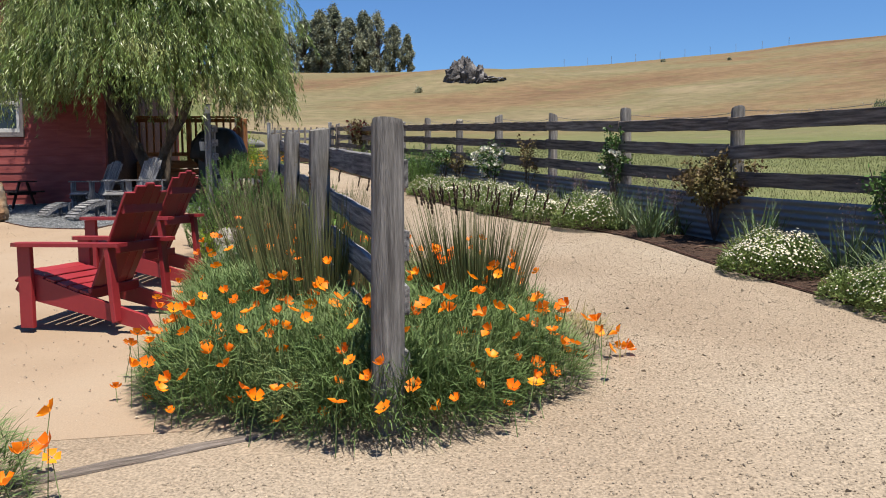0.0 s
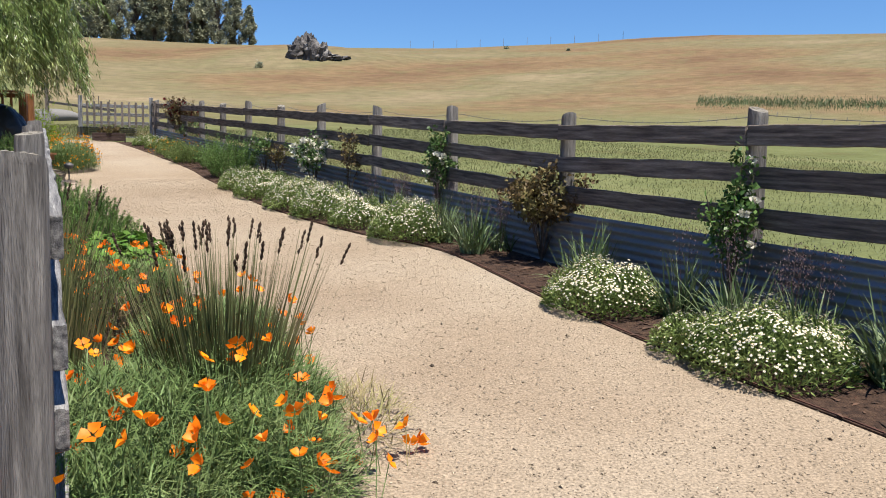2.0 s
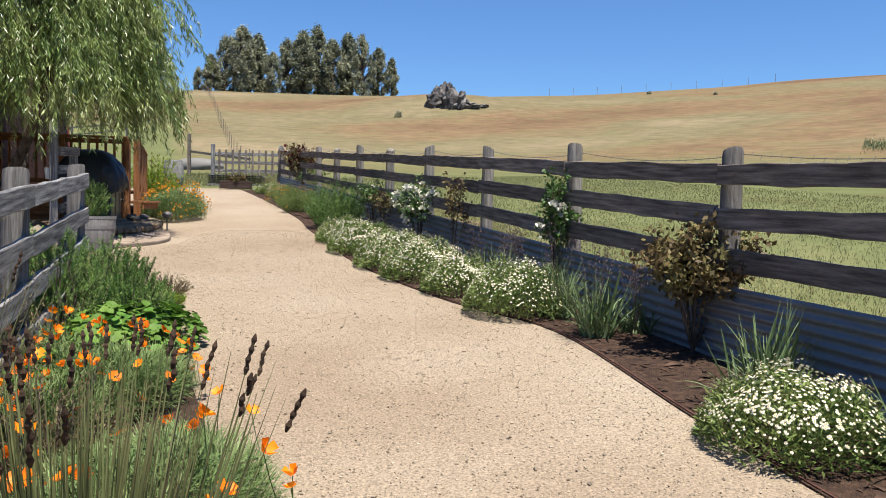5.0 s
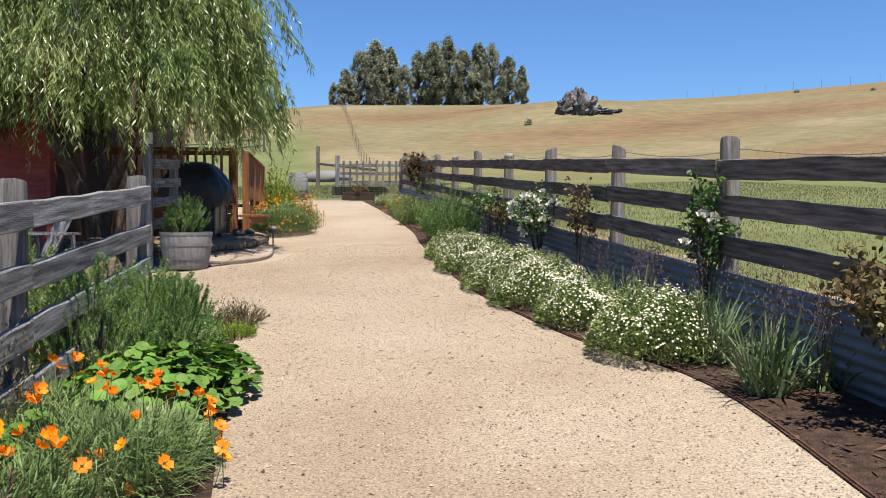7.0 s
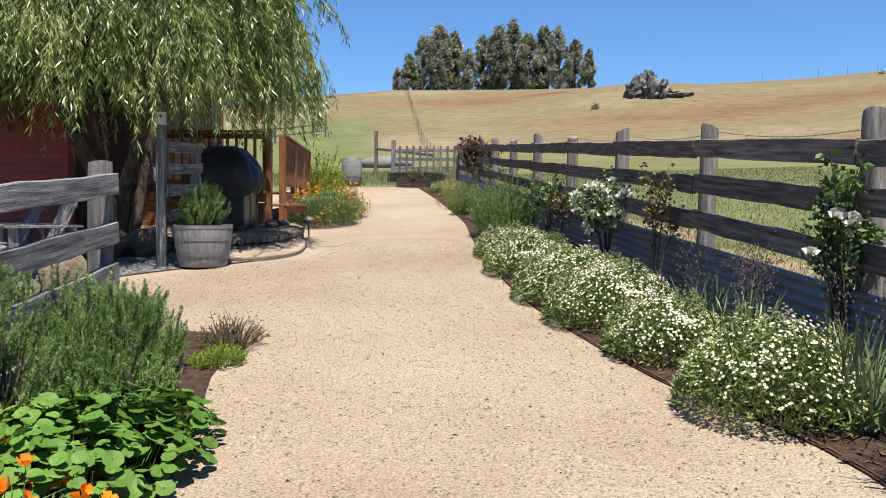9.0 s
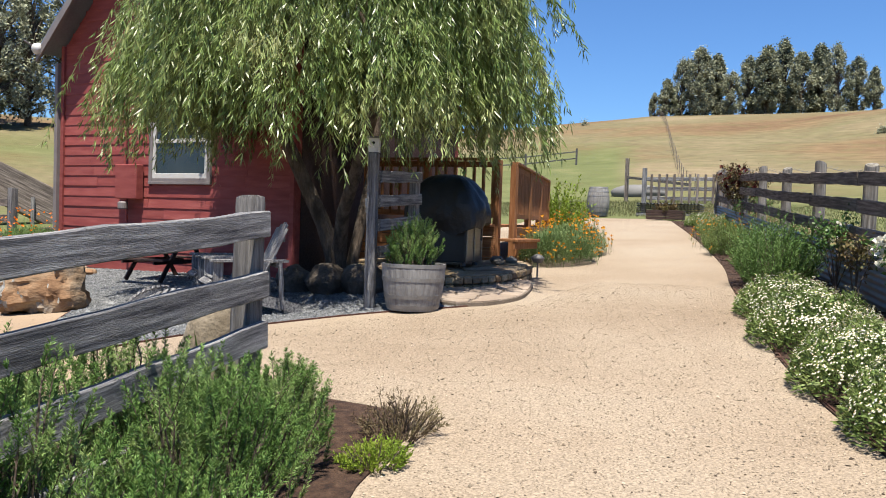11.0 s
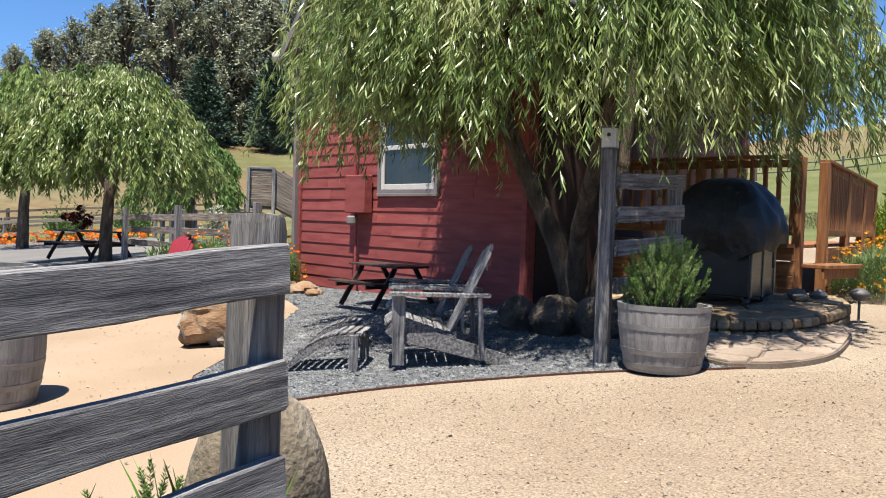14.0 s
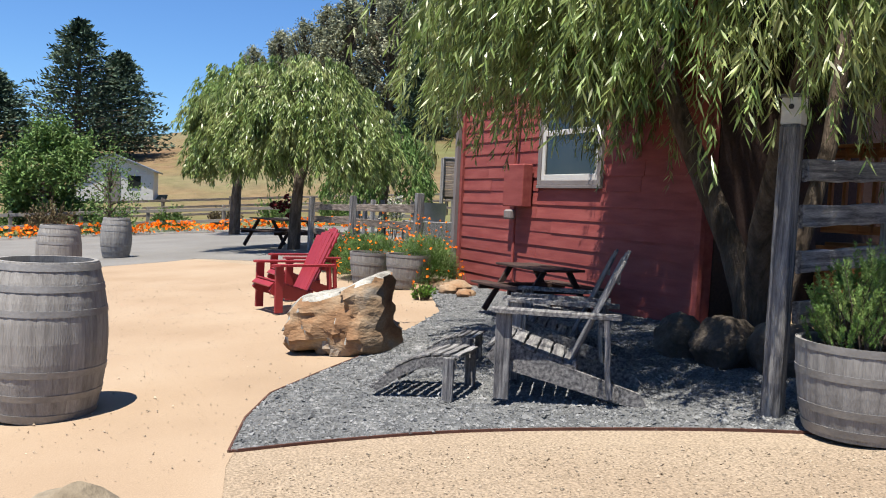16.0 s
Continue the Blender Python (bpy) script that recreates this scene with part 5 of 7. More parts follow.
rose_bush(2.22, 10.55, 0.22, 0.22, 1.28, 10, 1200, M_roseleaf, "slender green rose with white blooms at a post", 14, M_petal, 0.045)
rose_bush(1.36, 12.95, 0.24, 0.24, 1.15, 6, 420, M_bronze, "thin bronze-leaved rose bush in the bed", name="bronze_rose_bush")
rose_bush(0.92, 14.35, 0.36, 0.36, 1.0, 12, 1500, M_roseleaf, "white-flowering rose bush covered in bloom", 105, M_petal, 0.055)
rose_bush(0.35, 15.9, 0.26, 0.26, 0.8, 6, 420, M_bronze, "small bronze-leaved rose bush by the fence", name="bronze_rose_bush")
rose_bush(0.1, 17.0, 0.4, 0.4, 0.95, 8, 800, M_roseleaf, "dark green rose bush with a few white blooms", 8, M_petal, 0.035)
sprig_bush("green_shrub", -0.55, 17.3, 0.55, 0.62, 0.72, 380, 40, 0.04, 0.010, M_shrub, "bushy mid-green shrub at the path edge", "shrub")
sprig_bush("green_shrub", -0.95, 19.3, 0.5, 0.6, 0.65, 260, 36, 0.04, 0.010, M_shrub, "bushy mid-green shrub at the path edge", "shrub")
for x, y, r in ((-1.75, 20.9, 0.5), (-2.1, 22.3, 0.55), (-2.5, 23.8, 0.5)):
    sprig_bush("coreopsis_mound", x, y, r, r * 1.2, 0.42, 240, 26, 0.04, 0.010, M_daisyleaf, "yellow-flowering low mound at the path edge", "coreopsis")
    poppy_patch(x, y, [(0, 0, r * 0.9, r, 0.36)], 300, 40, "small orange-yellow flowers in a low mound", seed=int(y * 10), fs=0.42, petals=PALE_POPPIES)
rose_bush(-2.35, 25.3, 0.55, 0.55, 1.7, 16, 4200, M_bronze, "tall rose bush with bronze leaves and dark red blooms", 80, M_redflower, 0.05, name="red_rose_bush")
rose_bush(-1.9, 24.2, 0.4, 0.4, 1.0, 7, 500, M_roseleaf, "dark green rose bush by the fence", 10, M_redflower, 0.05)
for x, y in ((-3.1, 26.5), (-3.7, 28.0)):
    daisy_mound(x, y, 0.45, 0.6, 0.3, 160, "pale low mound of daisies at the end of the bed")


# ---- wooden furniture ----
def slat(parent, name, p, q, w, t, mat_, seed=0, m0=None, roll=0.0, warp=0.002):
    L_ = (Vector(q) - Vector(p)).length
    mb = MB().plank(L_, w, t, 0.004, warp, 4, random.Random(seed))
    return part(name, mb, mat_, parent, m=axis_pose(p, q) @ pose(0, 0, 0, roll, 0, 0))


def adirondack(name, m, mat_, label, group, worn=False):
    """Faces -y: sloped slatted seat, tall fanned back, broad flat arms."""
    t = thing(name, m, label, "chair", group)
    wp = 0.005 if worn else 0.0015
    W = 0.56
    for sx in (-1, 1):
        x = sx * W / 2
        mb = MB()
        side = [(-0.42, 0.34), (-0.47, 0.26), (-0.40, 0.20), (0.50, -0.0), (0.56, 0.0), (0.50, 0.10), (0.0, 0.245), (-0.36, 0.37)]
        mb.loft([[(x - 0.018, y, z) for y, z in side], [(x + 0.018, y, z) for y, z in side]])
        part("side_board", mb, mat_, t)
        slat(t, "front_leg", (x + sx * 0.04, -0.36, 0.0), (x + sx * 0.04, -0.36, 0.555), 0.10, 0.04, mat_, 3, roll=90, warp=wp)
        slat(t, "rear_post", (x + sx * 0.04, 0.31, 0.06), (x + sx * 0.04, 0.27, 0.555), 0.08, 0.035, mat_, 4, roll=90, warp=wp)
        arm = MB()
        xo = x + sx * 0.03
        out = [(xo - 0.065, 0.36), (xo - 0.07, -0.30), (xo - 0.06, -0.41), (xo - 0.02, -0.45), (xo + 0.05, -0.44), (xo + 0.08, -0.38), (xo + 0.075, -0.1), (xo + 0.05, 0.36)]
        if sx < 0:
            out = [(2 * xo - a, b_) for a, b_ in reversed(out)]
        arm.loft([[(a, b_, 0.555) for a, b_ in out], [(a, b_, 0.58) for a, b_ in out]])
        part("arm", arm, mat_, t)
    prof = [(-0.44, 0.335), (-0.37, 0.372), (-0.285, 0.352), (-0.20, 0.322), (-0.115, 0.292), (-0.03, 0.265), (0.055, 0.242)]
    for i, (y, z) in enumerate(prof):
        slat(t, "seat_slat", (-W / 2 - 0.01, y, z), (W / 2 + 0.01, y, z), 0.074, 0.02, mat_, 10 + i, roll=(72 if i else 128), warp=wp)
    n = 5
    for i in range(n):
        u = i - (n - 1) / 2
        x0, x1 = u * 0.088, u * 0.103
        top = 0.97 - 0.014 * u * u
        slat(t, "back_slat", (x0, 0.05, 0.22), (x1, 0.05 + (top - 0.22) * 0.46, top), 0.099, 0.02, mat_, 20 + i, roll=90, warp=wp * 0.4)
    slat(t, "back_brace", (-W / 2 - 0.06, 0.245, 0.535), (W / 2 + 0.06, 0.245, 0.535), 0.07, 0.03, mat_, 31, warp=wp)
    slat(t, "back_brace", (-0.24, 0.33, 0.80), (0.24, 0.33, 0.80), 0.06, 0.022, mat_, 32, warp=wp)
    slat(t, "back_brace", (-W / 2, 0.085, 0.235), (W / 2, 0.085, 0.235), 0.07, 0.03, mat_, 33, warp=wp)
    return t


def footrest(m, mat_, label):
    """A curved slatted ottoman: high end with legs, low end on the ground."""
    t = thing("footrest", m, label, "footrest", "grey footrests")
    W = 0.5
    arc = [(0.30, 0.36), (0.18, 0.365), (0.05, 0.345), (-0.08, 0.30), (-0.20, 0.235), (-0.31, 0.15), (-0.40, 0.05)]
    for sx in (-1, 1):
        x = sx * W / 2
        up = arc
        lo = [(y + 0.02, z - 0.075) for y, z in reversed(arc)]
        mb = MB()
        pr = [(y, max(0.0, z - 0.02)) for y, z in up + lo]
        mb.loft([[(x - 0.018, y, z) for y, z in pr], [(x + 0.018, y, z) for y, z in pr]])
        part("side_board", mb, mat_, t)
        slat(t, "leg", (x + sx * 0.04, 0.26, 0.0), (x + sx * 0.04, 0.26, 0.35), 0.09, 0.035, mat_, 2, roll=90, warp=0.004)
    for i in range(10):
        u = i / 9 * (len(arc) - 1)
        k = min(len(arc) - 2, int(u))
        f = u - k
        y, z = arc[k][0] * (1 - f) + arc[k + 1][0] * f, arc[k][1] * (1 - f) + arc[k + 1][1] * f
        sl = math.degrees(math.atan2(arc[k + 1][1] - arc[k][1], arc[k + 1][0] - arc[k][0]))
        slat(t, "slat", (-W / 2 - 0.015, y, z), (W / 2 + 0.015, y, z), 0.062, 0.02, mat_, 40 + i, roll=90 + (180 - abs(sl)) * 1.0, warp=0.004)
    return t


def at(x, y, yaw=0.0, dz=0.02):
    return pose(x, y, plane_z(x, y) + dz, 0, 0, yaw)


red = adirondack("adirondack_chair", at(-2.38, 5.74, -102), M_redgloss, "dark red painted wooden garden chair on the patio", "red garden chairs")
copy_thing(red, at(-2.60, 7.30, -98))
copy_thing(red, at(-9.85, 13.02, 8) @ Matrix.Scale(0.92, 4))
copy_thing(red, at(-10.9, 13.42, 5) @ Matrix.Scale(0.92, 4))
grey = adirondack("adirondack_chair", at(-4.95, 13.39, -36, 0.03) @ Matrix.Scale(0.93, 4), M_greywood, "weathered grey wooden garden chair on grey gravel", "grey garden chairs", True)
copy_thing(grey, at(-5.78, 13.96, -36, 0.03) @ Matrix.Scale(0.93, 4))
foot = footrest(at(-5.43, 12.72, -45, 0.03) @ Matrix.Scale(0.76, 4), M_greywood, "weathered grey slatted footrest on grey gravel")
copy_thing(foot, at(-6.22, 13.27, -40, 0.03) @ Matrix.Scale(0.76, 4))


def picnic_table(m, L_, mat_, label, group=""):
    """Long axis x: top, two benches, A-frame legs."""
    t = thing("picnic_table", m, label, "picnic table", group)
    for i, y in enumerate((-0.30, -0.15, 0.0, 0.15, 0.30)):
        slat(t, "tabletop_board", (-L_ / 2, y, 0.72), (L_ / 2, y, 0.72), 0.14, 0.035, mat_, i, roll=90)
    for s in (-1, 1):
        for k, y in enumerate((0.62, 0.76)):
            slat(t, "bench_board", (-L_ / 2, s * y, 0.43), (L_ / 2, s * y, 0.43), 0.13, 0.035, mat_, 8 + k, roll=90)
        for x in (-L_ / 2 + 0.22, L_ / 2 - 0.22):
            slat(t, "leg", (x, s * 0.68, 0.0), (x, s * 0.22, 0.70), 0.09, 0.04, mat_, 5)
    for x in (-L_ / 2 + 0.26, L_ / 2 - 0.26):
        slat(t, "cross_beam", (x, -0.82, 0.39), (x, 0.82, 0.39), 0.09, 0.04, mat_, 6)
    return t


picnic_table(at(-7.95, 15.05, 2, 0.03) @ Matrix.Diagonal((0.66, 0.66, 0.66, 1)), 1.4, M_brownstain_shade, "dark-stained wooden picnic table against the barn wall")
picnic_table(at(-22.2, 15.9, 25), 1.9, M_brownstain_shade, "dark wooden picnic table in the shade of a tree")


# ---- barrels and planters ----
M_stave = mat("grey_oak_staves", [(0.165, 0.158, 0.151), (0.22, 0.213, 0.206), (0.261, 0.255, 0.244)], 4, (8, 8, 1), fine=22, fine_amt=0.3, bump=0.4, rough=0.85, jitter=0.22, spec=0.2)
M_soil = mat("potting_soil", [(0.03, 0.02, 0.015), (0.07, 0.05, 0.035)], 14, fine=90, fine_amt=0.5, bump=1.0)


def barrel(name, m, label, group, z0=0.0, z1=0.93, n=24, soil=False, r_bilge=0.35, r_head=0.285, hgt=0.93):
    """Oak staves bulging at the middle with iron hoops; z0..z1 picks the part of a whole barrel."""
    t = thing(name, m, label, "barrel" if not soil else "planter", group)
    def rad(z):
        u = (z / hgt - 0.5) * 2
        return r_head + (r_bilge - r_head) * (1 - u * u)
    zs = np.linspace(z0, z1, 9)
    stave = MB()
    da = math.pi / n * 0.985
    rings = []
    for z in zs:
        r = rad(z)
        rings.append([((r + 0.002 * (1 - abs(a) / da)) * math.cos(a), (r + 0.002) * math.sin(a), z - z0) for a in (-da, -da * 0.5, 0, da * 0.5, da)] + [((r - 0.025) * math.cos(a), (r - 0.025) * math.sin(a), z - z0) for a in (da, 0, -da)])
    me = stave.loft(rings).mesh("stave", M_stave)
    for i in range(n):
        part("stave", me, None, t, m=pose(0, 0, 0, 0, 0, 360 * i / n))
    hoops = (0.03, 0.15, 0.29, 0.64, 0.78, 0.90) if not soil else (0.04, 0.14, 0.31, 0.445)
    for z in hoops:
        w = 0.038
        mb = MB()
        mb.lathe([(rad(z - w / 2) + 0.001, z - z0 - w / 2), (rad(z - w / 2) + 0.0055, z - z0 - w / 2), (rad(z + w / 2) + 0.0055, z - z0 + w / 2), (rad(z + w / 2) + 0.001, z - z0 + w / 2)], 40, caps=False)
        part("hoop", mb, M_hoop, t, "grey iron hoop", smooth=40)
    zt = z1 - z0
    part("head" if not soil else "soil", MB().lathe([(rad(z1) - 0.03, zt - 0.06), (rad(z1) - 0.022, zt - 0.045), (0.05, zt - 0.04)], 24), M_stave if not soil else M_soil, t)
    return t


M_hoop = mat("grey_iron", [(0.179, 0.175, 0.172), (0.255, 0.248, 0.241)], 6, fine=50, fine_amt=0.25, bump=0.2, rough=0.55, metal=0.35)
wb = barrel("wine_barrel", at(-6.17, 10.50), "upright weathered grey oak wine barrel with iron hoops", "wine barrels")
copy_thing(wb, at(-15.6, 10.55, 40))
copy_thing(wb, at(-21.3, 11.75, 80))
copy_thing(wb, at(-7.95, 32.3, 20))


def half_barrel(x, y, label):
    """The half below the bilge stands head down: widest at the rim."""
    return barrel("half_barrel_planter", at(x, y), label, "half-barrel planters", 0.0, 0.46, 24, True, 0.318, 0.255, 0.95)


PX, PY = -3.52, 14.23
half_barrel(PX, PY, "half wine barrel planted with rosemary beside a post")
rosemary("potted_rosemary", PX, PY, 0.29, 0.50, 210, "bushy green rosemary growing in a half barrel", z0=0.42)
half_barrel(-11.85, 14.65, "half wine barrel of flowers by the corral fence")
half_barrel(-11.05, 14.9, "low half wine barrel of flowers by the corral fence")
for x, y in ((-12.6, 14.9), (-11.3, 15.2)):
    poppy_patch(x, y, [(0, 0, 0.75, 0.4, 0.72)], 12000, 130, "tall orange and yellow flowers behind the barrels", M_shrub, seed=int(-x * 7), fs=0.55)
sprig_bush("green_shrub", -14.2, 15.0, 1.0, 0.5, 0.6, 300, 30, 0.07, 0.02, M_shrub, "leafy green shrub under the corral fence", "shrub")
sprig_bush("small_weed", -9.75, 14.55, 0.16, 0.16, 0.16, 40, 12, 0.05, 0.02, M_nast, "small bright green weed in the gravel", "weed")


# ---- stones ----
def stone(name, x, y, r, mat_, label, seed, rough=0.35, dz=0.0, group="", rz=0.0, cat="rock", scale=0.9, n=22, m_=14):
    mb = MB().blob((0, 0, r[2] * 0.72), r, rough, n, m_, seed, scale=scale)
    return thing(name, at(x, y, rz, dz), label, cat, group, data=mb.mesh(name, mat_, 40))


# brownish rock, its colour darkened to carry the shade under the willow
M_brownrock_shade = mat("brown_grey_rock_with_shade", [(0.0516, 0.0413, 0.033), (0.0963, 0.0791, 0.0654), (0.151, 0.131, 0.11)], 3, fine=30, fine_amt=0.5, bump=0.9, rough=0.95, bump_dist=0.02)


def big_boulder():
    """The wedge-shaped sandstone block: steep broken face, sloping lichened back."""
    mb = MB()
    rnd = random.Random(3)
    sec = []
    n = 44
    for i in range(25):
        u = i / 24
        hgt = 0.46 + 0.30 * u + 0.03 * math.sin(u * 9)
        wid = 0.36 + 0.06 * math.sin(u * 3)
        cut = 1 - 0.30 * max(0, (abs(u - 0.5) - 0.40) / 0.10)
        ring = []
        for j in range(n):
            a = 2 * math.pi * j / n
            ca, sa = math.cos(a), math.sin(a)
            k = 1.0 / max(abs(ca) ** 5 + abs(sa) ** 5, 0.3) ** 0.2
            y, z = wid * ca * k * cut, hgt / 2 + hgt / 2 * sa * k * 0.95 * (0.75 + 0.25 * cut)
            y += (z - 0.3) * 0.16 * (1 if ca < 0 else -0.5)
            v = Vector((u * 2.2, y * 3, z * 3))
            d = noise.noise(v) * 0.06 + noise.noise(v * 3.1) * 0.05 + noise.noise(v * 7.0) * 0.022 + noise.noise(v * 15.0) * 0.01
            d += 0.07 * math.floor(3 * noise.noise(Vector((u * 3, 3.3, z * 5)))) / 3
            ring.append((-0.44 + 0.88 * u + d * 0.7 - 0.08 * (z - 0.3), y + d, max(-0.05, z + d * 0.5)))
        sec.append(ring)
    mb.loft(sec)
    me = mb.mesh("sandstone_boulder", [M_sandstone, M_lichen], 25)
    for f in me.polygons:
        c_ = f.center
        f.material_index = 1 if f.normal.z > 0.72 + 0.1 * noise.noise(c_ * 6) or f.normal.x < -0.62 + 0.1 * noise.noise(c_ * 5) else 0
    return thing("sandstone_boulder", at(-7.22, 12.74, 50, 0.0) @ Matrix.Diagonal((0.88, 0.88, 0.90, 1)), "large brown sandstone boulder with a grey lichened side", "boulder", data=me)


big_boulder()
stone("boulder", -2.52, 10.60, (0.17, 0.25, 0.41), M_tanrock, "upright rounded grey-tan boulder behind the fence end", 5, 0.10, scale=0.8)
stone("boulder", -2.05, 8.15, (0.30, 0.26, 0.20), M_rock, "pale grey stone among the plants", 6, 0.3)
stone("boulder", -1.75, 7.0, (0.26, 0.22, 0.2), M_rock, "pale grey stone among the poppies", 7, 0.3)
for i, (x, y, r) in enumerate(((-5.55, 14.85, 0.26), (-5.1, 14.85, 0.30), (-4.7, 15.0, 0.3), (-5.9, 15.15, 0.22), (-5.3, 15.0, 0.2))):
    stone("boulder", x, y, (r * 0.85, r * 0.75, r * 0.7), M_brownrock_shade, "brownish boulder coloured darker for the willow's shade", 20 + i, 0.3, group="stones round the willow")
rs = random.Random(8)
for i in range(13):
    x, y = -10.4 + rs.uniform(-0.65, 0.75), 15.05 + rs.uniform(-0.25, 0.35)
    r = rs.uniform(0.09, 0.17)
    stone("stone", x, y, (r * 1.3, r, r * 0.6), M_sandstone, "pale tan flat stone by the barn corner", 40 + i, 0.3, group="stones by the barn corner", rz=rs.uniform(0, 360), n=12, m_=7)

# ---- flagstones and low stone wall ----
M_flag = mat("pale_flagstone", [(0.198, 0.149, 0.11), (0.259, 0.204, 0.16), (0.292, 0.243, 0.198)], 1.5, fine=30, fine_amt=0.25, bump=0.5, rough=0.85, jitter=0.3)
M_mortar = mat("sandy_mortar", [(0.121, 0.0937, 0.0716), (0.17, 0.138, 0.11)], 6, fine=60, fine_amt=0.4, bump=0.6)
M_wallstone = mat("tan_wall_stone", [(0.165, 0.105, 0.055), (0.231, 0.165, 0.0989), (0.259, 0.209, 0.149)], 3, fine=30, fine_amt=0.4, bump=0.9, rough=0.9, jitter=0.5, hue=0.02, bump_dist=0.02)
FLAG = smooth_line([(-3.2, 14.55), (-2.92, 14.78), (-2.80, 15.2), (-2.90, 15.7), (-3.12, 16.3), (-3.4, 16.7)], 4)
flag_poly = FLAG + [(-4.2, 16.5), (-4.4, 15.3), (-3.9, 14.7)]
flags = sheet("flagstone_apron", flag_poly, 0.05, M_mortar, "pale flagstone apron with dark joints", "paving")


def inside(p, poly):
    c, n = False, len(poly)
    for i in range(n):
        (x1, y1), (x2, y2) = poly[i], poly[(i + 1) % n]
        if (y1 > p[1]) != (y2 > p[1]) and p[0] < (x2 - x1) * (p[1] - y1) / (y2 - y1) + x1:
            c = not c
    return c


def clip_half(poly, p, n):
    out = []
    for i in range(len(poly)):
        a, b_ = poly[i], poly[(i + 1) % len(poly)]
        da, db = (a - p).dot(n), (b_ - p).dot(n)
        if da <= 0:
            out.append(a)
        if (da < 0) != (db < 0):
            out.append(a.lerp(b_, da / (da - db)))
    return out


def voronoi_stones(parent, poly, spacing, gap, z0, thick, mat_, seed, name="flagstone"):
    """Irregular paving: cells round jittered points, shrunk by the joint."""
    rnd = random.Random(seed)
    xs, ys = [p[0] for p in poly], [p[1] for p in poly]
    pts = []
    y = min(ys)
    while y < max(ys):
        x = min(xs)
        while x < max(xs):
            q = Vector((x + rnd.uniform(-0.4, 0.4) * spacing, y + rnd.uniform(-0.4, 0.4) * spacing))
            if inside(q, poly):
                pts.append(q)
            x += spacing
        y += spacing * 0.8
    pv = [Vector(p) for p in poly]
    for i, c in enumerate(pts):
        cell = [c + Vector((math.cos(a), math.sin(a))) * spacing * 1.2 for a in (k * math.pi / 4 for k in range(8))]
        for j, o in enumerate(pts):
            if j != i and (o - c).length < spacing * 2.6:
                d = (o - c).normalized()
                cell = clip_half(cell, (c + o) / 2 - d * gap / 2, d)
        for j in range(len(pv)):
            e = pv[(j + 1) % len(pv)] - pv[j]
            if e.length > 1e-4 and (pv[j] - c).length < spacing * 3:
                out_n = Vector((e.y, -e.x)).normalized()
                if (c - pv[j]).dot(out_n) > 0:
                    out_n = -out_n
                if min((pv[j] - c).length, (pv[(j + 1) % len(pv)] - c).length) < spacing * 1.6:
                    cell = clip_half(cell, pv[j] - out_n * 0.015, out_n)
        if len(cell) < 3:
            continue
        cell = [c + (v - c) * rnd.uniform(0.97, 1.0) for v in cell]
        zt = plane_z(c.x, c.y) + z0 + rnd.uniform(-0.004, 0.006)
        mb = MB()
        mk = lambda s, z: [((v.x - c.x) * s, (v.y - c.y) * s, tilt_z(v.x - c.x, v.y - c.y) + z) for v in cell]
        mb.loft([mk(1.0, -thick), mk(1.0, -0.008), mk(0.95, 0.0)])
        part(name, mb, mat_, parent, m=pose(c.x, c.y, zt))


voronoi_stones(flags, flag_poly, 0.34, 0.022, 0.066, 0.03, M_flag, 4)
TERR = smooth_line([(-4.6, 15.45), (-4.0, 15.5), (-3.55, 15.75), (-3.38, 16.2), (-3.45, 16.9), (-3.75, 17.4)], 5)
terr_poly = TERR + [(-4.4, 17.6), (-6.2, 17.2), (-6.2, 16.0)]
terrace = thing("stone_terrace", Matrix(), "low tan dry-stone terrace under the grill", "terrace", kind="structure")
mb = MB()
tn = len(terr_poly)
tcx, tcy = -4.6, 16.5
lo = [(tcx + (x - tcx) * 0.97, tcy + (y - tcy) * 0.97, plane_z(x, y) - 0.05) for x, y in terr_poly]
hi = [(x, y, plane_z(x, y) + 0.15) for x, y, _ in lo]
mb.loft([lo, hi])
part("core", mb, M_mortar, terrace)
rs = random.Random(12)
for course in range(2):
    acc = rs.uniform(0, 0.1)
    for i in range(len(TERR) - 1):
        a, b_ = Vector((*TERR[i], 0)), Vector((*TERR[i + 1], 0))
        L_ = (b_ - a).length
        k = max(1, round(L_ / rs.uniform(0.14, 0.24)))
        for j in range(k):
            p, q = a.lerp(b_, (j + 0.03) / k), a.lerp(b_, (j + 0.97) / k)
            h = 0.082
            z = plane_z(p.x, p.y) + 0.005 + course * 0.086
            s = (q - p).length
            me = MB().box((0, -0.035 - rs.uniform(0, 0.02), 0), (s, 0.14, h * rs.uniform(0.88, 1.0)), 0.014)
            part("wall_stone", me, M_wallstone, terrace, m=axis_pose((p.x, p.y, z), (q.x, q.y, z + tilt_z(q.x - p.x, q.y - p.y))))
voronoi_stones(terrace, terr_poly, 0.5, 0.025, 0.185, 0.035, M_wallstone, 9, "capstone")

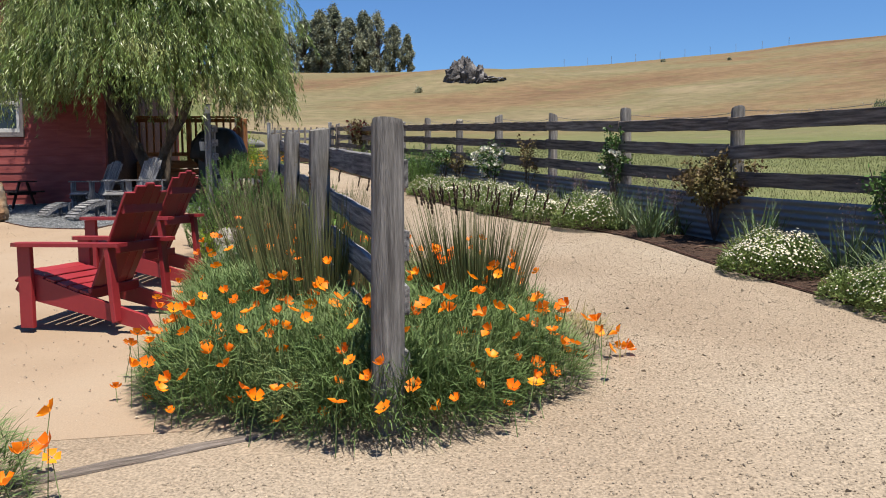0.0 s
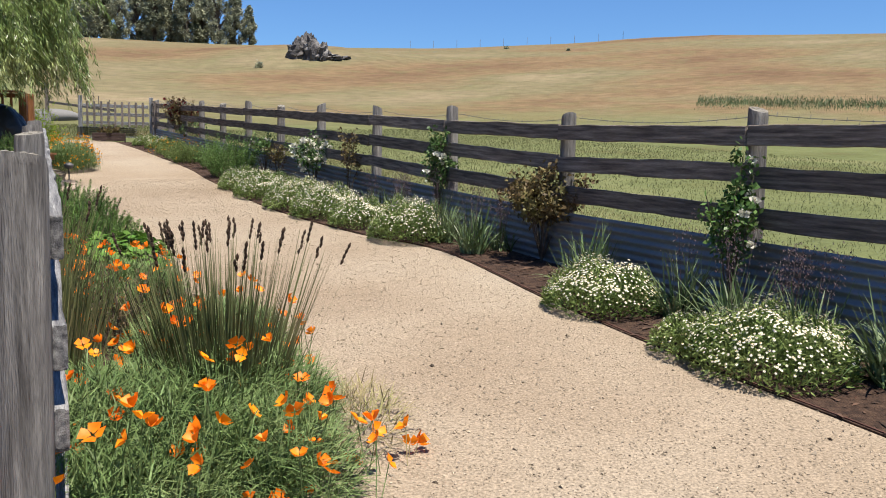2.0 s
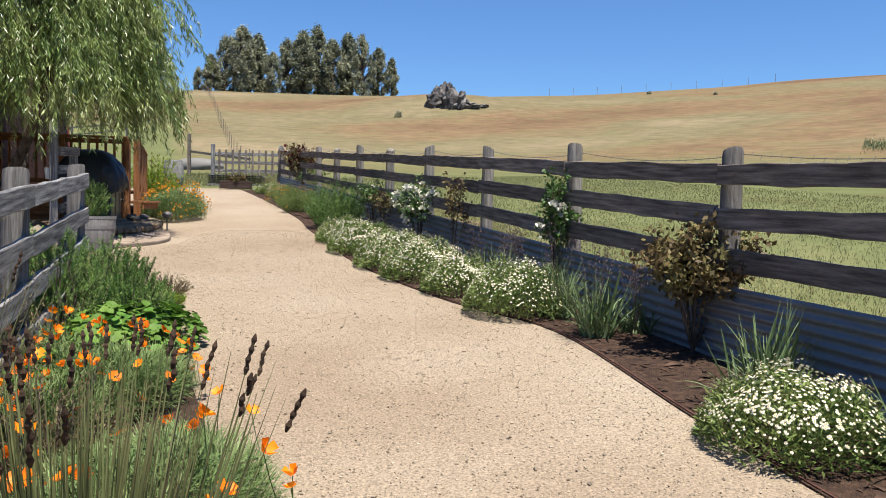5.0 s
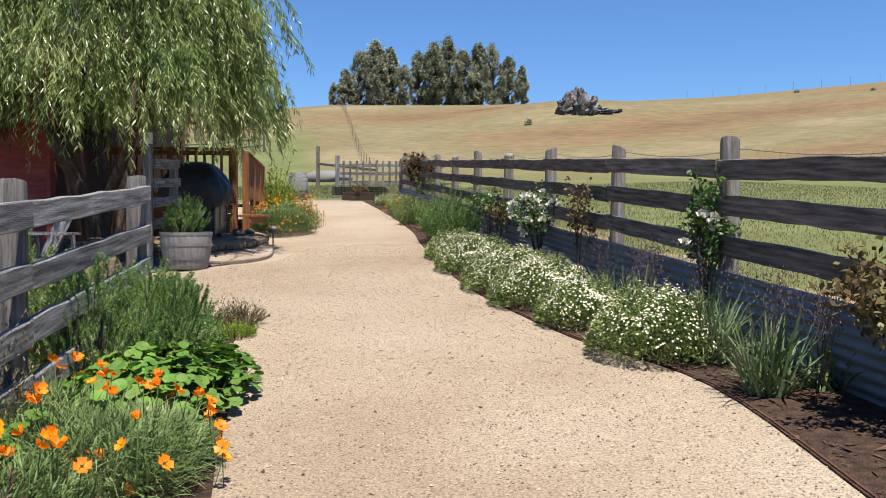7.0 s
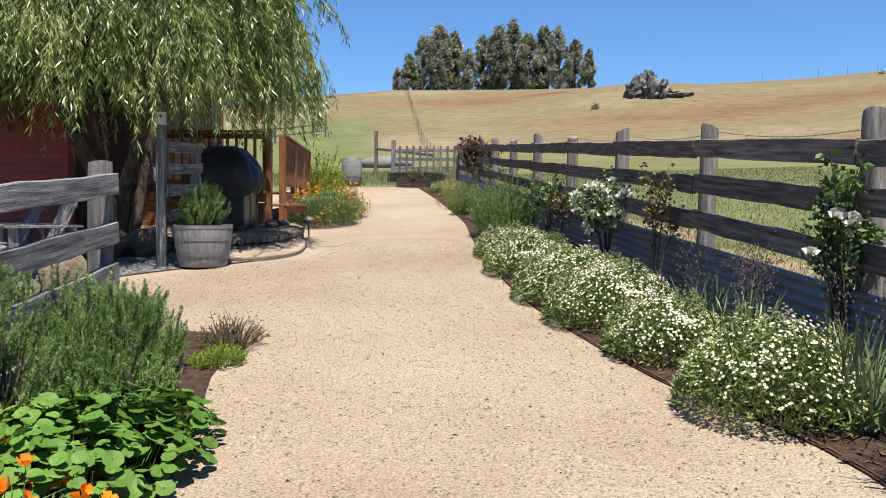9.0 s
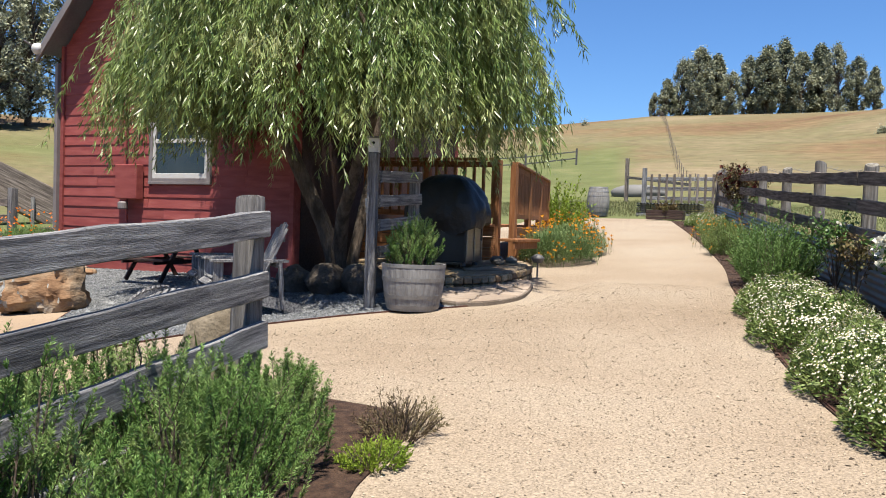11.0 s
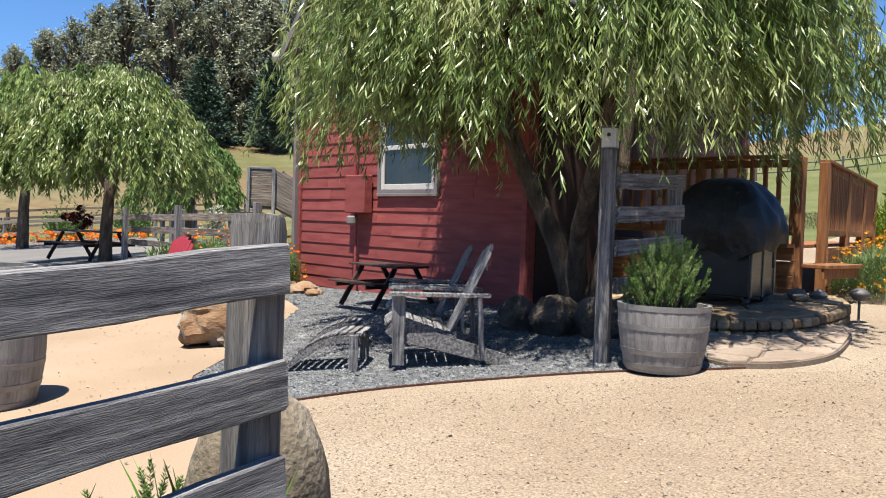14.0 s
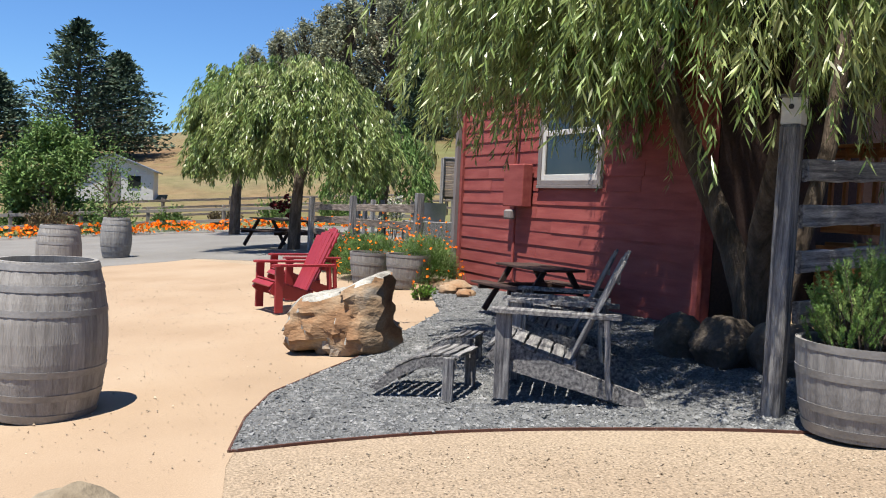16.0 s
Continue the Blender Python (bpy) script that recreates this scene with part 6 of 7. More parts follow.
# ---- old fence by the willow, bird box ----
def stub_fence():
    base = Vector((-3.97, 14.12, 0))
    base.z = plane_z(base.x, base.y)
    f = thing("fence_stub", Matrix.Translation(base), "tall weathered grey square post with four grey rails", "fence")
    mb = MB().plank(1.70, 0.105, 0.095, 0.012, 0.004, 8, random.Random(2))
    part("post", mb, M_greywood, f, m=pose(0, 0, -0.1, 0, -90, 20))
    end = Vector((-4.32, 16.05, 0))
    end.z = plane_z(end.x, end.y)
    d = (end - base)
    for k, h in enumerate((1.36, 1.11, 0.86, 0.59)):
        rail(f, base + d * 0.02 + Vector((0.05, 0.03, h)), base + d * 0.62 + Vector((0.05, 0, h - 0.02)), 0.12, 0.04, M_greywood, 90 + k)
    part("end_post", MB().plank(1.5, 0.10, 0.10, 0.01, 0.003, 6, random.Random(5)), M_greywood, f, m=Matrix.Translation(d * 0.62) @ pose(-0.03, 0, -0.1, 0, -90, 0))
    return f


stub_fence()
bz = plane_z(-3.97, 14.12) + 1.575
bird = thing("bird_box", pose(-3.98, 14.14, bz + 0.03, 0, 0, 25) @ Matrix.Scale(0.72, 4), "small white-painted bird box on top of the post", "bird box")
part("body", MB().box((-0.075, -0.07, 0), (0.075, 0.07, 0.20), 0.005), M_white, bird)
part("lid", MB().box((-0.095, -0.10, 0.202), (0.095, 0.09, 0.222), 0.004), M_greywood, bird)
part("entrance", MB().lathe([(0.02, 0), (0.02, 0.006), (0.012, 0.007)], 12), M_black, bird, m=pose(0, -0.0705, 0.13, 90, 0, 0))
pail = thing("white_pail", pose(-4.10, 14.28, plane_z(-4.1, 14.28) + 0.98, 0, 0, 0), "small white pail hung on the grey post", "pail")
part("body", MB().lathe([(0.05, 0), (0.065, 0.15), (0.06, 0.15), (0.045, 0.01)], 16), M_white, pail, smooth=50)
part("handle", MB().tube([(-0.06, 0, 0.15), (-0.03, 0, 0.2), (0.1, -0.1, 0.22)], 0.003, 5), M_hoop, pail)

# ---- covered grill ----
M_steel = mat("stainless_steel", [(0.231, 0.22, 0.204), (0.286, 0.275, 0.259)], 3, (1, 1, 10), fine=60, fine_amt=0.1, bump=0.05, rough=0.35, metal=0.9, spec=0.5)
M_cabinet_shade = mat("shade_black_cabinet", [(0.0096, 0.0096, 0.0104), (0.02, 0.02, 0.0208)], 4, fine=40, fine_amt=0.2, bump=0.05, rough=0.35, spec=0.5)


def grill():
    x, y = -4.42, 16.48
    g = thing("gas_grill", pose(x, y, plane_z(x, y) + 0.20, 0, 0, 6), "gas grill under a black fabric cover on a stone terrace", "grill")
    # cabinet coloured near black to carry the willow shade on its south face
    part("cabinet", MB().box((-0.36, -0.26, 0.06), (0.36, 0.26, 0.66), 0.01), M_cabinet_shade, g)
    part("side_panel", MB().box((0.362, -0.25, 0.07), (0.372, 0.25, 0.65), 0.003), M_steel, g, "brushed steel side panel")
    for yy in (-0.255, -0.005, 0.245):
        part("edge_trim", MB().box((0.374, yy - 0.012, 0.06), (0.387, yy + 0.012, 0.66), 0.003), M_steel, g, "bright steel trim")
    for k in range(6):
        part("vent_slot", MB().box((-0.1, -0.266, 0.52 + k * 0.016), (0.12, -0.262, 0.527 + k * 0.016), 0.001), M_iron, g)
    for xx in (-0.31, 0.31):
        for yy in (-0.2, 0.2):
            part("caster", MB().lathe([(0.02, 0), (0.035, 0.01), (0.035, 0.04), (0.015, 0.06)], 12), M_iron, g, m=pose(xx, yy, 0))
    cov = MB()
    rings = []
    n = 72
    for i, (z, kx, ky) in enumerate(((0.50, 0.50, 0.30), (0.56, 0.525, 0.31), (0.64, 0.535, 0.315), (0.72, 0.53, 0.32), (0.80, 0.51, 0.315), (0.88, 0.475, 0.305), (0.96, 0.425, 0.29), (1.03, 0.37, 0.27), (1.09, 0.31, 0.24), (1.135, 0.24, 0.19), (1.16, 0.15, 0.12), (1.168, 0.05, 0.04))):
        ring = []
        for j in range(n):
            a = 2 * math.pi * j / n
            ca, sa = math.cos(a), math.sin(a)
            k = 1.0 / (abs(ca) ** 3.4 + abs(sa) ** 3.4) ** (1 / 3.4)
            fold = 1 + 0.05 * math.sin(a * 11 + z * 6) * (1.2 - z) + 0.07 * noise.noise(Vector((ca * 4, sa * 4, z * 7))) + 0.03 * noise.noise(Vector((ca * 11, sa * 11, z * 15)))
            hang = 0.07 * math.sin(a * 2 + 0.8) + 0.03 * math.sin(a * 7) if i == 0 else 0
            ring.append((kx * ca * k * fold, ky * 1.25 * sa * k * fold, z + hang + 0.012 * noise.noise(Vector((ca * 5, sa * 5, z * 6)))))
        rings.append(ring)
    cov.loft(rings)
    part("cover", cov, M_black, g, "wrinkled black grill cover", smooth=70)
    part("strap", MB().box((0.495, -0.1, 0.34), (0.51, -0.06, 0.60), 0.004), M_black, g)
    return g


grill()
for i, (x, y, r) in enumerate(((-3.95, 17.0, 0.08), (-3.8, 17.1, 0.07), (-3.85, 16.85, 0.06))):
    stone("stone", x, y, (r * 1.3, r, r * 0.7), M_rock, "small grey stone on the terrace", 70 + i, 0.3, 0.19, "stones on the terrace", n=10, m_=6)
sl = thing("solar_path_light", at(-3.35, 16.95, 0, 0.02), "small dark solar path light on a stake", "path light")
part("stake", MB().lathe([(0.012, 0), (0.012, 0.22)], 8), M_iron, sl)
part("cap", MB().lathe([(0.05, 0.20), (0.085, 0.25), (0.085, 0.27), (0.05, 0.30), (0.02, 0.31)], 16), M_iron, sl, smooth=50)

# ---- deck with railing ----
P1, P2, P3 = Vector((-4.20, 17.45, 0)), Vector((-4.28, 18.15, 0)), Vector((-5.75, 22.9, 0))
DECK_Z, RAIL_Z = 1.80, 2.72


def rail_run(d, p, q, balusters=True, lastz=0.0):
    L_ = (q - p).length
    inv = d.matrix_basis.inverted()
    def beam(name, z0, z1, w, t, s, roll=0.0):
        a, b_ = Vector((p.x, p.y, z0)), Vector((q.x, q.y, z1))
        mb = MB().plank((b_ - a).length, w, t, 0.005, 0.002, 4, random.Random(s))
        part(name, mb, M_redwood_x, d, m=inv @ axis_pose(a, b_) @ pose(0, 0, 0, roll, 0, 0))
    zt = RAIL_Z - 0.02
    beam("handrail", zt, zt + lastz, 0.13, 0.035, 1, 90)
    beam("upper_rail", zt - 0.07, zt - 0.07 + lastz, 0.08, 0.035, 2)
    beam("lower_rail", DECK_Z + 0.13, DECK_Z + 0.13 + lastz, 0.08, 0.035, 3)
    n = int(L_ / 0.135)
    hgt = zt - DECK_Z - 0.11
    me = MB().box((-0.019, -0.019, 0), (0.019, 0.019, hgt), 0.003).mesh("baluster", M_redwood)
    for i in range(n):
        u = (i + 0.5) / n
        c = p.lerp(q, u)
        part("baluster", me, None, d, m=inv @ pose(c.x, c.y, DECK_Z + 0.11 + lastz * u))


M_redwood_x = mat("redwood_boards", [(0.151, 0.0585, 0.0206), (0.227, 0.0963, 0.0378), (0.289, 0.138, 0.0619)], 3, (1, 9, 9), fine=30, fine_amt=0.35, bump=0.3, rough=0.75, jitter=0.3)


def deck():
    d = thing("redwood_deck", pose(P1.x, P1.y, plane_z(P1.x, P1.y)), "raised orange-brown redwood deck with baluster railing", "deck")
    inv = d.matrix_basis.inverted()
    W0 = Vector((-6.30, 17.15, 0))
    for p in (P1, P2, P3, P1.lerp(W0, 0.5), P2.lerp(P3, 0.36), P2.lerp(P3, 0.7)):
        h = RAIL_Z + 0.0 - plane_z(p.x, p.y) + 0.05
        part("post", MB().box((-0.045, -0.045, -0.08), (0.045, 0.045, h - 0.08), 0.005), M_redwood, d, m=inv @ pose(p.x, p.y, plane_z(p.x, p.y)))
    rail_run(d, W0, P1)
    rail_run(d, P2, P3)
    # floor boards
    n = 26
    for i in range(n):
        u = (i + 0.5) / n
        y = 17.25 + u * 5.6
        xe = P1.x + (P3.x - P1.x) * max(0, (y - 17.5)) / (P3.y - P1.y)
        mb = MB().box((-6.34, -0.105, 0), (xe, 0.105, 0.035), 0.005)
        part("deck_board", mb, M_redwood_x, d, m=inv @ pose(0, y, DECK_Z - 0.035))
    # skirt boards down to the ground
    for k in range(4):
        for a, b_ in ((P2, P3), (W0, P1)):
            off = (b_ - a).cross(Vector((0, 0, 1))).normalized() * 0.055
            z = DECK_Z - 0.10 - 0.145 * k
            mb = MB().plank((b_ - a).length, 0.138, 0.03, 0.004, 0.002, 3, random.Random(k))
            part("skirt_board", mb, M_redwood_x, d, m=inv @ axis_pose(Vector((a.x, a.y, z)) + off * (1 if a is P2 else 1), Vector((b_.x, b_.y, z)) + off))
    # step down by the grill
    for k in range(1):
        c = P1.lerp(P2, 0.5) + Vector((0.22 + 0.27 * k, 0.03, 0))
        z = DECK_Z - 0.19 * (k + 1)
        part("tread", MB().box((-0.16, -0.40, -0.04), (0.15, 0.40, 0.0), 0.006), M_redwood, d, m=inv @ pose(c.x, c.y, z))
        part("riser", MB().box((-0.14, -0.39, -0.14), (-0.11, 0.39, -0.04), 0.004), M_redwood, d, m=inv @ pose(c.x + 0.22, c.y, z))
    return d


deck()
sprig_bush("green_shrub", -5.72, 23.6, 0.38, 0.5, 1.15, 160, 40, 0.07, 0.025, M_lime, "bright yellow-green shrub at the end of the deck", "shrub")
gut = thing("porch_gutter", pose(-6.1, 19.9, 3.55), "brown roof gutter with a bent downpipe on the barn", "gutter")
part("gutter", MB().box((-0.35, -0.05, 0), (0.55, 0.05, 0.09), 0.012), M_brownstain_shade, gut)
part("downpipe", MB().tube([(-0.2, 0.0, 0.0), (-0.16, 0.0, -0.1), (0.25, 0, -0.18), (0.3, 0, -0.3)], 0.03, 8), M_brownstain_shade, gut)
# ---- edging strips ----
def edging(name, line, mat_, label, h=0.045):
    mb = MB()
    rings = []
    for i, (x, y) in enumerate(line):
        a, b_ = Vector(line[max(0, i - 1)]), Vector(line[min(len(line) - 1, i + 1)])
        t_ = (b_ - a).normalized()
        nx, ny = -t_.y * 0.006, t_.x * 0.006
        z = plane_z(x, y)
        rings.append([(x - nx, y - ny, z - 0.03), (x + nx, y + ny, z - 0.03), (x + nx, y + ny, z + h), (x - nx, y - ny, z + h)])
    mb.loft(rings)
    return thing(name, Matrix(), label, "edging", kind="structure", data=mb.mesh(name, mat_))


M_redsteel = mat("rusty_edging", [(0.0495, 0.0193, 0.0138), (0.0877, 0.0385, 0.0275)], 8, fine=60, fine_amt=0.4, bump=0.4, rough=0.8)
edging("gravel_edging", GP, M_redsteel, "thin rusty edging strip round the grey gravel", 0.027)
edging("gravel_edging_back", [(-4.81, 11.35), (-5.4, 11.55), (-5.93, 11.82), (-6.4, 12.3), (-6.89, 12.84), (-7.4, 13.2)], M_redsteel, "thin rusty edging strip round the grey gravel", 0.027)
edging("bed_edging", BED_EDGE[6:60], M_redsteel, "thin rusty edging strip along the mulched bed", 0.028)
tm = thing("timber_edging", axis_pose((-1.75, 3.0, plane_z(-1.75, 3.0) - 0.008), (-0.75, 3.52, plane_z(-0.75, 3.52) - 0.008)), "half-buried weathered timber edging of the patio", "timber", data=MB().plank(1.1, 0.07, 0.07, 0.01, 0.006, 6).mesh("timber_edging", M_darkwood))
sheet("fence_bed", smooth_line([(-1.0, 4.2), (-0.6, 3.85), (0.0, 3.8), (0.3, 4.2), (0.45, 4.8), (0.45, 5.4), (0.2, 6.3), (-0.1, 7.2), (-0.4, 8.0), (-0.8, 9.2), (-1.2, 10.1), (-1.45, 10.95), (-1.95, 11.15), (-2.6, 11.0), (-2.75, 10.0), (-2.4, 8.5), (-1.85, 6.3), (-1.5, 5.0)], 3), 0.022, M_mulch, "dark mulched planting strip along the grey fence", "planting bed")


# ---- corral fence, drive, far fences ----
def gz(x, y):
    return ground_z(x, y)


def board_run(name, pts, hs, w, mat_, label, post_h, post_r, post_mat, step=2.2, group="", label_post="", square=True):
    """Posts every step along a line, with boards between them."""
    a0 = Vector((*pts[0], gz(*pts[0])))
    f = thing(name, Matrix.Translation(a0), label, "fence", group)
    inv = f.matrix_basis.inverted()
    for i in range(len(pts) - 1):
        a, b_ = Vector((*pts[i], 0)), Vector((*pts[i + 1], 0))
        n = max(1, round((b_ - a).length / step))
        for k in range(n + (1 if i == len(pts) - 2 else 0)):
            c = a.lerp(b_, k / n)
            c.z = gz(c.x, c.y)
            mb = MB().plank(post_h + 0.2, post_r * 2, post_r * 2, 0.01, 0.004, 4, random.Random(k))
            part("post", mb, post_mat, f, m=inv @ Matrix.Translation(c) @ pose(0, 0, -0.2, 0, -90, 10 * k))
            if k < n:
                d = a.lerp(b_, (k + 1) / n)
                d.z = gz(d.x, d.y)
                off = (d - c).cross(Vector((0, 0, 1))).normalized() * (post_r + 0.015)
                for j, h in enumerate(hs):
                    rail(f, c + off + Vector((0, 0, h)), d + off + Vector((0, 0, h)), w, 0.03, mat_, 500 + k * 9 + j)
    return f


# rails take the darker wood to show their shaded side; posts stay grey
board_run("corral_fence", [(-12.2, 15.5), (-16.2, 15.8), (-20.2, 16.1)], (1.08, 0.80, 0.5), 0.13, M_darkwood, "weathered board corral fence beside the drive, rails coloured dark for their shaded side", 1.32, 0.06, M_greywood, 2.7)
board_run("corral_fence", [(-22.0, 18.6), (-28.0, 20.0)], (1.0, 0.6), 0.13, M_greywood, "weathered board corral fence behind the trees", 1.2, 0.06, M_greywood, 2.4)
M_palewood = mat("pale_rail_wood", [(0.165, 0.154, 0.132), (0.243, 0.225, 0.198)], 3, (1, 10, 10), fine=24, fine_amt=0.3, bump=0.3, jitter=0.25)
board_run("rail_fence", [(-38.5, -4.0), (-39.5, 6.0), (-38.5, 14.0), (-36.0, 20.0), (-33.5, 24.5)], (0.42, 0.92), 0.14, M_palewood, "pale two-rail fence along the far side of the drive", 1.1, 0.07, M_palewood, 3.0)
board_run("pasture_fence", [(-46.0, 12.0), (-44.0, 22.0), (-40, 32)], (0.4, 0.8, 1.15), 0.12, M_darkwood, "dark wooden pasture fence below the hill", 1.3, 0.07, M_darkwood, 3.0)
for i in range(7):
    x, y = -37.0 + 0.4 * i, 3.0 + 2.9 * i
    poppy_patch(x, y, [(0, 0, 0.5, 1.5, 0.30)], 1400, 110, "orange flowers in a strip below the rail fence", M_shrub, seed=100 + i, fs=2.0)
rb = random.Random(4)
for i in range(9):
    x, y = -40.2 + rb.uniform(-0.8, 1.5) + 0.25 * i, 3.0 + 2.4 * i
    sprig_bush("green_shrub", x, y, 0.9, 1.0, rb.uniform(0.8, 1.5), 120, 26, 0.12, 0.05, M_shrub if i % 3 else M_heath, "rounded shrub behind the rail fence", "shrub", group="shrubs behind the rail fence", z0=0.001)


def shed(x, y, rz, w, d, h, rise, wall, roofm, label):
    s = thing("white_shed", pose(x, y, gz(x, y) - 0.1, 0, 0, rz), label, "shed", "white outbuildings")
    mb = MB()
    mb.loft([[(-w / 2, yy, 0), (w / 2, yy, 0), (w / 2, yy, h), (0, yy, h + rise), (-w / 2, yy, h)] for yy in (-d / 2, d / 2)])
    part("wall", mb, wall, s)
    for sg in (-1, 1):
        mb = MB()
        mb.loft([[(0, yy, h + rise + 0.02), (sg * (w / 2 + 0.3), yy, h - 0.15), (sg * (w / 2 + 0.3), yy, h - 0.05), (0, yy, h + rise + 0.12)] for yy in (-d / 2 - 0.3, d / 2 + 0.3)])
        part("roof", mb, roofm, s)
    part("door", MB().box((-0.55, -d / 2 - 0.04, 0), (0.45, -d / 2 - 0.005, 2.0), 0.01), M_greytrim, s)
    part("window", MB().box((0.9, -d / 2 - 0.04, 1.0), (1.7, -d / 2 - 0.005, 1.8), 0.01), M_glass, s)
    return s


x, y = -61.0, 14.0
shed(x, y, 80, 5.0, 4.0, 2.2, 0.9, M_white, M_zinc, "small white shed with a grey roof")
x, y = -54.0, 9.4
shed(x, y, 95, 3.0, 3.0, 1.5, 0.5, M_white, M_heath, "white farmhouse with a brown roof")


def chute():
    """Cattle loading chute: a boarded box on legs with a ramp coming down."""
    x, y = -27.95, 24.0
    c = thing("loading_chute", pose(x, y, gz(x, y) - 1.08, 0, 0, 50) @ Matrix.Scale(1.66, 4), "weathered dark boarded cattle loading chute behind the barn", "loading chute")
    for k in range(5):
        z = 1.44 + 0.165 * k
        slat(c, "side_board", (-0.36, -0.4, z), (0.2, -0.4, z), 0.158, 0.03, M_darkwood, k)
        slat(c, "side_board", (0.2, -0.4, z), (2.6, -0.4, z - 1.2), 0.15, 0.03, M_darkwood, k + 9)
        slat(c, "side_board", (0.2, 0.5, z), (2.6, 0.5, z - 1.2), 0.15, 0.03, M_darkwood, k + 19)
    for xx, h in ((-0.36, 2.2), (0.2, 2.2), (1.2, 1.3), (2.0, 0.9)):
        for yy in (-0.46, 0.56):
            slat(c, "post", (xx, yy, -0.1), (xx, yy, h), 0.07, 0.07, M_greywood, 3)
    slat(c, "cap_rail", (-0.36, -0.4, 2.2), (0.2, -0.4, 2.2), 0.05, 0.06, M_greywood, 12)
    slat(c, "floor_beam", (-0.36, 0.05, 1.34), (0.2, 0.05, 1.34), 0.8, 0.06, M_darkwood, 4, roll=90)
    slat(c, "ramp_floor", (0.2, 0.05, 1.34), (2.6, 0.05, 0.14), 0.8, 0.06, M_darkwood, 5, roll=90)
    return c


chute()
pn = thing("metal_sign_panel", pose(-16.9, 20.6, gz(-16.9, 20.6), 0, 0, 5), "corrugated white metal panel in a red frame", "panel")
for lo, hi in (((-0.6, -0.03, 1.7), (0.6, 0.03, 1.78)), ((-0.6, -0.03, 2.3), (0.6, 0.03, 2.38)), ((-0.66, -0.03, -0.1), (-0.58, 0.03, 2.42)), ((0.58, -0.03, -0.1), (0.66, 0.03, 2.42))):
    part("frame", MB().box(lo, hi), M_red, pn)
for k in range(6):
    part("slat", MB().box((-0.575, -0.012, 1.79 + 0.085 * k), (0.575, 0.012, 1.84 + 0.085 * k), 0.006), M_white, pn)
tank = thing("stock_tank", at(-19.5, 18.9, 0), "galvanised round stock tank on a wooden stand", "stock tank")
part("stand", MB().box((-0.5, -0.5, 0), (0.5, 0.5, 0.62), 0.02), M_greywood, tank)
part("tub", MB().lathe([(0.42, 0.625), (0.44, 0.8), (0.45, 0.82), (0.45, 1.06), (0.46, 1.08), (0.43, 1.07), (0.42, 0.7)], 24), M_zinc, tank, smooth=40)
rose_bush(-18.0, 17.4, 0.4, 0.4, 1.5, 8, 420, M_roseleaf, "tall rose with white blooms beyond the fence", 26, M_petal, 0.06)
rose_bush(-33.0, 18.6, 0.7, 0.7, 1.5, 8, 420, M_roseleaf, "bush with dark red leaves beyond the drive", 50, M_redflower, 0.12)
wood = thing("firewood_stack", at(-13.0, 16.9, 10), "low stack of split firewood beside the barn", "firewood")
rs = random.Random(5)
for r in range(5):
    for k in range(8 - (r % 2)):
        rr = rs.uniform(0.045, 0.065)
        part("log", MB().tube([(0, 0, 0), (0.02, 0.42, 0.01)], [rr, rr * 0.95], 7, wob=0.2), M_greywood if rs.random() < 0.5 else M_darkwood, wood, m=pose(-0.45 + 0.125 * k + 0.06 * (r % 2), rs.uniform(-0.04, 0.04), 0.06 + 0.105 * r, 0, rs.uniform(0, 90), 0))
pol = polar(76.3, 90)
up = thing("utility_pole", pose(pol[0], pol[1], pol[2] - 0.3), "grey utility pole with two lamps among far trees", "utility pole")
part("pole", MB().tube([(0, 0, 0), (0, 0, 9.6)], [0.16, 0.11], 8), M_palewood, up)
part("crossarm", MB().box((-0.8, -0.06, 9.0), (0.8, 0.06, 9.12), 0.01), M_palewood, up)
for s in (-0.75, 0.75):
    part("lamp", MB().lathe([(0.08, 0), (0.22, 0.1), (0.2, 0.25), (0.05, 0.3)], 10), M_white, up, m=pose(s, -0.1, 9.15))

# ---- far end of the path ----
def gate():
    g = thing("wooden_gate", pose(-5.9, 34.6, gz(-5.9, 34.6), 0, 0, 2), "weathered wooden panel gate at the end of the fence", "gate")
    for i in range(9):
        slat(g, "upright", (-1.0 + i * 0.25, -0.03, 0.35), (-1.0 + i * 0.25, -0.03, 1.3), 0.08, 0.022, M_darkwood, i)
    for z in (0.5, 0.82, 1.14):
        slat(g, "rail", (-1.15, 0.0, z), (1.2, 0.0, z), 0.12, 0.03, M_greywood, 7)
    for x_ in (-1.25, 1.3):
        slat(g, "post", (x_, 0, -0.1), (x_, 0, 1.5), 0.13, 0.13, M_greywood, 6)
    return g


gate()
board_run("paddock_fence", [(-4.5, 34.6), (-3.4, 31.5), (-3.57, 28.8)], (1.2, 0.85, 0.5), 0.13, M_darkwood, "weathered dark three-board fence near the gate", 1.35, 0.06, M_darkwood, 2.6)
ms = thing("metal_sheet_stack", pose(-6.0, 33.6, gz(-6.0, 33.6), 0, 0, 2), "stack of corrugated galvanised sheets by the gate", "metal sheets")
for k in range(5):
    rows = [[(x_, yy, 0.06 + 0.07 * k + 0.014 * math.cos(x_ * 60)) for x_ in np.linspace(-1.0, 1.0, 80)] for yy in (-0.4, 0.4)]
    mb = MB().loft(rows, caps=False, closed=False)
    mb.loft([[(a, b_, c + 0.02) for a, b_, c in r] for r in rows], caps=False, closed=False)
    part("sheet", mb, M_zinc, ms, smooth=60)
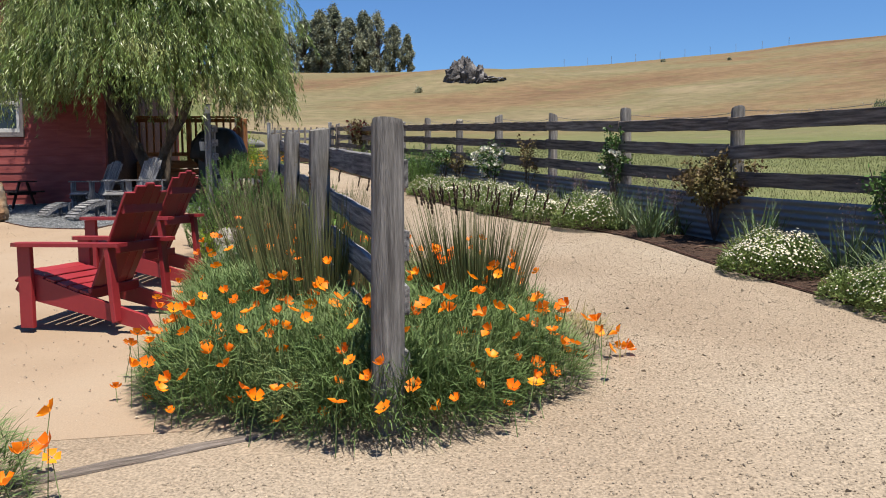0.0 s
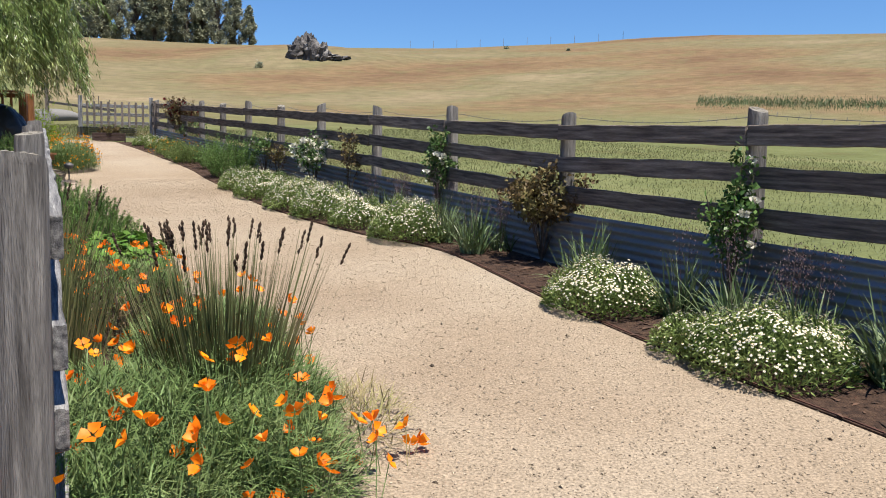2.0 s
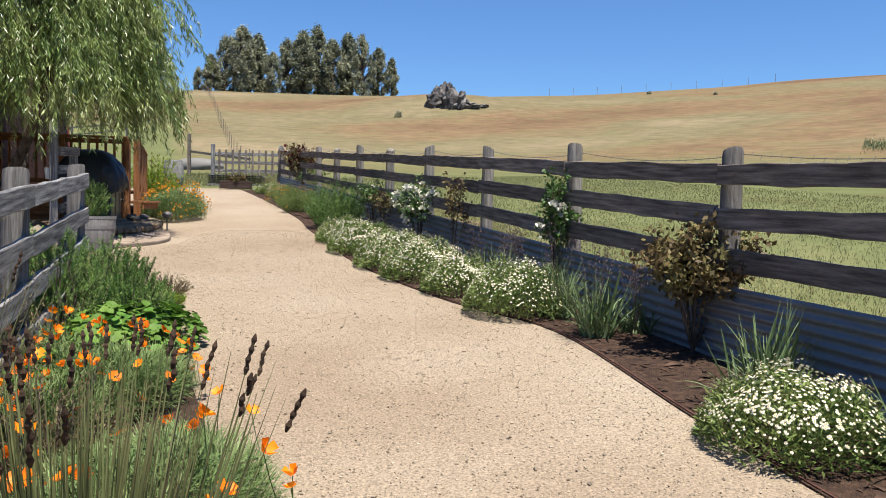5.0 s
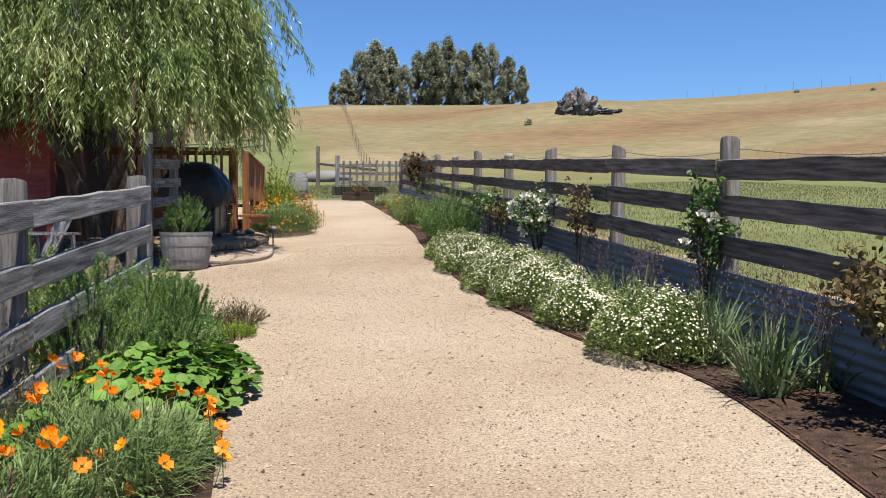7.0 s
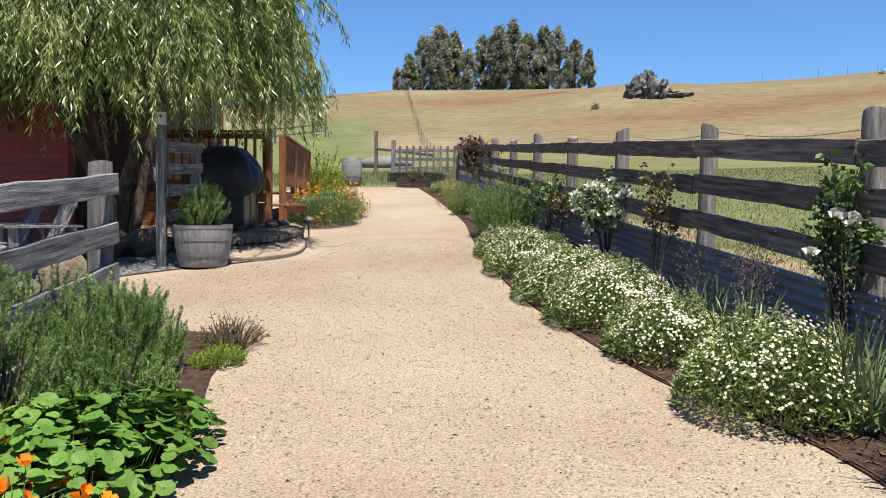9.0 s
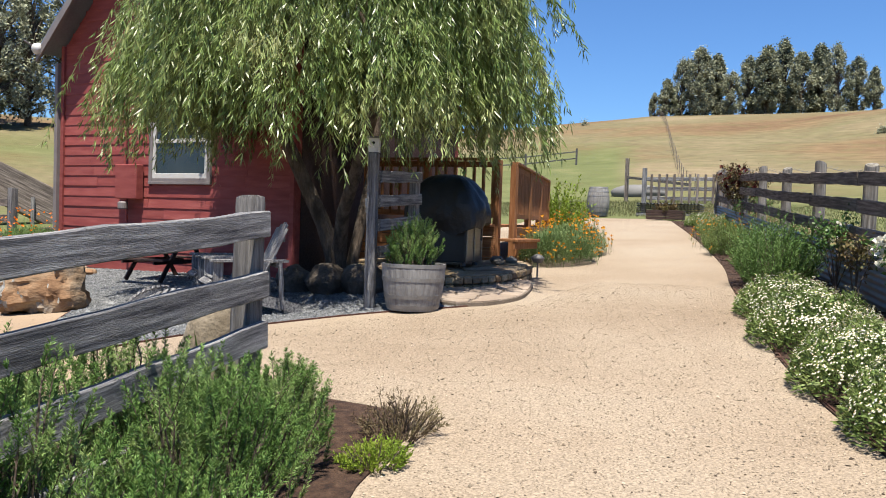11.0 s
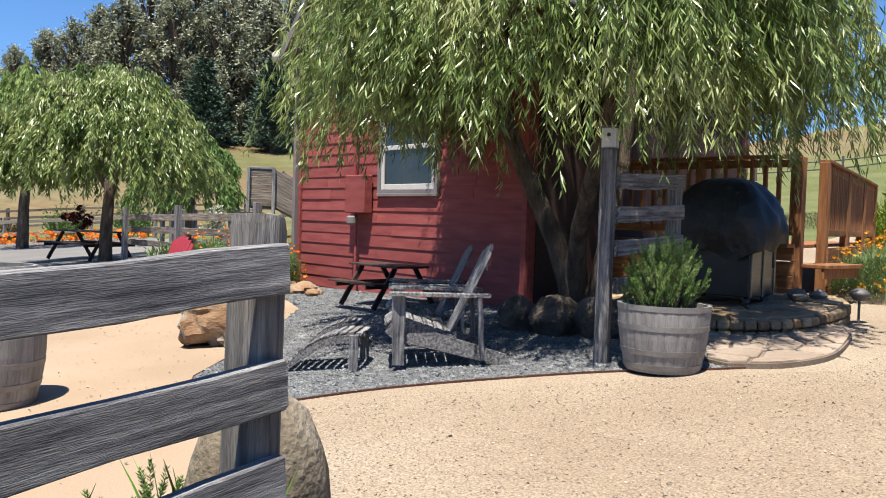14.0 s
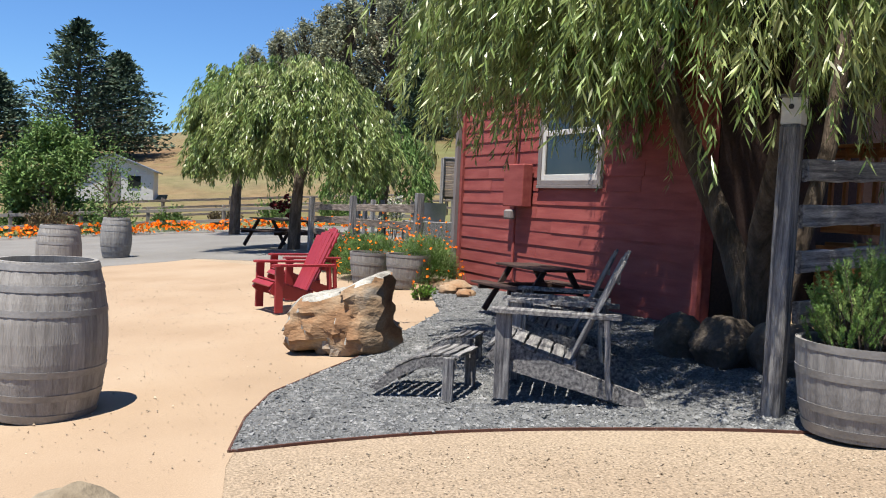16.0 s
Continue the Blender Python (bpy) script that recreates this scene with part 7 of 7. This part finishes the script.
part("pallet", MB().box((-1.0, -0.4, -0.05), (1.0, 0.4, 0.05), 0.01), M_greywood, ms)
cr = thing("red_planter_crate", at(-5.35, 30.6, 5), "low rusty red crate planted with dark red foliage", "planter")
for k in range(3):
    for s in (-1, 1):
        slat(cr, "side_slat", (-0.5, s * 0.22, 0.05 + 0.09 * k), (0.5, s * 0.22, 0.05 + 0.09 * k), 0.08, 0.02, M_brownstain_shade, k)
        slat(cr, "end_slat", (s * 0.5, -0.22, 0.05 + 0.09 * k), (s * 0.5, 0.22, 0.05 + 0.09 * k), 0.08, 0.02, M_brownstain_shade, k + 4)
sprig_bush("red_foliage_plant", -5.35, 30.6, 0.4, 0.25, 0.4, 90, 20, 0.06, 0.03, M_bronze, "dark red leafy plant in a crate", "plant", z0=0.12)
sp = thing("tall_post", pose(-11.2, 45.5, gz(-11.2, 45.5)), "single tall weathered corner post with a rail", "post")
part("post", MB().plank(2.3, 0.16, 0.16, 0.01, 0.004, 5), M_darkwood, sp, m=pose(0, 0, -0.2, 0, -90, 0))
slat(sp, "rail", (0, 0, 1.2), (4.2, -5.0, 0.6), 0.12, 0.04, M_darkwood, 3)
hp = MB().blob((0, 0, 0), (1.5, 1.3, 0.55), 0.12, 24, 12, 3)
thing("gravel_heap", pose(-12.6, 52.0, gz(-12.6, 52.0) + 0.1), "pale grey heap of gravel by the far post", "gravel heap", data=hp.mesh("gravel_heap", M_road, 60))


def hill_fence():
    """Wire fence climbing the hill in a straight line."""
    f = thing("hill_fence", pose(*polar(11.5, 44)), "thin wire fence on posts climbing the hill", "fence")
    inv = f.matrix_basis.inverted()
    prev = None
    for i in range(26):
        u = i / 25
        x_, y_, z_ = polar(12.2 + 3.2 * u ** 0.5, 46 + 104 * u)
        part("post", MB().tube([(0, 0, -0.2), (0, 0, 1.15)], [0.03, 0.026], 5), M_darkwood, f, m=inv @ pose(x_, y_, z_))
        if prev:
            mb = MB()
            for h in (0.5, 0.8, 1.1):
                mb.tube([Vector(prev) + Vector((0, 0, h)) - f.matrix_basis.translation, Vector((x_, y_, z_ + h)) - f.matrix_basis.translation], 0.005, 3)
            part("wire", mb, M_iron, f)["kind"] = "stuff"
        prev = (x_, y_, z_)
    return f


hill_fence()


pts = [polar(a, 148)[:2] for a in (-9, -14, -19, -24)]
cf = thing("crest_fence", pose(*polar(-3, 148)), "thin wire fence along the hill crest", "fence")
for i, (x_, y_) in enumerate(pts):
    for k in range(3):
        q = Vector((x_, y_, 0)).lerp(Vector((*pts[min(i + 1, len(pts) - 1)], 0)), k / 3)
        part("post", MB().tube([(0, 0, -0.2), (0, 0, 1.4)], 0.035, 5), M_palewood, cf, m=cf.matrix_basis.inverted() @ pose(q.x, q.y, gz(q.x, q.y)))
board_run("pipe_fence", [polar(20.5, 74)[:2], polar(24, 70)[:2], polar(29, 72)[:2]], (0.6, 1.2), 0.10, M_iron, "dark pipe fence across the green slope", 1.5, 0.07, M_iron, 5.0)

oc = thing("rock_outcrop", pose(*polar(-2.4, 98)), "jagged grey rock outcrop on the hill mound", "rock outcrop")
rs = random.Random(6)
for i in range(16):
    a, b_ = rs.uniform(-3.0, 3.6), rs.uniform(-1.2, 1.2)
    hh = max(0.5, 3.1 - abs(a + 0.9) * 0.85) * rs.uniform(0.7, 1.1)
    part("rock", MB().blob((0, 0, hh * 0.3), (rs.uniform(0.7, 1.3), rs.uniform(0.6, 1.1), hh * 0.75), 0.6, 14, 9, i + 3, scale=1.6), M_darkrock, oc, m=pose(a, b_, -0.2, rs.uniform(-15, 15), rs.uniform(-15, 15), rs.uniform(0, 360)))
for i, (a, r, w_) in enumerate(((1.6, 92, 0.9), (20.2, 130, 1.1), (3.9, 146, 1.3), (-20.5, 118, 0.5), (-16, 128, 0.5))):
    x_, y_, z_ = polar(a, r)
    broad_tree(x_, y_, z_ - 0.1, w_ * 0.7, w_ * 1.5, 700, M_farleaf, "low dark bush on the grassy hill", 0.05, 200 + i, 0.16, 14, "hill_bush", "bushes on the hill")


# ---- loose ground cover ----
def scatter(name, region, n, size, mat_, label, category, seed, dz=0.014, flat=0.6, chip=False):
    """Small angular stones or chips lying on the ground, as one mesh."""
    rng = np.random.default_rng(seed)
    xs, ys = [p[0] for p in region], [p[1] for p in region]
    P = np.stack([rng.uniform(min(xs), max(xs), n * 4), rng.uniform(min(ys), max(ys), n * 4)], 1)
    px, py = P[:, 0], P[:, 1]
    ins = np.zeros(len(P), bool)
    m_ = len(region)
    for i in range(m_):
        (x1, y1), (x2, y2) = region[i], region[(i + 1) % m_]
        if y1 == y2:
            continue
        c = ((y1 > py) != (y2 > py)) & (px < (x2 - x1) * (py - y1) / (y2 - y1) + x1)
        ins ^= c
    P = P[ins][:n]
    k = len(P)
    s = size * rng.lognormal(0, 0.45, k)
    base = np.array([(1, 0, 0), (-0.5, 0.87, 0), (-0.5, -0.87, 0), (0.15, 0.1, 1.0), (-0.2, 0.1, -0.6)])
    if chip:
        base = np.array([(2.2, 0.3, 0), (-1.8, 0.6, 0.1), (-1.5, -0.6, 0), (0.2, 0, 0.6), (-0.2, 0.1, -0.5)])
    V = base[None] + rng.normal(0, 0.22, (k, 5, 3))
    ang = rng.uniform(0, 2 * np.pi, k)
    ca, sa = np.cos(ang)[:, None], np.sin(ang)[:, None]
    V = np.stack([V[:, :, 0] * ca - V[:, :, 1] * sa, V[:, :, 0] * sa + V[:, :, 1] * ca, V[:, :, 2] * flat], 2) * s[:, None, None]
    V[:, :, 0] += P[:, 0:1]
    V[:, :, 1] += P[:, 1:2]
    V[:, :, 2] += (ground_arr(P[:, 0], P[:, 1]) + dz + s * flat * 0.3)[:, None]
    F = np.array([(0, 1, 3), (1, 2, 3), (2, 0, 3), (1, 0, 4), (2, 1, 4), (0, 2, 4)])
    faces = (np.arange(k)[:, None, None] * 5 + F[None]).reshape(-1, 3)
    me = bpy.data.meshes.new(name)
    me.from_pydata(V.reshape(-1, 3).tolist(), [], faces.tolist())
    me.materials.append(mat_)
    return thing(name, Matrix(), label, category, kind="stuff", data=me)


near = [(-1.4, 2.2), (-1.0, 3.2), (0.0, 3.6), (0.45, 4.8), (0.2, 6.3), (-0.4, 8.0), (-1.2, 10.1), (-1.45, 10.95), (-1.95, 11.15), (-2.8, 11.1), (-4.6, 11.4), (-4.3, 12.6), (-3.5, 13.8), (-2.6, 15.0), (-2.6, 17), (-1.0, 17.0), (0.5, 12.0), (1.3, 10.4), (2.05, 9.2), (2.9, 5.4), (3.2, 4.2), (2.6, 2.2), (0.5, 1.8)]
scatter("path_stones", near, 80000, 0.0036, M_pebble_tan, "small loose tan stones on the path", "gravel", 1, 0.013)
scatter("path_dark_stones", near, 1500, 0.0042, M_pebble_dark, "scattered darker stones and leaf bits on the path", "gravel", 2, 0.013)
scatter("gravel_stones", gp_poly, 90000, 0.0068, M_pebble_grey, "loose angular blue-grey gravel stones", "gravel", 3, 0.021)
scatter("bark_chips", [tuple(p) for p in bed_poly], 16000, 0.011, M_chip, "loose bark chips on the planting bed", "mulch", 4, 0.024, 0.5, True)
scatter("patio_litter", [(-0.9, 3.6), (-2.1, 8.2), (-4.6, 11.3), (-7.0, 12.9), (-9, 14.5), (-12.5, 15.2), (-15, 12), (-9, 4)], 9000, 0.0042, M_pebble_tan, "scattered small stones on the patio", "gravel", 6, 0.021)


def grass_field(name, region_fn, n, h, material, label, seed):
    rng = np.random.default_rng(seed)
    P = region_fn(rng, n)
    mb = MB()
    z = np.array([ground_z(x_, y_) for x_, y_ in P])
    p = np.concatenate([P, z[:, None]], 1)
    d = unit(np.stack([rng.normal(0, 0.35, len(P)), rng.normal(0, 0.35, len(P)), np.ones(len(P))], 1))
    L_ = h * rng.uniform(0.5, 1.2, len(P))
    r = np.hypot(P[:, 0], P[:, 1] - 8)
    mb.quads(leaf_quads(p, d, L_, 0.004 + 0.0004 * r))
    return thing(name, Matrix(), label, "grass", kind="stuff", data=mb.mesh(name, material, fix=False))


def behind_fence(lo, hi):
    def fn(rng, n):
        s = rng.uniform(-9, 34, n)
        o = lo + (hi - lo) * rng.uniform(0, 1, n) ** 1.3
        return np.stack([FP.x + FDIR.x * s - FNRM.x * o, FP.y + FDIR.y * s - FNRM.y * o], 1)
    return fn


grass_field("straw_verge", behind_fence(0.2, 3.0), 60000, 0.06, M_drygrass, "cut dry straw along the back of the fence", 11)
grass_field("meadow_grass", behind_fence(1.2, 16.0), 80000, 0.075, M_meadowgrass, "green and straw meadow grass behind the fence", 12)
grass_field("rush_strip", lambda rng, n: np.array([polar(a_, r_)[:2] for a_, r_ in zip(rng.uniform(-48, -31, n), rng.normal(64, 1.7, n))]), 5000, 0.45, M_strap, "low strip of dark rushes across the meadow", 14)
grass_field("far_verge", lambda rng, n: np.stack([rng.uniform(-17, -4, n), rng.uniform(32.0, 46, n)], 1), 16000, 0.16, M_meadowgrass, "green grass verge beyond the path", 13)
